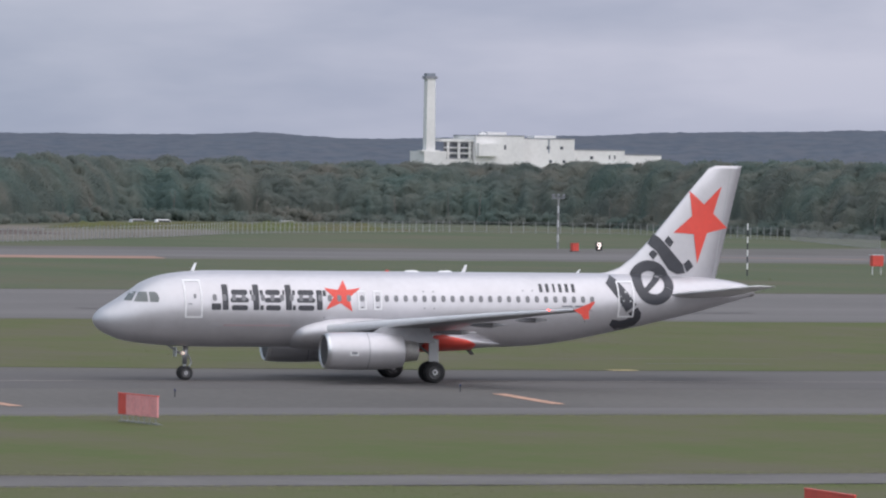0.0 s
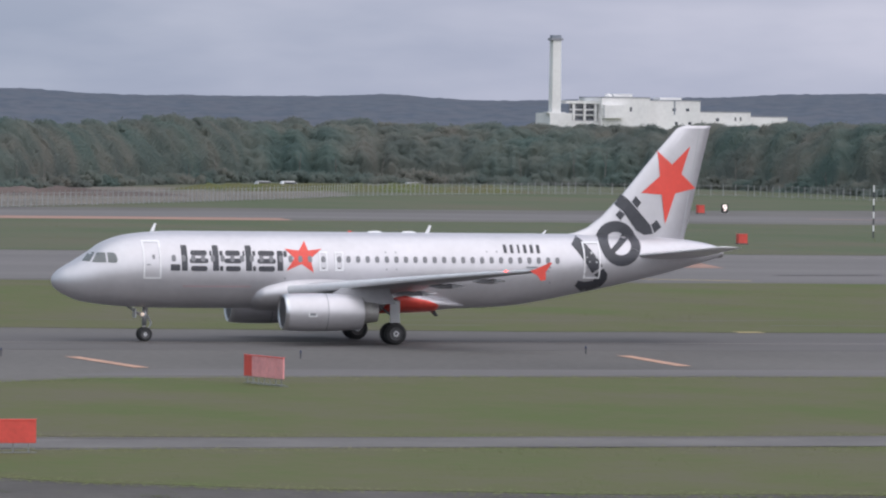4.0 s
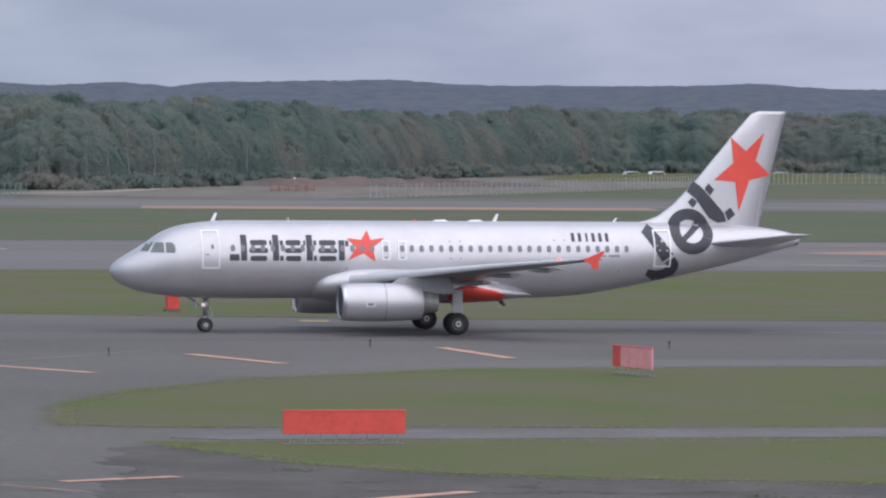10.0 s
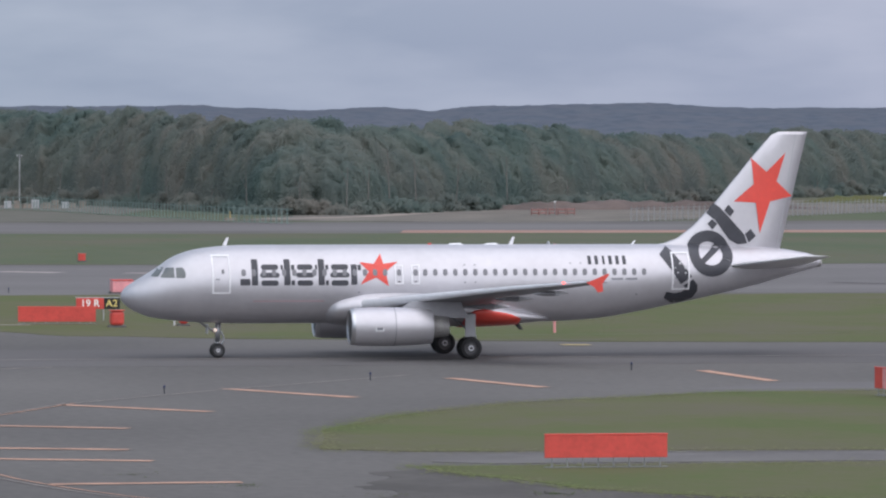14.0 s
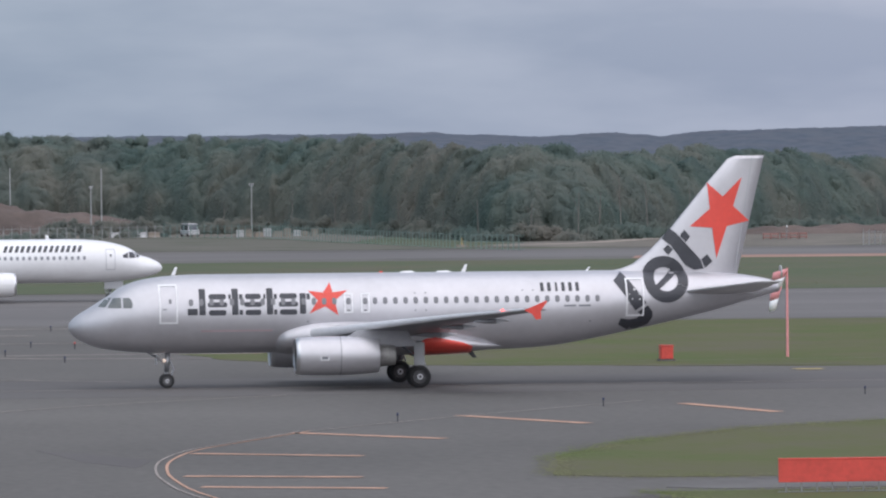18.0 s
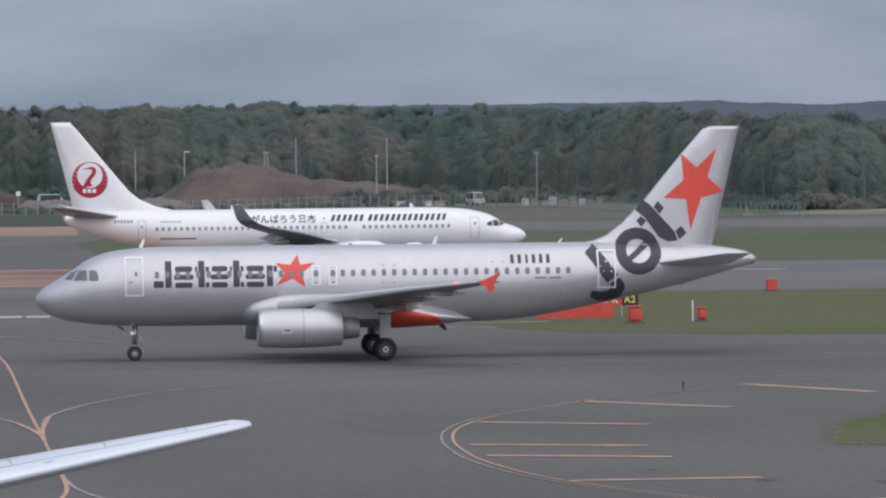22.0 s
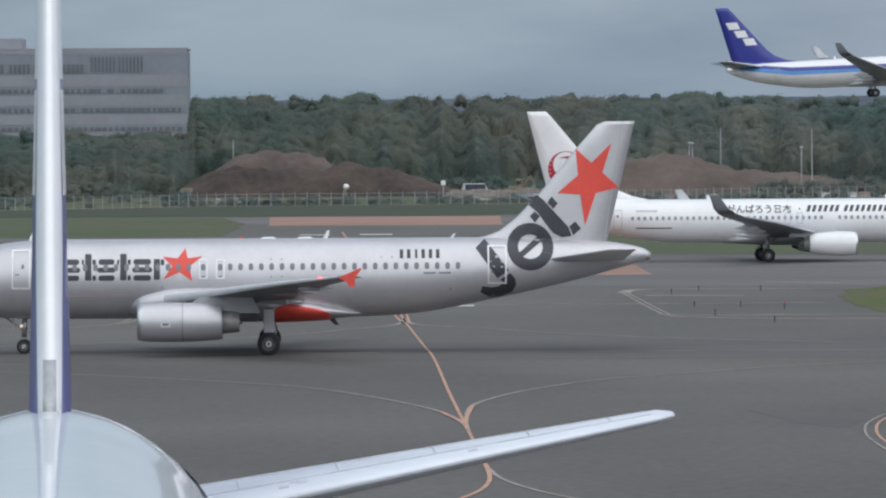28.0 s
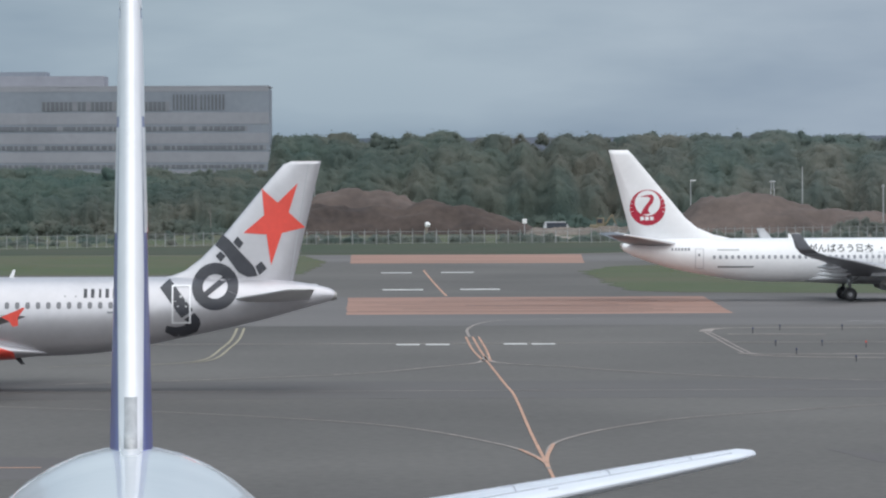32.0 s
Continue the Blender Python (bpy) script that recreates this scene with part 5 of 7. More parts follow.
def wide_jet():
    """The parked white and blue wide-body, seen along its back from the nose."""
    jet = thing("airliner", "white and blue wide-body airliner parked nose-in at the terminal", "airliner", at=(-1.75, 36.5, 0), rz=92.36)
    top = 8.12
    hull = Hull(smooth_stations(nose_easing([(0, 4.4, 4.38, 0.02), (1.2, 5.6, 3.3, 1.2), (3, 6.9, 2.9, 1.9), (5, 7.75, 2.76, 2.35), (8, top, 2.72, 2.51)]) +
                                [(37, top, 2.72, 2.515), (42, top - 0.02, 3.4, 2.35), (47, top - 0.25, 4.6, 1.75), (51, top - 0.7, 5.8, 1.0), (53.2, top - 1.1, 6.5, 0.35)], 4))
    part("fuselage", hull.skin(1.0), M_SKYTINT_WHITE, jet, smooth=True)
    le = [(40.5, 8.0), (41.3, 8.35), (43.2, 10.2), (49.0, 15.7), (49.4, 15.85)]
    secs = [(40.5, 0, 7.5, 9.2, 0.62)] + [(x, 0, z, np.interp(z, [8, 15.85], [49.6, 52.6]) - x, 0.58 * (1 - 0.62 * (z - 8) / 8)) for x, z in le]
    fin = part("fin", foil(secs, 1.0, True), M_BLUE, jet, "deep blue fin", smooth=True)
    part("fin_leading_edge", fin_cap(secs[1:], (0.05, 0.055, 0.10, 0.30, 0.30), 0.014), M_WHITE, fin, "bright white leading edge", True)
    part("dorsal_panel", fin_cap([(40.42, 0, 8.06, 9.3, 0.60), secs[2], (41.75, 0, 8.78, 8.2, 0.56)], 0.012, 0.024), M_GALV, fin, "grey panel at the foot of the fin", True)
    part("dorsal_fairing", foil([(36.5, 0, 7.9, 6, 0.24), (39.8, 0, 8.15, 3, 0.26)], 1.0, True), M_WHITE, jet, smooth=True)
    le_z = [(z, x, c) for x, y, z, c, t in secs[1:]]
    half = fin_surface(le, [(49.6, 8.0), (52.6, 15.85)], 15.85, 8.0, 0.58, 0.608)
    for s in (-1, 1):
        for z0, z1 in ((10.9, 12.35), (12.5, 13.9), (14.05, 15.4)):
            def edge_at(z, f):
                x, c = np.interp(z, [q[0] for q in le_z], [q[1] for q in le_z]), np.interp(z, [q[0] for q in le_z], [q[2] for q in le_z])
                return x + f * c
            decal("fin_block", [(edge_at(z0, 0.13), z0), (edge_at(z0, 0.62), z0), (edge_at(z1, 0.62), z1), (edge_at(z1, 0.13), z1)], half, s, M_WHITE, fin, "white block of the airline's name", 0.012, cell=0.35)
    for s in (-1, 1):
        stab = part("tailplane", foil([(44.2, s * 1.0, 6.34, 6.2, 0.62), (51.0, s * 9.0, 7.47, 1.95, 0.20), (51.35, s * 9.22, 7.50, 1.35, 0.08)], 0.9), M_TAILSKIN, jet, "white tailplane with scuffed upper skin", True)
        tail = [(44.2, s * 1.0, 6.34, 6.2, 0.62), (51.0, s * 9.0, 7.47, 1.95, 0.20)]

        def on_top(f, k, lift):
            (x0, y0, z0, c0, t0), (x1, y1, z1, c1, t1) = tail
            x, y, z, c, t = [p + (q - p) * k for p, q in ((x0, x1), (y0, y1), (z0, z1), (c0, c1), (t0, t1))]
            return x + c * f, y, z + 0.5 * t * float(np.interp(f, [p[0] for p in FOIL], [p[1] for p in FOIL])) + lift

        def seam(name, f0, k0, f1, k1, wide, label=""):
            """A strip of joint compound between two places on the upper skin."""
            rings = []
            for j in range(9):
                f, k = f0 + (f1 - f0) * j / 8, k0 + (k1 - k0) * j / 8
                along_span = f0 == f1
                a = on_top(f - (wide if along_span else 0), k - (0 if along_span else wide), 0.012)
                b = on_top(f + (wide if along_span else 0), k + (0 if along_span else wide), 0.012)
                rings.append([a, b, (b[0], b[1], b[2] - 0.03), (a[0], a[1], a[2] - 0.03)])
            part(name, loft(rings), M_SEAM, stab, label)

        for f, k, wide in ((0.055, 0.27, 0.005), (0.07, 0.305, 0.006), (0.085, 0.29, 0.004), (0.06, 0.62, 0.004)):
            seam("scuff_mark", f, k, f, k + 0.018, wide, "grey scuff on white paint")
        for f, wide in ((0.12, 0.004), (0.34, 0.003), (0.66, 0.005)):
            seam("panel_seam", f, 0.04, f, 0.98, wide)
        for k in (0.2, 0.38, 0.56, 0.74, 0.9):
            seam("panel_seam", 0.12, k, 0.66, k, 0.0012)
        wing = part("wing", foil([(16.5, s * 1.8, 3.5, 11.5, 1.4), (21.5, s * 7.5, 4.1, 7.4, 0.95), (32.5, s * 23.4, 5.9, 2.4, 0.3)], 0.8), M_LIGHTGREY, jet, smooth=True)
        nacelle(jet, 15.5, s * 7.9, 2.2, 6.0, 1.4, M_WHITE)
        decal("deep_blue_band", [(1.5, 5.2), (8, 5.8), (28, 5.9), (34, 6.5), (40, 7.15), (44, 7.35), (44, 6.8), (40, 6.5), (34, 5.8), (28, 5.2), (8, 5.2)], hull.side, s, M_BLUE, jet, "deep blue stripe", 0.03, cell=0.6)
        decal("sky_blue_band", [(1.5, 4.9), (8, 5.18), (37, 5.18), (44, 6.18), (44, 5.8), (37, 4.7), (8, 4.7)], hull.side, s, M_SKYBLUE, jet, "sky blue stripe", 0.03, cell=0.6)
        for k in range(40):
            x = 7 + 0.8 * k
            decal("window", rect(x - 0.14, x + 0.14, 5.32, 5.70, 0.1, 3), hull.side, s, M_GLASS_DARK, jet, lift=0.05, cell=0.5)
    landing_gear(jet, 6.3, 0, 3.0, 0.46, 0.3, 0.3)
    for s in (-1, 1):
        for dx in (-0.7, 0.7):
            landing_gear(jet, 29 + dx, s * 4.65, 3.6, 0.58, 0.42, 0.57)
    return jet


jet_a, rolls_a = silver_jet()
jet_b, rolls_b = slim_jet("white airliner with crimson tail roundel taxiing beyond the grass", "crane")
jet_c, rolls_c = slim_jet("white and blue airliner with gear down, flying low before landing", "blue")
jet_d = wide_jet()

# ---- the distance ----


def polar(az, r):
    return r * math.sin(radians(az)), r * math.cos(radians(az))


WOOD = np.array([(-9, 930, -8), (-1.19, 955, -15), (-1.15, 985, 45), (0, 985, 49), (2, 990, 47), (3.9, 1000, 50), (5, 995, 42), (6.3, 965, 37), (7.2, 925, 35), (7.6, 897, 31), (8.0, 872, 24), (8.5, 838, 15), (9.0, 832, 15), (9.4, 836, 12), (9.8, 850, 10), (10.7, 888, 11), (11.25, 915, 12), (11.55, 928, 2),
                 (11.8, 940, -8), (12.3, 965, -11), (13, 1020, -9), (13.7, 1060, 1), (14.5, 1110, -3), (16.5, 1130, -5), (18.7, 1115, -4), (19.8, 1060, 4), (21, 1000, 3), (24, 900, 10)])


def lobes_of(rs, x, y, z, h, r, low, n):
    """Clumps of one crown: rows of (centre, radius, height of the clump), from a share of the height upwards."""
    half, mid = 0.5 * (1 - low) * h, 0.5 * (1 + low) * h
    d = rs.normal(size=(n, 3))
    d /= np.linalg.norm(d, axis=1, keepdims=True)
    d[:, 1] = -np.abs(d[:, 1]) * np.where(rs.random_sample(n) < 0.75, 1, -0.6)
    d[0] = (0, 0, 0.92)
    taper = 1 - 0.30 * np.clip(d[:, 2:], 0, 1)
    c = d * (r, r, half) * rs.uniform(0.55, 0.92, (n, 1)) * np.concatenate([taper, taper, np.ones((n, 1))], 1)
    size = r * rs.uniform(0.20, 0.48, n)
    c[0] = (0, 0, half - 0.8 * size[0])
    return np.concatenate([c + (x, y, z + mid), size[:, None], (size * rs.uniform(0.65, 1.2, n))[:, None]], 1)


def leaf_mass(name, label, clumps, leaves, leaf, material, seed):
    """Foliage of many clumps, each a rough core under small leaves that face outwards."""
    rs = np.random.RandomState(seed)
    g = (1 + 5 ** 0.5) / 2
    ico = np.array([(-1, g, 0), (1, g, 0), (-1, -g, 0), (1, -g, 0), (0, -1, g), (0, 1, g), (0, -1, -g), (0, 1, -g), (g, 0, -1), (g, 0, 1), (-g, 0, -1), (-g, 0, 1)]) / 1.902
    tri = np.array([(0, 11, 5), (0, 5, 1), (0, 1, 7), (0, 7, 10), (0, 10, 11), (1, 5, 9), (5, 11, 4), (11, 10, 2), (10, 7, 6), (7, 1, 8), (3, 9, 4), (3, 4, 2), (3, 2, 6), (3, 6, 8), (3, 8, 9), (4, 9, 5), (2, 4, 11), (6, 2, 10), (8, 6, 7), (9, 8, 1)])
    lob = np.concatenate(clumps)
    n = len(lob)
    scale = np.stack([lob[:, 3], lob[:, 3], lob[:, 4]], 1)
    core = lob[:, None, :3] + ico[None] * 0.85 * scale[:, None] * rs.uniform(0.82, 1.12, (n, 12, 1))
    core[:, :, 2] = np.maximum(core[:, :, 2], -0.2)
    d = rs.normal(size=(n, leaves, 3))
    d[:, :, 1] -= 0.35
    d /= np.linalg.norm(d, axis=2, keepdims=True)
    c = lob[:, None, :3] + d * scale[:, None] * rs.normal(1.0, 0.22, (n, leaves, 1))
    c[:, :, 2] = np.maximum(c[:, :, 2], 0.05)
    c, d = c.reshape(-1, 3), d.reshape(-1, 3)
    face = 0.40 * d + np.array((0, -0.40, 0.60)) + rs.normal(0, 0.20, d.shape)
    face /= np.linalg.norm(face, axis=1, keepdims=True)
    u = rs.normal(size=d.shape)
    u -= face * (u * face).sum(1, keepdims=True)
    u /= np.linalg.norm(u, axis=1, keepdims=True)
    w = np.cross(face, u)
    s = leaf * rs.uniform(0.5, 1.3, (len(c), 1))
    V = np.concatenate([np.stack([c - u * s, c + w * s * 0.75, c + u * s, c - w * s * 0.75], 1).reshape(-1, 3), core.reshape(-1, 3)])
    F = np.arange(4 * len(c)).reshape(-1, 4)
    CF = (tri[None] + (4 * len(c) + 12 * np.arange(n))[:, None, None]).reshape(-1, 3)
    me = bpy.data.meshes.new(name)
    me.vertices.add(len(V))
    me.vertices.foreach_set("co", V.ravel())
    me.loops.add(F.size + CF.size)
    me.loops.foreach_set("vertex_index", np.concatenate([F.ravel(), CF.ravel()]).astype(np.int32))
    me.polygons.add(len(F) + len(CF))
    me.polygons.foreach_set("loop_start", np.concatenate([np.arange(len(F)) * 4, F.size + np.arange(len(CF)) * 3]).astype(np.int32))
    me.update(calc_edges=True)
    me.shade_smooth()
    me.materials.append(material)
    return tagged(new(name, me), label, "woodland", kind="stuff")


def wood_material(name, dark, light, warm, species=((0.78, 0.93, 0.94), (1.08, 0.98, 0.98))):
    """Leaves that vary from leaf to leaf, from tree to tree and over wide drifts."""
    m = bpy.data.materials.new(name)
    m.use_nodes = True
    n, l = m.node_tree.nodes, m.node_tree.links
    b = n["Principled BSDF"]
    b.inputs["Roughness"].default_value = 0.8
    b.inputs["Specular IOR Level"].default_value = 0.2
    thin = n.new("ShaderNodeBsdfTranslucent")
    both = n.new("ShaderNodeMixShader")
    both.inputs["Fac"].default_value = 0.5
    l.new(b.outputs["BSDF"], both.inputs[1])
    l.new(thin.outputs["BSDF"], both.inputs[2])
    l.new(both.outputs["Shader"], n["Material Output"].inputs["Surface"])
    geo, tc = n.new("ShaderNodeNewGeometry"), n.new("ShaderNodeTexCoord")
    big = n.new("ShaderNodeTexNoise")
    big.inputs["Scale"].default_value, big.inputs["Detail"].default_value = 0.11, 5
    l.new(tc.outputs["Object"], big.inputs["Vector"])
    mix = n.new("ShaderNodeMath")
    mix.operation = "MULTIPLY_ADD"
    mix.inputs[1].default_value = 0.13
    l.new(geo.outputs["Random Per Island"], mix.inputs[0])
    sc = n.new("ShaderNodeMath")
    sc.operation = "MULTIPLY"
    sc.inputs[1].default_value = 0.92
    l.new(big.outputs["Fac"], sc.inputs[0])
    l.new(sc.outputs[0], mix.inputs[2])
    ramp = n.new("ShaderNodeValToRGB")
    e = ramp.color_ramp.elements
    e[0].position, e[0].color = 0.40, (*dark, 1)
    e[1].position, e[1].color = 0.64, (*warm, 1)
    mid = e.new(0.52)
    mid.color = (*light, 1)
    l.new(mix.outputs[0], ramp.inputs["Fac"])
    drift = n.new("ShaderNodeTexNoise")
    drift.inputs["Scale"].default_value, drift.inputs["Detail"].default_value = 0.045, 3
    l.new(tc.outputs["Object"], drift.inputs["Vector"])
    kinds = n.new("ShaderNodeValToRGB")
    k = kinds.color_ramp.elements
    k[0].position, k[0].color = 0.36, (*species[0], 1)
    k[1].position, k[1].color = 0.64, (*species[1], 1)
    k.new(0.5).color = (1, 1, 1, 1)
    l.new(drift.outputs["Fac"], kinds.inputs["Fac"])
    tone = n.new("ShaderNodeMix")
    tone.data_type, tone.blend_type = "RGBA", "MULTIPLY"
    tone.inputs["Factor"].default_value = 1.0
    l.new(ramp.outputs["Color"], tone.inputs["A"])
    l.new(kinds.outputs["Color"], tone.inputs["B"])
    # uneven haze painted in: leaves darker at one end, paler past the earth mounds
    spot, place, stand = n.new("ShaderNodeSeparateXYZ"), n.new("ShaderNodeMapRange"), n.new("ShaderNodeValToRGB")
    l.new(tc.outputs["Object"], spot.inputs["Vector"])
    l.new(spot.outputs["X"], place.inputs["Value"])
    place.inputs["From Min"].default_value, place.inputs["From Max"].default_value = 0.0, 300.0
    k = stand.color_ramp.elements
    k[0].position, k[0].color = 0.06, (0.88, 0.90, 0.87, 1)
    k[1].position, k[1].color = 0.60, (0.98, 0.96, 0.96, 1)
    k.new(0.22).color = (1.07, 1.03, 1.03, 1)
    k.new(0.38).color = (1.06, 1.02, 1.02, 1)
    l.new(place.outputs["Result"], stand.inputs["Fac"])
    mixed = n.new("ShaderNodeMix")
    mixed.data_type, mixed.blend_type = "RGBA", "MULTIPLY"
    mixed.inputs["Factor"].default_value = 1.0
    l.new(tone.outputs["Result"], mixed.inputs["A"])
    l.new(stand.outputs["Color"], mixed.inputs["B"])
    l.new(mixed.outputs["Result"], b.inputs["Base Color"])
    l.new(mixed.outputs["Result"], thin.inputs["Color"])
    return m


# leaf tones lightened and blued to carry the air's haze
M_WOOD = wood_material("hazed_mixed_woodland_leaves", (0.156, 0.200, 0.184), (0.195, 0.236, 0.211), (0.236, 0.260, 0.228))
# paler and bluer again: the ridge's haze is in its leaf colours
M_RIDGE = wood_material("hazed_ridge_leaves", (0.182, 0.222, 0.284), (0.208, 0.247, 0.306), (0.234, 0.270, 0.324), ((0.94, 0.97, 1.0), (1.03, 1.0, 1.0)))
rng = random.Random(5)
rs = np.random.RandomState(17)


def domes(u, v, cell, seed):
    """Rounded crowns of uneven size packed side by side: 1 on top of each, 0 in the creases; and a number from 0 to 1 for each crown."""
    pick = np.random.RandomState(seed)
    jit, big, own = pick.uniform(0.1, 0.9, (64, 64, 2)), pick.uniform(0.75, 1.3, (64, 64)), pick.random_sample((64, 64))
    gu, gv = np.floor(u / cell).astype(int), np.floor(v / cell).astype(int)
    best, which = np.full(u.shape, 9.0), np.zeros(u.shape)
    for a in (-1, 0, 1):
        for b in (-1, 0, 1):
            i, j = (gu + a) % 64, (gv + b) % 64
            d = np.hypot(u / cell - gu - a - jit[i, j, 0], v / cell - gv - b - jit[i, j, 1]) / big[i, j]
            which = np.where(d < best, own[i, j], which)
            best = np.minimum(best, d)
    return np.clip(1 - (best / 0.85) ** 2, 0.0, 1) ** 0.6, which


# the wood's leafy canopy: crowns side by side, low at the edge and higher row by row behind it
cols = np.concatenate([np.arange(-6.0, 6.5, 0.024), np.arange(6.5, 12.6, 0.013), np.arange(12.6, 23.5, 0.024)])
deep = np.linspace(0, 1, 110)
even, soft_edge = np.arange(-7.0, 24.5, 0.02), np.hanning(33) / np.hanning(33).sum()
r0, top = [np.interp(cols, even[16:-16], np.convolve(np.interp(even, WOOD[:, 0], WOOD[:, k]), soft_edge, mode="valid")) for k in (1, 2)]
sharp = cols < -0.6
r0[sharp], top[sharp] = [np.interp(cols[sharp], WOOD[:, 0], WOOD[:, k]) for k in (1, 2)]
ang = np.radians(cols)[None]
bend = np.array([3.0 * noise.noise((a * 4.0, 1.0, 9.0)) + 1.2 * noise.noise((a * 13.0, 5.0, 4.0)) for a in cols])
out = r0[None] + bend[None] + 34 * deep[:, None] ** 1.25
gx, gy = out * np.sin(ang), out * np.cos(ang)
sway = np.array([noise.noise((a * 6.0, 3.0, 3.0)) for a in cols])[None]
step_back = np.clip(deep[:, None] + 0.16 * sway, 0, 1)
rise = np.interp(step_back, (0, 0.02, 0.12, 0.30, 0.5, 0.72, 1), (0.16, 0.30, 0.48, 0.70, 0.88, 0.99, 1.03))
crown, own = domes(gx, gy, 6.2, 5)
tall = (EYE + (top - 7 * (cols < 5.2))[None] * out / 10543) * rise * (0.88 + 0.15 * own) * (0.76 + 0.24 * crown)
lump = 2.0 * domes(gx + 0.4 * tall, gy + 0.9 * tall, 2.6, 6)[0] + 0.7 * domes(gx + 0.5 * tall, gy - 0.9 * tall, 1.1, 7)[0]
lump -= lump.mean()
out, tall = out - 0.8 * lump, np.maximum(tall + 0.5 * lump, 0.0)
tall[0], tall[-1] = 0.0, tall[-1] * 0.6
P = np.stack([out * np.sin(ang), out * np.cos(ang), tall], 2)
nr, nc = out.shape
idx = np.arange(nr * nc).reshape(nr, nc)
quads = np.stack([idx[:-1, :-1], idx[:-1, 1:], idx[1:, 1:], idx[1:, :-1]], 2).reshape(-1, 4)
P = P.reshape(-1, 3)
n_leaf = 560000
span = np.cross(P[quads[:, 2]] - P[quads[:, 0]], P[quads[:, 3]] - P[quads[:, 1]])
seen = np.abs(span[:, 1]) + 0.25 * np.abs(span[:, 0]) + 0.12 * np.abs(span[:, 2])
q = quads[np.searchsorted(np.cumsum(seen) / seen.sum(), rs.random_sample(n_leaf)).clip(0, len(quads) - 1)]
fa, fb = rs.random_sample((2, n_leaf, 1))
c = (P[q[:, 0]] * (1 - fa) + P[q[:, 1]] * fa) * (1 - fb) + (P[q[:, 3]] * (1 - fa) + P[q[:, 2]] * fa) * fb
nrm = np.cross(P[q[:, 1]] - P[q[:, 0]], P[q[:, 3]] - P[q[:, 0]])
nrm /= np.linalg.norm(nrm, axis=1, keepdims=True)
c = c + nrm * rs.normal(0.10, 0.16, (n_leaf, 1)) + rs.normal(0, 0.08, (n_leaf, 3))
nrm *= np.where(nrm[:, 1:2] > 0, -1, 1)
face = 0.45 * nrm + np.array((0.0, -0.35, 0.50)) + rs.normal(0, 0.15, (n_leaf, 3))
face /= np.linalg.norm(face, axis=1, keepdims=True)
u = rs.normal(size=(n_leaf, 3))
u -= face * (u * face).sum(1, keepdims=True)
u /= np.linalg.norm(u, axis=1, keepdims=True)
v = np.cross(face, u)
sz = rs.uniform(0.08, 0.19, (n_leaf, 1))
L = np.stack([c - u * sz, c + v * sz * 0.75, c + u * sz, c - v * sz * 0.75], 1).reshape(-1, 3)
V = np.concatenate([P, L])
F = np.concatenate([quads, np.arange(4 * n_leaf).reshape(-1, 4) + len(P)])
me = bpy.data.meshes.new("woodland")
me.vertices.add(len(V))
me.vertices.foreach_set("co", V.ravel())
me.loops.add(F.size)
me.loops.foreach_set("vertex_index", F.ravel().astype(np.int32))
me.polygons.add(len(F))
me.polygons.foreach_set("loop_start", (np.arange(len(F)) * 4).astype(np.int32))
me.update(calc_edges=True)
me.shade_smooth()
me.materials.append(M_WOOD)
tagged(new("woodland", me), "dense green mixed woodland along the airfield edge", "woodland", kind="stuff")
# taller crowns standing out of the skyline, and bare trunks at the foot
clumps, trunks = [], []
az = -6.0
while az < 23.4:
    r, px = np.interp(az, WOOD[:, 0], WOOD[:, 1]) + rng.uniform(22, 30), np.interp(az, WOOD[:, 0], WOOD[:, 2])
    h = (EYE + px * r / 10543) * rng.uniform(0.93, 1.0)
    x, y = polar(az, r)
    clumps.append(lobes_of(rs, x, y, 0.62 * h, 0.38 * h, rng.uniform(2.0, 3.6), 0.1, 16))
    az += rng.uniform(0.08, 0.40)
az = -6.0
while az < 23.4:
    bare = max(0, 1 - abs(az - 9.7) / 1.8)
    x, y = polar(az, np.interp(az, WOOD[:, 0], WOOD[:, 1]) - rng.uniform(4.5, 6.0))
    if not -20 < x < 95:
        trunks.append((x, y, rng.uniform(3.5, 7.0) + 3.0 * bare))
    az += rng.uniform(0.2, 0.9) * (1 - 0.6 * bare)
leaf_mass("tree_crowns", "taller crowns standing out of the wood's skyline", clumps, 60, 0.14, M_WOOD, 3)
# bushes along the foot of the wood, and low scrub behind the fence
clumps = []
az = -6.0
while az < 23.5:
    r0 = np.interp(az, WOOD[:, 0], WOOD[:, 1])
    x, y = polar(az, r0 - rng.uniform(3, 9))
    if not ((-27 < x < 31 and y < 975) or (39 < x < 95 and y < 975)):
        clumps.append(lobes_of(rs, x, y, -0.4, rng.uniform(1.0, 2.9), rng.uniform(1.6, 3.0), 0.0, 10))
    az += rng.uniform(0.04, 0.09)
for _ in range(300):
    k = rng.random()
    x = -88 + 172 * k
    y = float(np.interp(x, (-90, -52, -11, 28, 60, 84), (772, 800, 838, 846, 872, 890))) + rng.uniform(3, 22) * (1 if x > -20 else 4)
    if not ((-24 < x < 28 and y > 936) or (42 < x < 92 and y > 940)):
        clumps.append(lobes_of(rs, x, y, -0.3, rng.uniform(0.5, 1.4), rng.uniform(0.8, 1.6), 0.0, 5))
for x0, x1, y in ((70, 98, 928), (34, 43, 962)):
    x = x0
    while x < x1:
        clumps.append(lobes_of(rs, x, y + rng.uniform(-3, 3), -0.4, rng.uniform(1.4, 3.0), rng.uniform(1.4, 2.4), 0.0, 12))
        x += rng.uniform(1.4, 2.6)
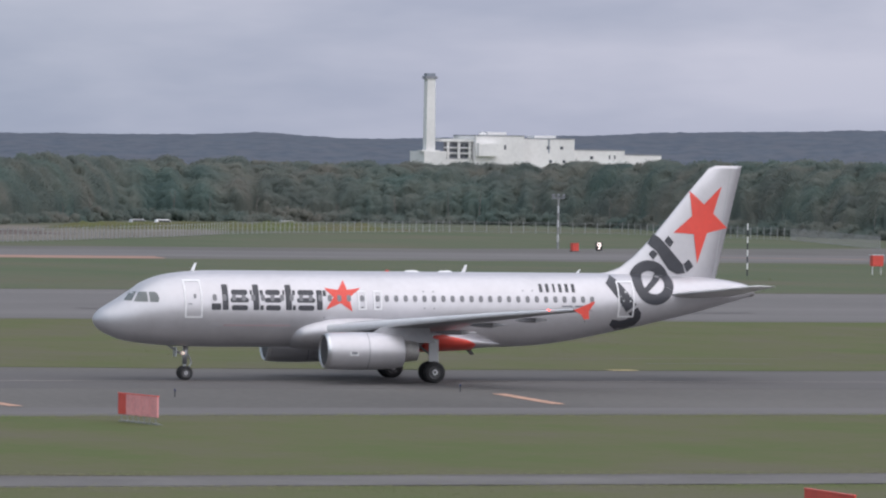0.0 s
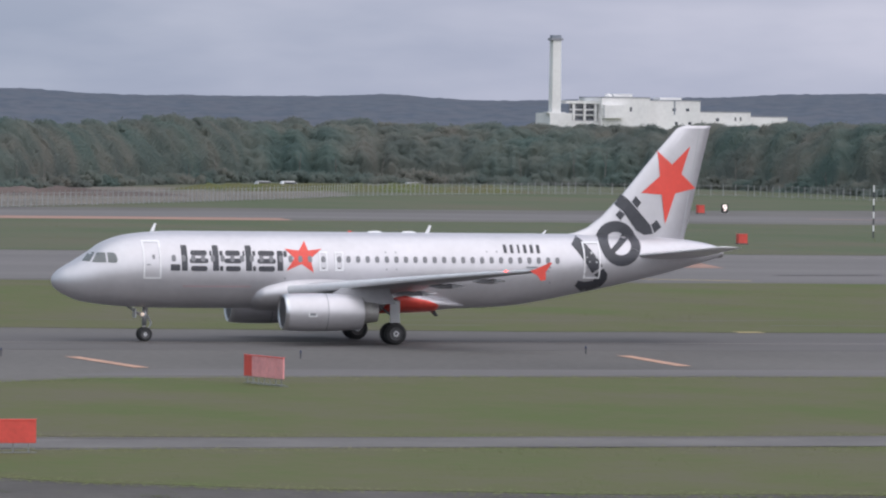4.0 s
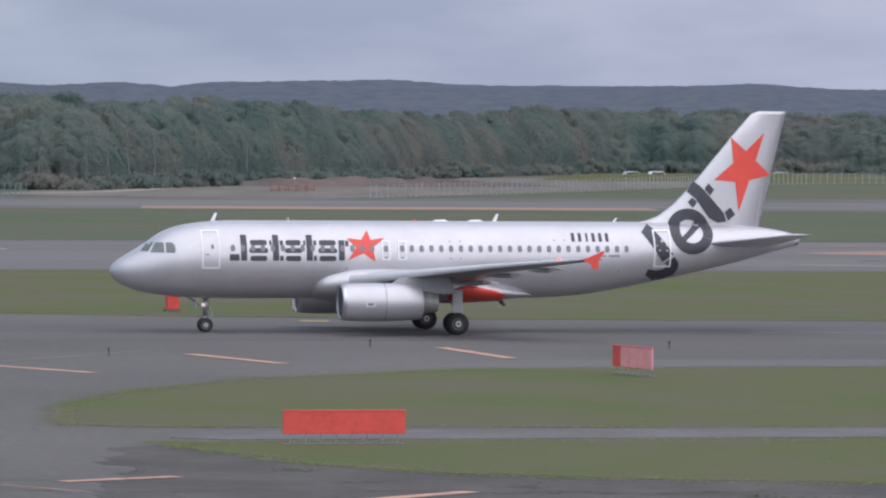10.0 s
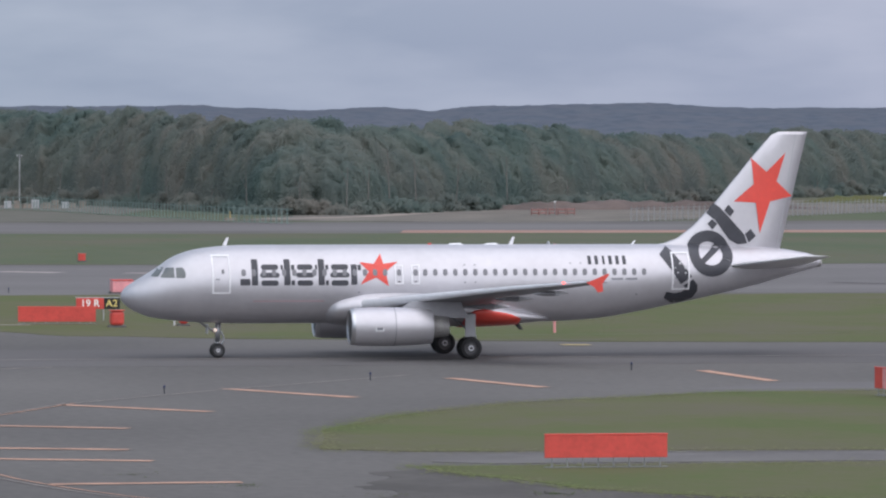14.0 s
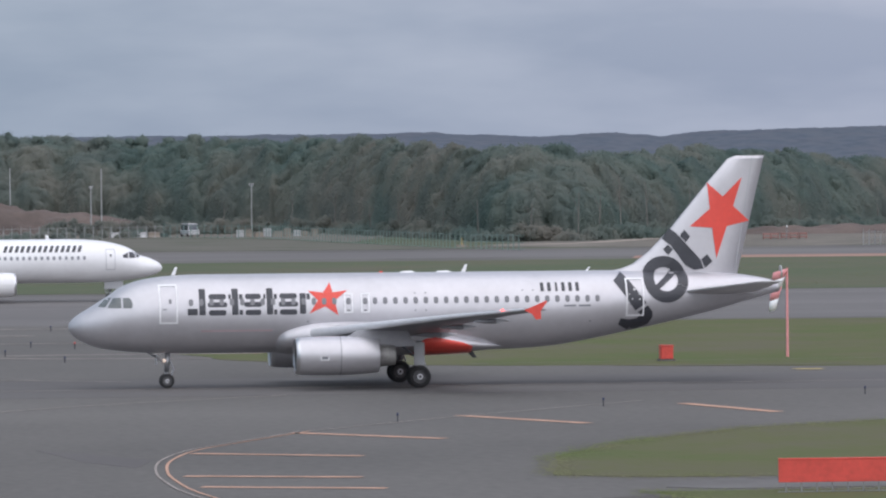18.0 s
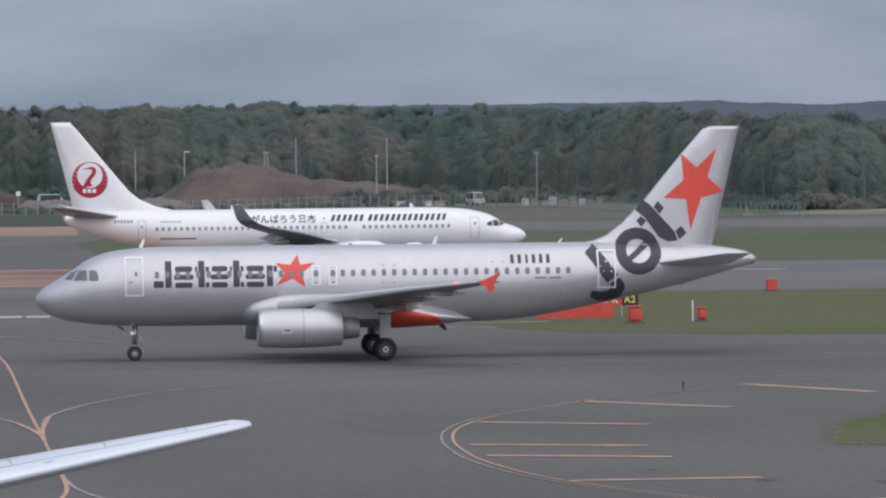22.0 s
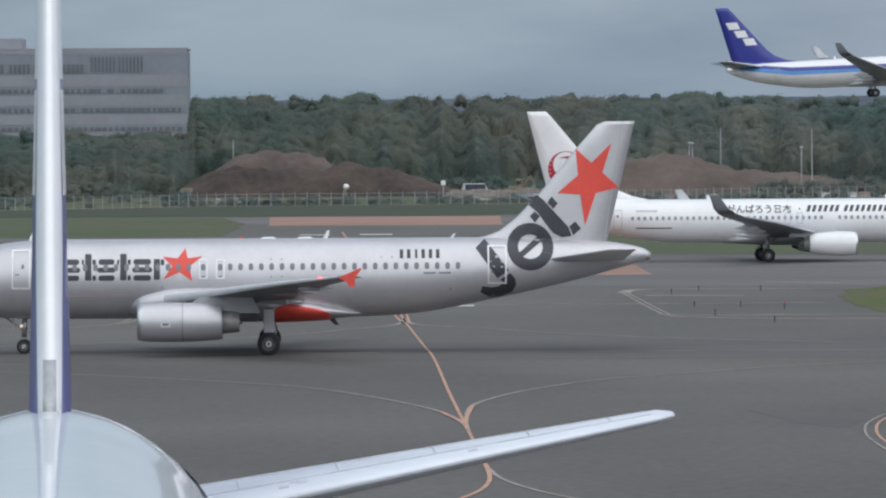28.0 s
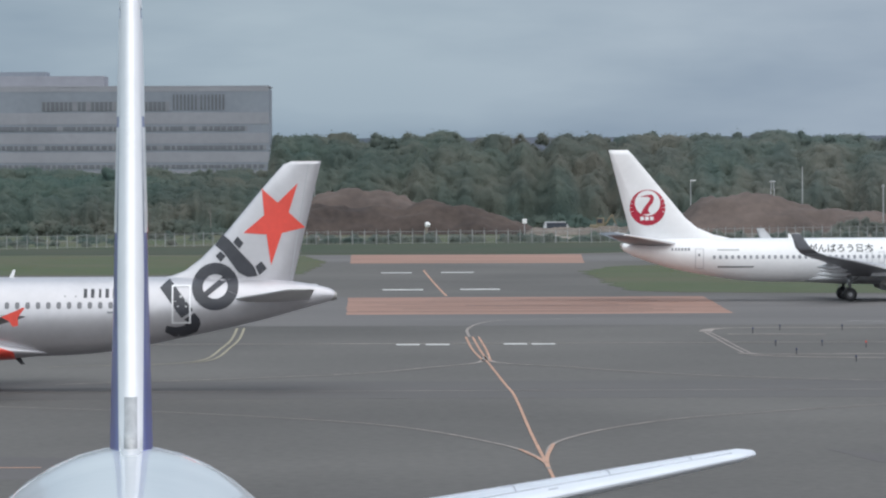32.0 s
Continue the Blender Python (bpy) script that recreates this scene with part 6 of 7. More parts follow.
leaf_mass("undergrowth", "low bushes at the foot of the wood", clumps, 64, 0.17, M_WOOD, 4)
# thin trunks showing between the crowns
bm = bmesh.new()
for x, y, h in trunks:
    lean = rng.uniform(-0.5, 0.5)
    rod((x, y, -0.3), (x + lean, y, h), 0.10, 0.04, 6, bm=bm)
    rod((x + lean * 0.6, y, h * 0.6), (x + lean + rng.choice((-0.9, 0.9)), y + rng.uniform(-0.5, 0.5), h * 0.95), 0.045, 0.02, 5, bm=bm)
tagged(link_mesh("tree_trunks", bm, M_BARK), "thin grey tree trunks among the wood's foliage", "tree trunks", kind="stuff")

# far ridge: a low hill with its own wood, haze in its colours
RIDGE = np.array([(-14, 24), (4, 25), (7.9, 26), (8.98, 23.5), (9.7, 25.5), (10.2, 23), (10.6, 26), (12.1, 28.3), (13, 26), (13.5, 25), (14.8, 25.7), (15.9, 27.4), (16.6, 24.7), (18, 26), (20, 31), (21.4, 33), (30, 34)])


def ridge(name, r, table, depth, material, seed, label):
    rs = random.Random(seed)
    bm = bmesh.new()
    rows = []
    for k, (dr, f) in enumerate([(0.0, 0.0)] + [(0.05 * j, math.sin(0.5 * math.pi * j / 11) ** 0.8) for j in range(1, 12)] + [(0.8, 0.9), (1.0, 0.4)]):
        line = []
        for i in range(1500):
            az = -14 + 44 * i / 1499
            z = np.interp(az, table[:, 0], table[:, 1]) * f
            z += (noise.noise((i * 0.045, k * 0.9, seed)) * 1.1 + noise.noise((i * 0.19, k * 1.7, seed)) * 0.6 + noise.noise((i * 0.6, k * 2.7, seed)) * 0.3 + rs.uniform(-0.12, 0.12)) * (1 if f > 0 else 0)
            x, y = polar(az, r + dr * depth)
            line.append(bm.verts.new((x, y, z)))
        rows.append(line)
    for a, b in zip(rows, rows[1:]):
        for i in range(1499):
            bm.faces.new((a[i], a[i + 1], b[i + 1], b[i]))
    return tagged(link_mesh(name, bm, material, smooth=True), label, "hill", kind="structure")


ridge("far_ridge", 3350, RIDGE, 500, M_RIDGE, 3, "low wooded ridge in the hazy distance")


M_EARTH_DARK = mat("damp_bare_earth", (0.062, 0.048, 0.044), 0.95, var=0.35, scale=0.12, fine=0.9, bump=0.8, tint=(0.095, 0.072, 0.062))


def mound(name, label, cx, cy, profile, depth, material, seed):
    """A heap of earth: profile of (x from the middle, height)."""
    px, pz = zip(*profile)
    bm = bmesh.new()
    nx, ny = 60, 22
    x0, x1 = px[0], px[-1]
    grid = []
    for j in range(ny + 1):
        v = -1 + 2 * j / ny
        row = []
        for i in range(nx + 1):
            x = x0 + (x1 - x0) * i / nx
            k = max(0.0, 1 - abs(v) ** 1.6)
            z = np.interp(x, px, pz) * k
            z += (noise.noise((x * 0.25, v * 4, seed)) * 0.9 + noise.noise((x * 0.9, v * 11, seed)) * 0.4) * min(1, z)
            row.append(bm.verts.new((cx + x, cy + v * depth, z - 0.1)))
        grid.append(row)
    for a, b in zip(grid, grid[1:]):
        for i in range(nx):
            bm.faces.new((a[i], a[i + 1], b[i + 1], b[i]))
    return tagged(link_mesh(name, bm, material, smooth=True), label, "earth mound")


mound("earth_mound", "high hump of reddish bare earth behind a darker heap", -5.5, 960, [(-16, 0), (-11, 3.6), (-7, 6.3), (-3, 7.1), (3, 7.0), (7, 5.8), (11, 3.8), (15, 1.6), (18, 0)], 6, M_EARTH, 2)
mound("earth_mound", "long heap of dark brown turned earth", -0.7, 946, [(-22, 0), (-20, 1.5), (-17, 3.4), (-14, 4.3), (-11, 4.7), (-4, 4.3), (2, 4.7), (8, 5.2), (13, 4.3), (18, 2.8), (22, 1.2), (25, 0)], 7, M_EARTH_DARK, 9)
mound("earth_mound", "large heap of reddish brown bare earth", 59.2, 957, [(-18, 0), (-14, 2.2), (-10, 5.3), (-6.4, 6.2), (0, 6.3), (4, 5.1), (9, 3.9), (16, 3.3), (23, 2.6), (28, 1.1), (31, 0)], 9, M_EARTH, 5)
mound("gravel_bank", "low pale bank of gravel before the site vehicles", 32, 933, [(-12, 0), (-10, 0.9), (-4, 1.2), (2, 1.0), (7, 1.25), (12, 1.0), (16, 0)], 2.2, mat("pale_dug_gravel", (0.19, 0.165, 0.145), 0.95, var=0.25, scale=0.4, fine=2), 13)
mound("grass_bank", "low grassy bank before the perimeter road", 264, 949, [(-34, 0), (-26, 0.9), (-10, 1.15), (8, 1.1), (22, 0.9), (34, 0)], 3, M_GRASS, 11)
mound("earth_bank", "low bank of turned red earth", 186, 872, [(-30, 0), (-22, 0.6), (-12, 1.0), (0, 1.3), (14, 1.0), (26, 0.5), (34, 0)], 5, M_EARTH, 8)
M_ROUGH = mat("rough_brown_ground", (0.150, 0.138, 0.112), 0.95, var=0.3, scale=0.09, fine=0.7, bump=0.5, tint=(0.205, 0.180, 0.150))
tagged(link_mesh("rough_ground", sheet([(112, 770), (150, 750), (172, 772), (229, 862), (250, 902), (262, 960), (235, 985), (185, 965), (150, 870), (125, 806)], 0.008, 0.2, 1.5, 14, 2.0), M_ROUGH),
       "rough brown ground with thin grass below the wood", "ground", kind="structure")
tagged(link_mesh("rough_ground", sheet([(40, 853), (60, 874), (84, 892), (98, 872), (104.5, 826), (112, 862), (124, 905), (114, 934), (92, 944), (60, 944), (42, 938)], 0.006, 0.2, 1.5, 15, 2.0), M_ROUGH),
       "grey-brown gravelly yard behind the fence", "ground", kind="structure")
tagged(link_mesh("rough_grass", sheet([(-110, 750), (18, 749), (30, 760), (36, 790), (34, 846), (28, 843), (-11, 835), (-52, 797), (-110, 760)], 0.008, 0.2, 1.2, 16, 2.0), M_TALLGRASS),
       "dark unmown grass below the perimeter fence", "grass", kind="structure")
tagged(link_mesh("rough_ground", sheet([(30, 758.5), (84, 758.5), (110, 757), (103, 812), (97, 865), (84, 887), (60, 869), (34, 847), (36, 790)], 0.010, 0.2, 1.2, 17, 2.0),
                 turf("thin_weedy_ground", (0.150, 0.141, 0.122), (0.132, 0.130, 0.106), (0.102, 0.112, 0.084), 0.07, 0.7)),
       "grey-brown weedy ground before the fence", "ground", kind="structure")
tagged(link_mesh("gravel_track", stripe([(23.5, 932), (25.5, 905), (29, 876), (37, 871), (52, 876)], 3.0, 0.02), M_SAND), "pale gravel track below the gravel bank", "track", kind="structure")
tagged(link_mesh("gravel_track", stripe([(118, 782), (132.4, 798), (143.6, 822.6), (158.9, 865.6), (178.9, 922.9), (190, 946)], 4.5, 0.02), M_SAND), "pale gravel track climbing to the wood", "track", kind="structure")

# ---- fences ----


def fence(name, label, line, spacing, height, material):
    f = thing(name, label, "fence")
    pts = [Vector((*p, 0)) for p in line]
    first = None
    for a, b in zip(pts, pts[1:]):
        n = max(1, round((b - a).length / spacing))
        for k in range(n):
            p = a.lerp(b, k / n)
            if first is None:
                bm = box(-0.055, 0.055, -0.055, 0.055, -0.1, height, 0.012)
                rod((0, 0, height - 0.02), (0.0, -0.25, height + 0.28), 0.045, 0.035, 6, bm=bm)
                first = part("post", bm, M_POST if material is M_FENCE else material, f)
                first.location = p
            else:
                q = new("post", first.data)
                q.parent, q.location = f, p
        side = (b - a).normalized()
        cross = Vector((-side.y, side.x, 0))
        for z, r in ((height - 0.06, 0.035), (height * 0.52, 0.025), (0.12, 0.03)):
            part("rail", rod(a + Vector((0, 0, z)), b + Vector((0, 0, z)), r, r, 5), material, f)
        bm = bmesh.new()
        m = int((b - a).length / 0.32)
        for k in range(m):
            p = a.lerp(b, (k + 0.5) / m)
            s = side * 0.010
            for q in (0.0,):
                bm.faces.new([bm.verts.new(v) for v in (p - s + Vector((0, 0, 0.1)), p + s + Vector((0, 0, 0.1)), p + s + Vector((0, 0, height - 0.05)), p - s + Vector((0, 0, height - 0.05)))])
        part("mesh_wire", bm, material, f)
    return f


fence("perimeter_fence", "pale galvanised mesh fence on grey posts along the airfield", [(-90, 772), (-52, 800), (-11, 838), (28, 846), (60, 872), (84, 890)], 1.75, 1.75, M_FENCE)
fence("perimeter_fence", "pale green mesh fence on posts beside the wood", [(84, 890), (97, 868), (103, 815), (109, 762), (115, 738)], 1.75, 1.9, M_GREENPOST)
fence("perimeter_fence", "tall pale grey mesh fence before the wood", [(162, 755), (175.4, 774), (200.1, 811.5), (229.3, 859.3), (248, 895), (269.8, 923), (301, 948), (328, 938), (339, 888), (317, 794)], 2.0, 1.75, M_FENCE)

# ---- buildings far off ----


def grey_block():
    b = thing("office_building", "long grey panel building with ribbon windows behind trees", "building", at=(0, 1100, -0.35))
    part("wall", box(-140, -23.1, 0, 30, -0.5, 25.4), M_FACADE, b)
    for z0, z1 in ((8.2, 10.3), (11.8, 13.7), (15.3, 17.2), (18.9, 21.0), (24.9, 25.7)):
        part("facade_band", box(-140.1, -23.05, -0.06, 0.0, z0, z1), M_FACADE_B, b, "paler grey band")
    part("roof", box(-140, -23.0, -0.1, 30.1, 25.7, 25.95), M_FACADE_B, b)
    part("penthouse", box(-140, -53.8, 6, 24, 25.95, 27.9), M_FACADE_B, b)
    part("roof_unit", box(-92, -64.6, 8, 20, 27.9, 28.7), M_FACADE, b)
    mesh = {}
    rr = random.Random(4)
    for z0, z1, left, right in ((10.7, 11.4, -120, -23.6), (14.1, 14.9, -120, -23.6), (17.65, 18.45, -120, -27.0), (21.35, 23.0, -65, -41.4)):
        part("window_recess", box(left, right, -0.02, 0.02, z0 - 0.05, z1 + 0.05), M_WINGGREY, b, "grey frame of a ribbon window")
        x = left + 0.4
        while x < right - 0.5:
            w = rr.choice((0.30, 0.44, 0.58) if z0 < 20 else (0.26, 0.30, 0.34))
            if rr.random() < 0.90:
                key = (z0, w)
                if key not in mesh:
                    mesh[key] = part("window", box(-w, w, -0.02, 0.12, z0, z1), M_OFFICE_PANE, b)
                    mesh[key].location = (x, -0.12, 0)
                else:
                    q = new("window", mesh[key].data)
                    q.parent, q.location = b, (x, -0.12, 0)
            x += 1.16 if z0 < 20 else 0.82
    for x0 in (-40.8, -35.7):
        for k in range(7):
            part("louvre", box(x0 + 0.68 * k, x0 + 0.68 * k + 0.36, -0.16, 0.0, 21.5, 24.35), M_OFFICE_PANE, b, "tall dark louvre")
    return b


def plant():
    b = thing("incineration_plant", "white plant building with tall square chimney above the trees", "building", at=(0, 2000, 0))
    ch = part("chimney", loft([[(x, y, z) for x, y in ((625.2 + i, -2), (628.8 - i, -2), (628.8 - i, 2), (625.2 + i, 2))] for z, i in ((0, 0), (15, 0.15), (40.6, 0.35))]), M_WALL, b)
    part("chimney_cap", box(624.9, 629.1, -2.3, 2.3, 40.6, 41.5), M_FACADE_B, ch)
    part("flue", box(625.4, 628.6, -1.6, 1.6, 41.5, 42.5), M_FACADE, ch, "dark flue top")
    part("gallery", box(623.6, 630.2, -2.6, 2.6, 15.0, 15.5), M_WALL, ch)
    part("base_block", box(624.4, 632.5, -3, 14, 0, 15.2), M_WALL, b)
    for x0, x1, y0, z1 in ((632.5, 643.0, 0, 12.6), (643.0, 661, -4, 20.8), (661.0, 681.4, 1, 20.0), (681.4, 701, 3, 16.2), (701, 715.6, 5, 14.7)):
        part("wall", box(x0, x1, y0, 22, 0, z1, 0.05), M_WALL, b)
        part("parapet", box(x0 - 0.15, x1 + 0.15, y0 - 0.15, 22.15, z1, z1 + 0.35), M_FACADE_B, b)
    part("bridge_roof", box(631, 644, -1, 16, 18.6, 19.6), M_WALL, b)
    for x in (633.5, 637.5, 641.5):
        part("column", box(x, x + 0.8, -0.8, 0, 12.6, 18.6), M_WALL, b)
    part("recess_wall", box(632.6, 643.0, 0.9, 1.3, 12.6, 18.6), M_FACADE_B, b, "shaded grey back wall")
    for z in (13.1, 15.0, 16.9):
        for k in range(4):
            part("window", box(633.2 + 2.4 * k, 635.2 + 2.4 * k, 0.72, 0.88, z, z + 0.8), M_OFFICE_PANE, b)
    part("balcony", box(632.8, 642.8, -0.4, 0.7, 14.4, 14.8), M_WALL, b)
    part("balcony", box(632.8, 642.8, -0.4, 0.7, 16.3, 16.7), M_WALL, b)
    part("annex", box(643.4, 650.5, -6.5, -4, 13.6, 18.2), M_WALL, b)
    part("penthouse", box(650, 657, 4, 14, 20.8, 22.2), M_WALL, b)
    part("dome", lathe([(0, 0.1), (0.4, 1.2), (1.6, 2.0), (2.8, 1.2), (3.2, 0.1)], 16, (646.5, 4, 20.4)), M_WALL, b)
    part("roof_unit", box(668, 676, 6, 14, 20.3, 21.2), M_WALL, b)
    for x, z, w, hh, y in ((653.5, 16.0, 0.7, 1.6, -4), (671, 16.4, 1.2, 1.0, 1), (676, 16.4, 1.2, 1.0, 1), (672, 11.6, 1.0, 1.0, 1), (677, 11.6, 1.0, 1.0, 1), (688, 13.0, 1.1, 1.1, 3), (695, 13.2, 0.5, 1.4, 3), (697, 13.2, 0.5, 1.4, 3)):
        part("window", box(x, x + w, y - 0.06, y + 0.05, z, z + hh), M_PANE, b)
    part("wall_seam", box(671.5, 672.0, 0.9, 1.0, 15, 20), M_FACADE, b)


grey_block()
plant()

# ---- signs, lamps and small airfield things ----


def text_mesh(body, size, material, parent, name, at, label=""):
    """Built-in lettering, standing upright and facing the terminal."""
    cu = bpy.data.curves.new(name, "FONT")
    cu.body, cu.size, cu.align_x, cu.align_y, cu.extrude, cu.offset = body, size, "CENTER", "CENTER", 0.008, 0.008
    tmp = bpy.data.objects.new(name, cu)
    scene.collection.objects.link(tmp)
    me = bpy.data.meshes.new_from_object(tmp.evaluated_get(bpy.context.evaluated_depsgraph_get()))
    bpy.data.objects.remove(tmp)
    me.materials.clear()
    me.materials.append(material)
    ob = new(name, me)
    ob.parent = parent
    ob.matrix_basis = pose(*at, 90, 0, 0)
    if label:
        ob["label"] = label
    return ob


def board(name, label, at, rz, width, z0, z1, paint, legs, panels=1, back=True):
    """A long low board on frangible legs with a foot rail."""
    b = thing(name, label, "marker board", at=at, rz=rz)
    w = width / panels
    for k in range(panels):
        part("panel", box(k * w + 0.012, (k + 1) * w - 0.012, -0.04, 0.04, z0, z1, 0.015), M_REDBOARD if paint is M_FADED and k == 0 else paint, b)
    part("top_rail", box(0, width, -0.055, 0.055, z1 + 0.002, z1 + 0.045, 0.01), M_ORANGERED, b)
    for k in range(legs):
        x = width * (k + 0.5) / legs
        leg = rod((x, 0.02, -0.02), (x, 0.02, z0 + 0.1), 0.022, 0.022, 8)
        rod((x, 0.02, 0.12), (x + 0.12, 0.35, -0.02), 0.018, 0.018, 6, bm=leg)
        part("leg", leg, M_FENCE, b)
    part("foot_rail", box(0, width, -0.02, 0.02, 0.02, 0.05), M_FENCE, b)
    return b


board("marker_board", "long orange-red marker board on short legs in grass", (40.85, 204.8, 0.02), -1, 4.41, 0.36, 1.16, M_REDBOARD, 8)
board("marker_board", "faded pink-red striped board on short legs in grass", (66.67, 258.6, 0.02), -79.3, 4.1, 0.34, 1.26, M_FADED, 7, 5)
board("marker_board", "orange-red marker board on short legs in grass", (70.3, 182.5, 0.02), -88.6, 4.2, 0.36, 1.26, M_REDBOARD, 6)
board("marker_board", "long orange-red marker board standing in the infield", (39.4, 361.5, 0.02), -6, 4.75, 0.14, 1.02, M_REDBOARD, 7)

# lit runway guidance sign
sign = thing("guidance_sign", "lit taxiway sign, white 19R on red beside yellow A2 on black", "sign", at=(43.65, 367.2, 0.02))
part("red_face", box(0, 1.72, -0.10, 0.10, 0.72, 1.40, 0.02), M_REDBOARD, sign)
part("black_face", box(1.74, 2.72, -0.10, 0.10, 0.72, 1.40, 0.02), M_BLACK, sign)
part("rim", box(-0.04, 2.76, -0.06, 0.06, 1.402, 1.45), M_GALV, sign)
for x in (0.2, 0.9, 1.7, 2.5):
    part("leg", rod((x, 0, -0.02), (x, 0, 0.72), 0.035, 0.035, 8), M_GALV, sign)
for ch, x in (("1", 0.42), ("9", 0.74), ("R", 1.26)):
    text_mesh(ch, 0.62, M_SIGNWHITE, sign, "letter", (x, -0.115, 1.06), "white sign letter")
for ch, x in (("A", 2.04), ("2", 2.42)):
    text_mesh(ch, 0.60, M_SIGNYELLOW, sign, "letter", (x, -0.115, 1.06), "yellow sign letter")

nine = thing("distance_sign", "black runway distance sign with a lit white 9", "sign", at=(259.7, 752, 0))
part("face", box(-0.46, 0.46, -0.1, 0.1, 0.15, 1.25, 0.03), M_BLACK, nine)
for x in (-0.4, 0.4):
    part("leg", rod((x, 0, -0.02), (x, 0, 0.2), 0.04, 0.04, 8), M_GALV, nine)
text_mesh("9", 1.25, M_SIGNLIT, nine, "lettering", (0, -0.115, 0.72), "white numeral 9")


def red_box(label, at, w, h, faded=False, round_top=False):
    b = thing("equipment_box", label, "equipment box", at=at)
    part("case", box(-w / 2, w / 2, -w / 2, w / 2, 0.12, h, 0.04 if not round_top else 0.18), M_FADED if faded else M_REDBOARD, b)
    part("lid", box(-w / 2 - 0.03, w / 2 + 0.03, -w / 2 - 0.03, w / 2 + 0.03, h + 0.002, h + 0.06, 0.02), M_REDBOARD, b)
    part("plinth", box(-w / 2 - 0.1, w / 2 + 0.1, -w / 2 - 0.1, w / 2 + 0.1, -0.05, 0.115), M_CONC, b)
    return b


red_box("red equipment box on a concrete plinth in grass", (60.8, 337.5, 0.02), 0.72, 0.86)
red_box("rounded red equipment box beside the guidance sign", (44.6, 354.6, 0.02), 0.82, 0.98, round_top=True)
red_box("small red drum beside a marker pole", (48.9, 356.6, 0.02), 0.55, 0.80, round_top=True)
red_box("faded red equipment cabinet at the shoulder", (54.2, 428, 0.006), 1.55, 0.95, True)
red_box("small red equipment box far off in grass", (255.6, 750, 0), 0.9, 1.1)
red_box("red equipment box on the infield", (63.5, 530, 0.02), 0.62, 0.7)
red_box("red equipment box on the infield", (194.9, 559, 0.02), 0.9, 1.0)
hut = thing("equipment_box", "red cabinet raised on white posts in grass", "equipment box", at=(241.8, 607, 0.02))
part("case", box(-0.65, 0.65, -0.4, 0.4, 0.95, 2.15, 0.04), M_REDBOARD, hut)
part("lid", box(-0.7, 0.7, -0.45, 0.45, 2.152, 2.22), M_WHITE, hut)
for x in (-0.5, 0.5):
    part("post", rod((x, 0, -0.02), (x, 0, 0.97), 0.06, 0.06, 8), M_WHITE, hut)


def banded_pole(name, label, at, height, r, bands, first=M_WHITE, second=M_REDBOARD):
    p = thing(name, label, "pole", at=at)
    for k in range(bands):
        z0, z1 = height * k / bands, height * (k + 1) / bands
        part("band", rod((0, 0, z0 - (0.05 if k == 0 else 0)), (0, 0, z1), r, r, 10), first if k % 2 else second, p)
    return p


pole = banded_pole("marker_pole", "thin black and white banded pole in grass", (222.6, 596, 0.02), 5.6, 0.075, 8, M_WHITE, M_DARK)
pole = banded_pole("marker_pole", "short white marker pole in grass", (48.5, 357.7, 0.02), 1.25, 0.05, 1, M_WHITE, M_WHITE)
mast = banded_pole("light_mast", "approach light mast with cross arm, weathered pale grey", (261, 773, 0), 6.9, 0.16, 7, M_LIGHTGREY, M_FENCE)
part("cross_arm", box(-0.9, 0.9, -0.08, 0.08, 6.9, 7.08), M_WINGGREY, mast)
for x in (-0.75, 0.0, 0.75):
    part("lamp", lathe([(0, 0.06), (0.1, 0.16), (0.35, 0.18), (0.4, 0.02)], 10, (x - 0.2, 0, 7.35)), M_WINGGREY, mast)
    part("bracket", rod((x, 0, 7.05), (x, 0, 7.3), 0.05, 0.05, 6), M_WINGGREY, mast)

# windsock
sock = thing("windsock", "limp orange and white windsock on a faded red pole", "windsock", at=(68.8, 341.9, 0.02))
part("pole", rod((0, 0, -0.02), (0, 0, 5.2), 0.08, 0.06, 12), M_FADED, sock, "faded red painted pole")
part("hoop", lathe([(-0.03, 0.40), (0.03, 0.42), (0.05, 0.40)], 18, (-0.4, 0, 4.95)), M_GALV, sock)
for k, m in enumerate((M_FADED, M_WHITE, M_FADED, M_WHITE)):
    rings = []
    for j in range(3):
        s = (k + j / 2) / 4
        cx, cz, r = -0.35 - 0.62 * s + 0.1 * s * s, 5.05 - 2.35 * s ** 1.15, 0.44 - 0.24 * s
        rings.append([(cx + r * math.cos(a) * (1 + 0.12 * math.sin(3 * a)), r * math.sin(a) * 0.8, cz + 0.30 * r * math.cos(a)) for a in [2 * math.pi * i / 18 for i in range(18)]])
    part("sock_band", loft(rings), m, sock, "faded orange cloth" if m is not M_WHITE else "white cloth", True)
red_box("small red equipment box at the far edge of the infield", (62.5, 419, 0.02), 0.74, 0.8)

# taxiway edge lamps: a stem, a collar and a coloured dome


def edge_lamp(label, height, dome, group):
    b = thing("edge_lamp", label, "airfield lamp", group)
    part("stem", rod((0, 0, -0.02), (0, 0, height * 0.62), 0.036, 0.032, 8), M_DARK, b)
    part("collar", rod((0, 0, height * 0.60), (0, 0, height * 0.72), 0.06, 0.05, 10), M_DARK, b)
    part("dome", loft([[(r * math.cos(2 * math.pi * i / 10), r * math.sin(2 * math.pi * i / 10), height * z) for i in range(10)] for r, z in ((0.045, 0.72), (0.045, 0.86), (0.034, 0.97), (0.012, 1.0))]), dome, b)
    return b


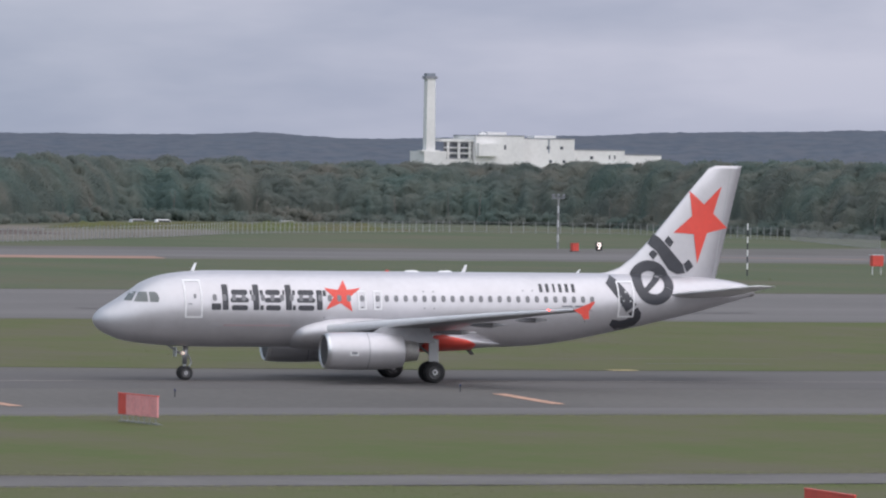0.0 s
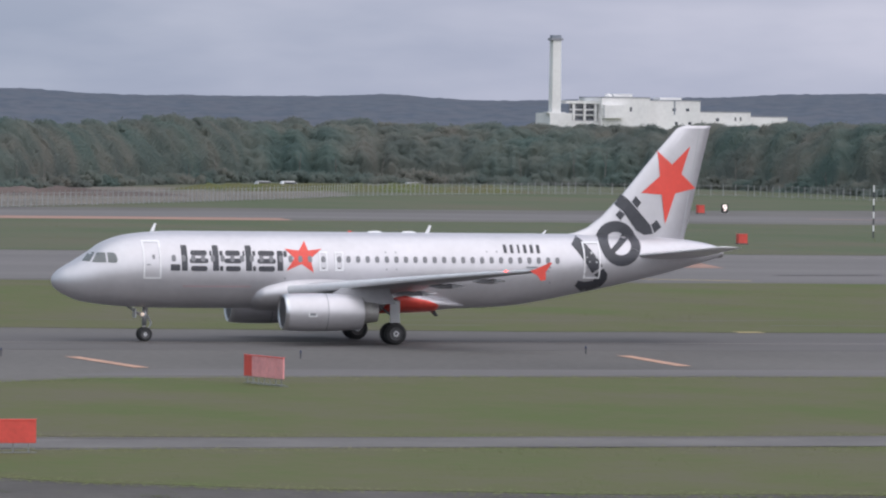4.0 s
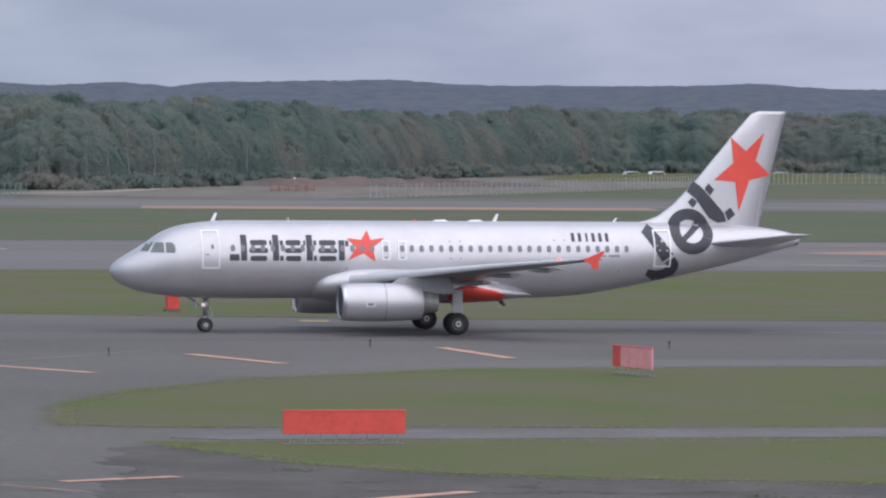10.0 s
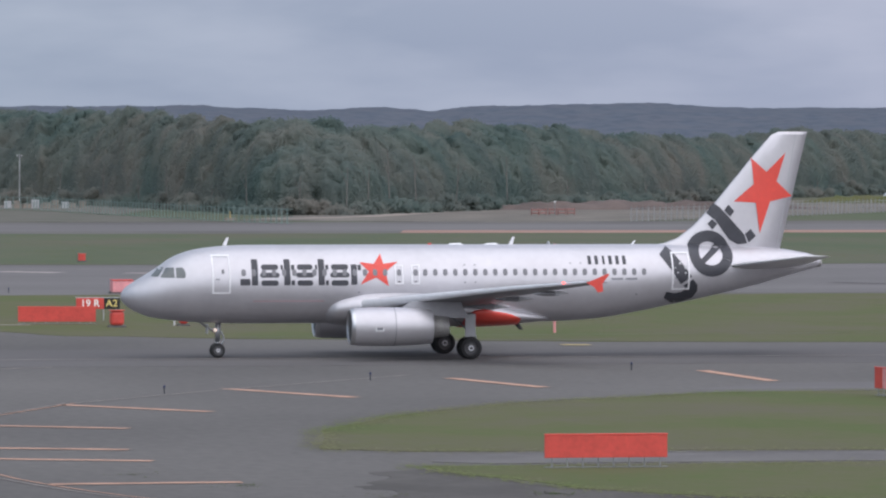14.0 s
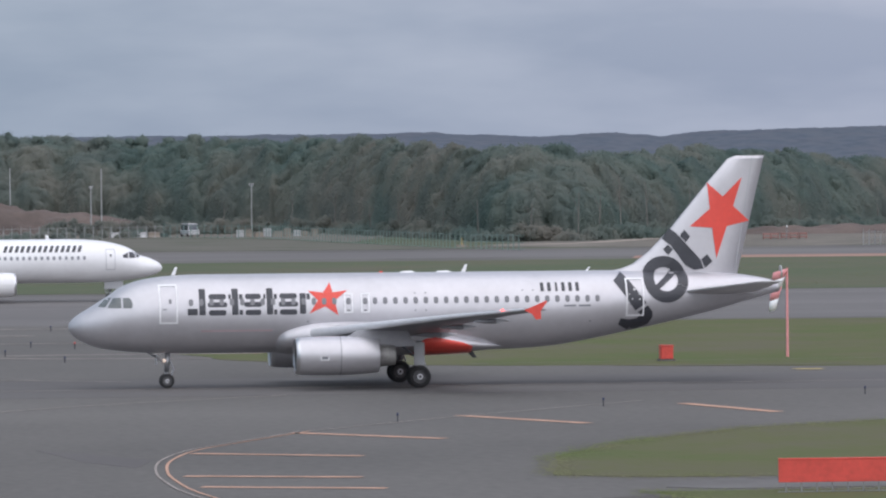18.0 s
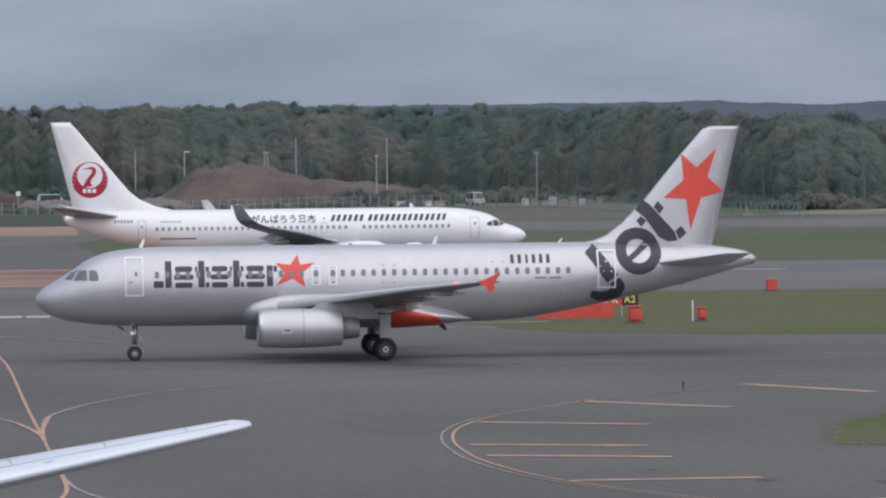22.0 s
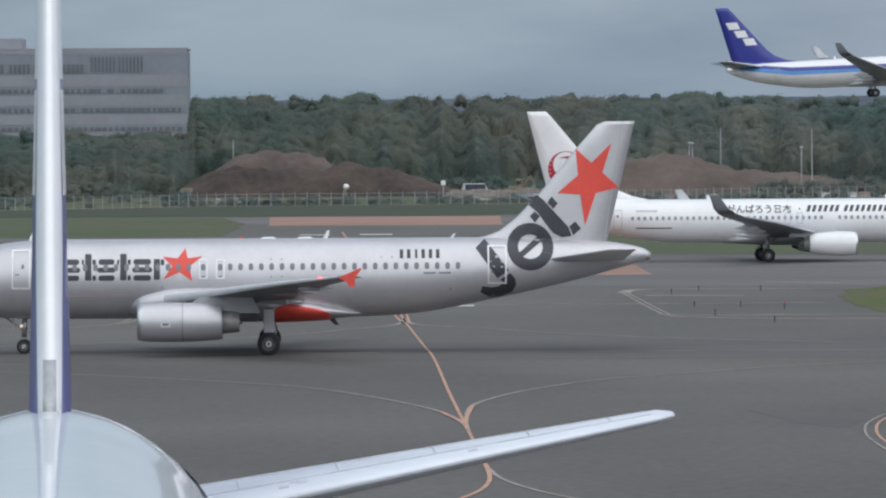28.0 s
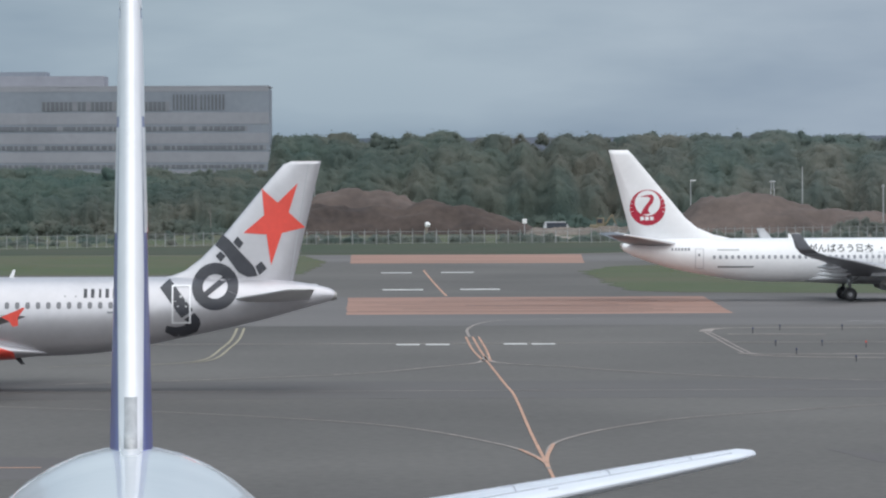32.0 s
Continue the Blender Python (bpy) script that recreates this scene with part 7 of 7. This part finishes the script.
blue = edge_lamp("small dark taxiway edge lamp with blue dome", 0.40, M_BLUELAMP, "taxiway edge lamps")
blue.matrix_basis = pose(47.1, 278.3, 0.006)
for x, y in ((61.9, 288.3), (76.5, 285.6), (93.4, 292), (35.5, 265.2), (124, 292), (24.3, 404), (26.6, 411), (24.1, 376.5), (27.0, 376), (26.9, 347), (24.3, 360), (30.9, 411), (46.2, 430), (58, 434)):
    copy_thing(blue, pose(x, y, 0.0, 0, 0, x * 7))
red = edge_lamp("small red-domed lamp on the apron island", 0.45, M_REDBOARD, "red apron lamps")
red.matrix_basis = pose(29.5, 372.5, 0.0)

# utility poles by the wood


def utility_pole(label, x, y, z0, z1, arm, lamp=False):
    p = thing("utility_pole", label, "utility pole", "utility poles", at=(x, y, 0))
    part("pole", rod((0, 0, z0), (0, 0, z1), 0.11, 0.08, 10), M_GALV, p)
    if arm:
        part("cross_arm", box(-arm, arm, -0.06, 0.06, z1 - 0.5, z1 - 0.34), M_WINGGREY, p)
        for s in (-0.8, 0.8):
            part("insulator", rod((s * arm, 0, z1 - 0.34), (s * arm, 0, z1 - 0.1), 0.06, 0.04, 6), M_WHITE, p)
    if lamp:
        part("lamp_head", box(-0.1, 0.9, -0.14, 0.14, z1 - 0.1, z1 + 0.06, 0.03), M_WHITE, p)
    return p


utility_pole("pale concrete utility pole with cross arm before the wood", 103.6, 948, -0.1, 7.9, 0.42)
utility_pole("pale concrete utility pole before the wood", 76.8, 935, -0.1, 7.7, 0.25)
utility_pole("tall pale utility pole before the wood", 78.7, 938, -0.1, 10.3, 0.0)
utility_pole("tall pale utility pole behind the earth mound", 66.5, 970, -0.1, 10.5, 0.0)
utility_pole("short pale utility pole half hidden in scrub", 109.3, 950, -0.1, 4.9, 0.0)
utility_pole("pale utility pole behind the earth mound", -12.9, 968, -0.1, 9.0, 0.0)
utility_pole("thin pale utility pole behind the earth mound", 40.3, 970, -0.1, 8.6, 0.0)
utility_pole("street lamp pole behind the earth mound", 48.4, 972, -0.1, 8.3, 0.0, True)
tower = thing("survey_tower", "small pale trestle on top of the earth mound", "trestle", at=(60.8, 957, 5.6))
for x in (-0.32, 0.32):
    part("leg", rod((x, 0, -0.4), (x * 0.6, 0, 2.4), 0.10, 0.08, 8), M_GALV, tower)
part("platform", box(-0.5, 0.5, -0.3, 0.3, 2.4, 2.62, 0.03), M_GALV, tower)
mark_post = thing("marker_post", "pale post with a rounded cap before the earth mound", "marker post", at=(4.6, 868, 0))
part("post", rod((0, 0, -0.1), (0.1, 0, 2.2), 0.26, 0.22, 10), M_SAND, mark_post)
part("cap", lathe([(-0.35, 0.03), (-0.2, 0.36), (0.15, 0.42), (0.45, 0.25), (0.55, 0.03)], 12, (0.15, 0, 2.35)), M_WHITE, mark_post)
flag = thing("marker_post", "white plate on a stake beside the mound", "marker post", at=(19.8, 905, 0))
part("stake", rod((0, 0, -0.1), (0, 0, 2.2), 0.06, 0.06, 6), M_GALV, flag)
part("plate", box(-0.35, 0.35, -0.03, 0.03, 2.1, 2.8, 0.02), M_WHITE, flag)
cone = thing("marker_post", "yellow-topped marker post before the wood", "marker post", at=(112, 772, 0))
part("post", rod((0, 0, -0.1), (0, 0, 1.2), 0.12, 0.08, 8), M_YELLOW, cone)
part("base", box(-0.7, 0.7, -0.3, 0.3, -0.1, 0.3, 0.02), M_SAND, cone)


def car(label, x, y, rz, paint, van=False):
    """A parked car far off, with cabin, glass and wheels."""
    c = thing("car" if not van else "van", label, "car" if not van else "van", at=(x, y, 0), rz=rz)
    L, H = (4.3, 1.5) if not van else (4.6, 2.0)
    body = box(-L / 2, L / 2, -0.85, 0.85, 0.28, 0.85 if not van else 1.0, 0.12)
    part("body", body, paint, c)
    a, b = (-1.6, 0.9) if not van else (-2.2, 1.5)
    part("cabin", loft([[(a, -0.8, 0.84), (b + 0.5, -0.8, 0.84), (b + 0.5, 0.8, 0.84), (a, 0.8, 0.84)], [(a + 0.3, -0.68, H), (b - 0.2, -0.68, H), (b - 0.2, 0.68, H), (a + 0.3, 0.68, H)]]), paint, c)
    for s in (-1, 1):
        part("side_window", box(a + 0.45, b - 0.05, s * 0.80 - 0.02, s * 0.80 + 0.02, 0.98, H - 0.15), M_PANE, c)
        for wx in (-L / 2 + 0.8, L / 2 - 0.85):
            part("wheel", rod((wx, s * 0.72, 0.30), (wx, s * 0.88, 0.30), 0.31, 0.31, 14), M_TYRE, c)
    f, r, top = b + 0.5, b - 0.2, H
    k0, k1 = 0.14 / (top - 0.84), (top - 0.98) / (top - 0.84)
    glass = [(f + (r - f) * k0, 0.95), (f + (r - f) * k1, top - 0.12)]
    part("windscreen", loft([[(x, -w, z), (x + 0.03, -w, z + 0.01), (x + 0.03, w, z + 0.01), (x, w, z)] for (x, z), w in zip(glass, (0.70, 0.60))]), M_PANE, c)
    for s in (-1, 1):
        part("headlight", box(L / 2 - 0.06, L / 2 + 0.02, s * 0.62 - 0.14, s * 0.62 + 0.14, 0.60, 0.74, 0.03), M_ALU, c)
    return c


M_OCHRE = mat("faded_ochre_paint", (0.27, 0.225, 0.15), 0.7, var=0.3, scale=0.6, fine=4)


def digger(label, x, y, rz):
    """A small tracked digger with its boom folded."""
    d = thing("excavator", label, "excavator", at=(x, y, 0), rz=rz)
    for s in (-1, 1):
        part("track", box(-1.3, 1.3, s * 0.75 - 0.2, s * 0.75 + 0.2, 0, 0.6, 0.22), M_TYRE, d)
    part("body", box(-1.3, 0.9, -0.9, 0.9, 0.65, 1.5, 0.12), M_OCHRE, d)
    cab = part("cab", box(-0.2, 0.95, -0.85, 0.1, 1.45, 2.6, 0.1), M_OCHRE, d)
    part("cab_window", box(-0.05, 0.8, -0.88, -0.84, 1.75, 2.4, 0.01), M_PANE, cab)
    part("boom", rod((0.8, 0.4, 1.2), (2.1, 0.4, 3.1), 0.17, 0.13, 8), M_OCHRE, d)
    arm = part("arm", rod((2.1, 0.4, 3.1), (2.7, 0.4, 1.6), 0.13, 0.10, 8), M_OCHRE, d)
    part("bucket", loft([[(2.4, 0.05, 1.65), (2.95, 0.05, 1.6), (2.95, 0.75, 1.6), (2.4, 0.75, 1.65)], [(2.3, 0.05, 0.9), (2.6, 0.05, 0.8), (2.6, 0.75, 0.8), (2.3, 0.75, 0.9)]]), M_FENCE, arm)
    return d


for k in range(5):
    kerb = thing("concrete_barrier", "long pale concrete barrier lying behind the fence", "barrier", "concrete barriers", at=(75.2 + 1.95 * k, 893.5 + 0.5 * k, 0), rz=14 + (k % 2) * 4)
    part("body", loft([[(-0.92, -w, z), (0.92, -w, z), (0.92, w, z), (-0.92, w, z)] for z, w in ((-0.05, 0.30), (0.12, 0.30), (0.32, 0.14), (0.85, 0.10))]), M_GALV if k % 2 else M_SAND, kerb)
    part("foot", box(-0.8, 0.8, -0.36, 0.36, -0.06, 0.06), M_FENCE, kerb)
car("small white parked van behind the fence", 88.9, 900, -78, M_LIGHTGREY, True)
rng = random.Random(31)
for k in range(9):
    b = thing("concrete_block", "pale weathered concrete block stacked behind the green fence", "concrete block", "site blocks", at=(95.6 + 1.45 * k, 893 + rng.uniform(-2, 2), 0), rz=rng.uniform(-12, 12))
    w, h = rng.uniform(0.45, 0.7), rng.uniform(0.6, 1.25)
    part("body", box(-w, w, -0.5, 0.5, -0.05, h, 0.05), M_SAND if k % 3 else M_GALV, b)
    part("lifting_loop", rod((-0.1, 0, h - 0.02), (0.1, 0, h + 0.1), 0.03, 0.03, 6), M_FENCE, b)
car("pale grey parked car on the perimeter road", 250, 958, 2, M_LIGHTGREY)
car("white parked car on the perimeter road", 254.6, 959, 0, M_WHITE)
car("pale grey parked car on the perimeter road", 277, 962, 0, M_LIGHTGREY)
car("grey parked van beside the mound", 25.6, 938, 8, M_LIGHTGREY, True)
digger("small ochre tracked excavator beside the mound", 32.2, 939, -12)
stack = thing("timber_stack", "small stack of pale boards at the foot of the dark heap", "timber stack", at=(-19.9, 934, 0), rz=12)
for x in (-0.6, 0.6):
    part("bearer", box(x - 0.08, x + 0.08, -0.5, 0.5, -0.02, 0.9, 0.01), M_FENCE, stack)
for k in range(5):
    part("board", box(-1.0 + 0.08 * k, 0.9 + 0.1 * (k % 3), -0.45, 0.45, 0.9 + 0.14 * k, 1.02 + 0.14 * k, 0.01), M_SAND, stack)
for k in range(6):
    b = thing("concrete_block", "small pale concrete block lying behind the mesh fence", "concrete block", "rubble blocks", at=(-13.4 + 0.75 * k, 846.5 + rng.uniform(-1.2, 1.2), 0), rz=rng.uniform(-30, 30))
    w, h = rng.uniform(0.2, 0.42), rng.uniform(0.4, 1.0)
    part("body", box(-w, w, -0.4, 0.4, -0.05, h, 0.06), M_SAND if k % 2 else M_GALV, b)
    part("broken_edge", box(-w * 0.6, w * 0.9, -0.36, 0.3, h - 0.03, h + 0.07, 0.03), M_GALV, b)
M_WORKS = mat("dusty_red_works_paint", (0.36, 0.20, 0.18), 0.8, var=0.2, scale=1.5, fine=6)
for k, (x, y) in enumerate(((160.6, 812), (162.0, 813.5), (163.5, 814), (165.0, 815), (166.4, 815.5))):
    b = thing("barrier", "faded red and white works barrier on bare earth", "barrier", "works barriers", at=(x, y, 0))
    part("upper_board", box(-0.62, 0.62, -0.04, 0.04, 0.62, 0.90, 0.02), M_WORKS, b)
    part("lower_board", box(-0.62, 0.62, -0.04, 0.04, 0.20, 0.42, 0.02), M_WORKS, b)
    for s in (-0.5, 0.5):
        part("leg", box(s - 0.03, s + 0.03, -0.25, 0.25, -0.05, 0.95), M_WORKS, b)
post = thing("obstruction_lamp", "thin steel post with a small pale lamp on bare earth", "lamp", at=(163.2, 811, 0))
part("post", rod((0, 0, -0.05), (0, 0, 1.75), 0.06, 0.045, 8), M_FENCE, post)
part("lamp_head", lathe([(-0.14, 0.02), (-0.12, 0.13), (0.1, 0.15), (0.14, 0.02)], 10, (0, 0, 1.85)), M_WHITE, post)

# ---- what moves ----
# seconds and place of the silver jet's nose along its taxiway
JET = [
    (0, 77.78), (0.5, 76.74), (1, 75.67), (1.5, 74.54), (2, 73.42), (2.5, 72.28), (4.5, 67.44), (5, 66.19),
    (5.5, 64.81), (6, 63.58), (6.5, 62.25), (7, 60.85), (7.5, 59.46), (8, 58.00), (8.5, 56.58), (9, 55.06),
    (9.5, 53.56), (10, 52.05), (10.5, 50.54), (11, 48.92), (11.5, 47.29), (12, 45.63), (12.5, 43.95), (13, 42.31),
    (13.5, 40.63), (14, 38.86), (14.5, 37.06), (15, 35.29), (15.5, 33.46), (17.5, 25.96), (18, 24.03), (18.5, 22.03),
    (19, 20.06), (19.5, 18.04), (20, 15.99), (20.5, 13.91), (21, 11.81), (21.5, 9.69), (22, 7.56), (22.5, 5.41),
    (23, 3.22), (23.5, 0.99), (24, -1.25), (24.5, -3.51), (25, -5.77), (25.5, -8.07), (27.5, -17.51), (28, -20.00),
    (28.5, -22.43), (29, -24.90), (29.5, -27.42), (30, -29.95), (30.5, -32.51), (31, -35.11), (31.5, -37.74), (32, -40.39),
]
# the same for the white jet's nose
WHITE = [(0, 14.00), (17.5, 45.39), (19, 48.15), (21, 51.36), (22, 52.93), (23, 54.31), (24, 55.35), (25, 56.09), (26, 56.63), (27, 57.02), (28, 57.20), (29, 57.22), (32, 57.22)]


def along(rows, t):
    """Place and pace between rows, eased."""
    ts, xs = np.array([r[0] for r in rows], float), np.array([r[1] for r in rows], float)
    v = np.gradient(xs, ts)
    i = int(np.clip(np.searchsorted(ts, t, side="right") - 1, 0, len(ts) - 2))
    h = ts[i + 1] - ts[i]
    s = (t - ts[i]) / h
    return float((2 * s ** 3 - 3 * s * s + 1) * xs[i] + (s ** 3 - 2 * s * s + s) * h * v[i] + (3 * s * s - 2 * s ** 3) * xs[i + 1] + (s ** 3 - s * s) * h * v[i + 1])


def motions():
    steps = [k / 10 for k in range(321)]
    walk(jet_a, [(t, pose(x, 307.41, 0)) for t, x in JET])
    walk(jet_b, [(t, pose(x, 496.0 + 0.0204 * x, 0, 0, 0, 181.17)) for t, x in WHITE])
    for rolls, rows in ((rolls_a, JET), (rolls_b, WHITE)):
        for w in rolls:
            r, y, x0 = w.location.z, w.location.y, w.location.x
            turned = [(t, pose(x0, y, r, 0, math.degrees((along(rows, t) - along(rows, 0)) / r) * (1 if rows is JET else -1))) for t in steps]
            walk(w, turned)
    # the landing jet: level speed, a slow sink, a flare onto the runway
    rows = []
    for t in (0, 4, 8, 12, 16, 20, 23, 25, 26, 27, 27.5, 28, 28.5, 29, 30, 31, 32):
        x = 58.2 + 67.8 * (t - 27.5)
        z = max(1.05, 17.6 - 3.9 * (t - 27.5))
        rows.append((t, pose(x, 770, z, 0, 3.0, 180)))
    walk(jet_c, rows)


motions()
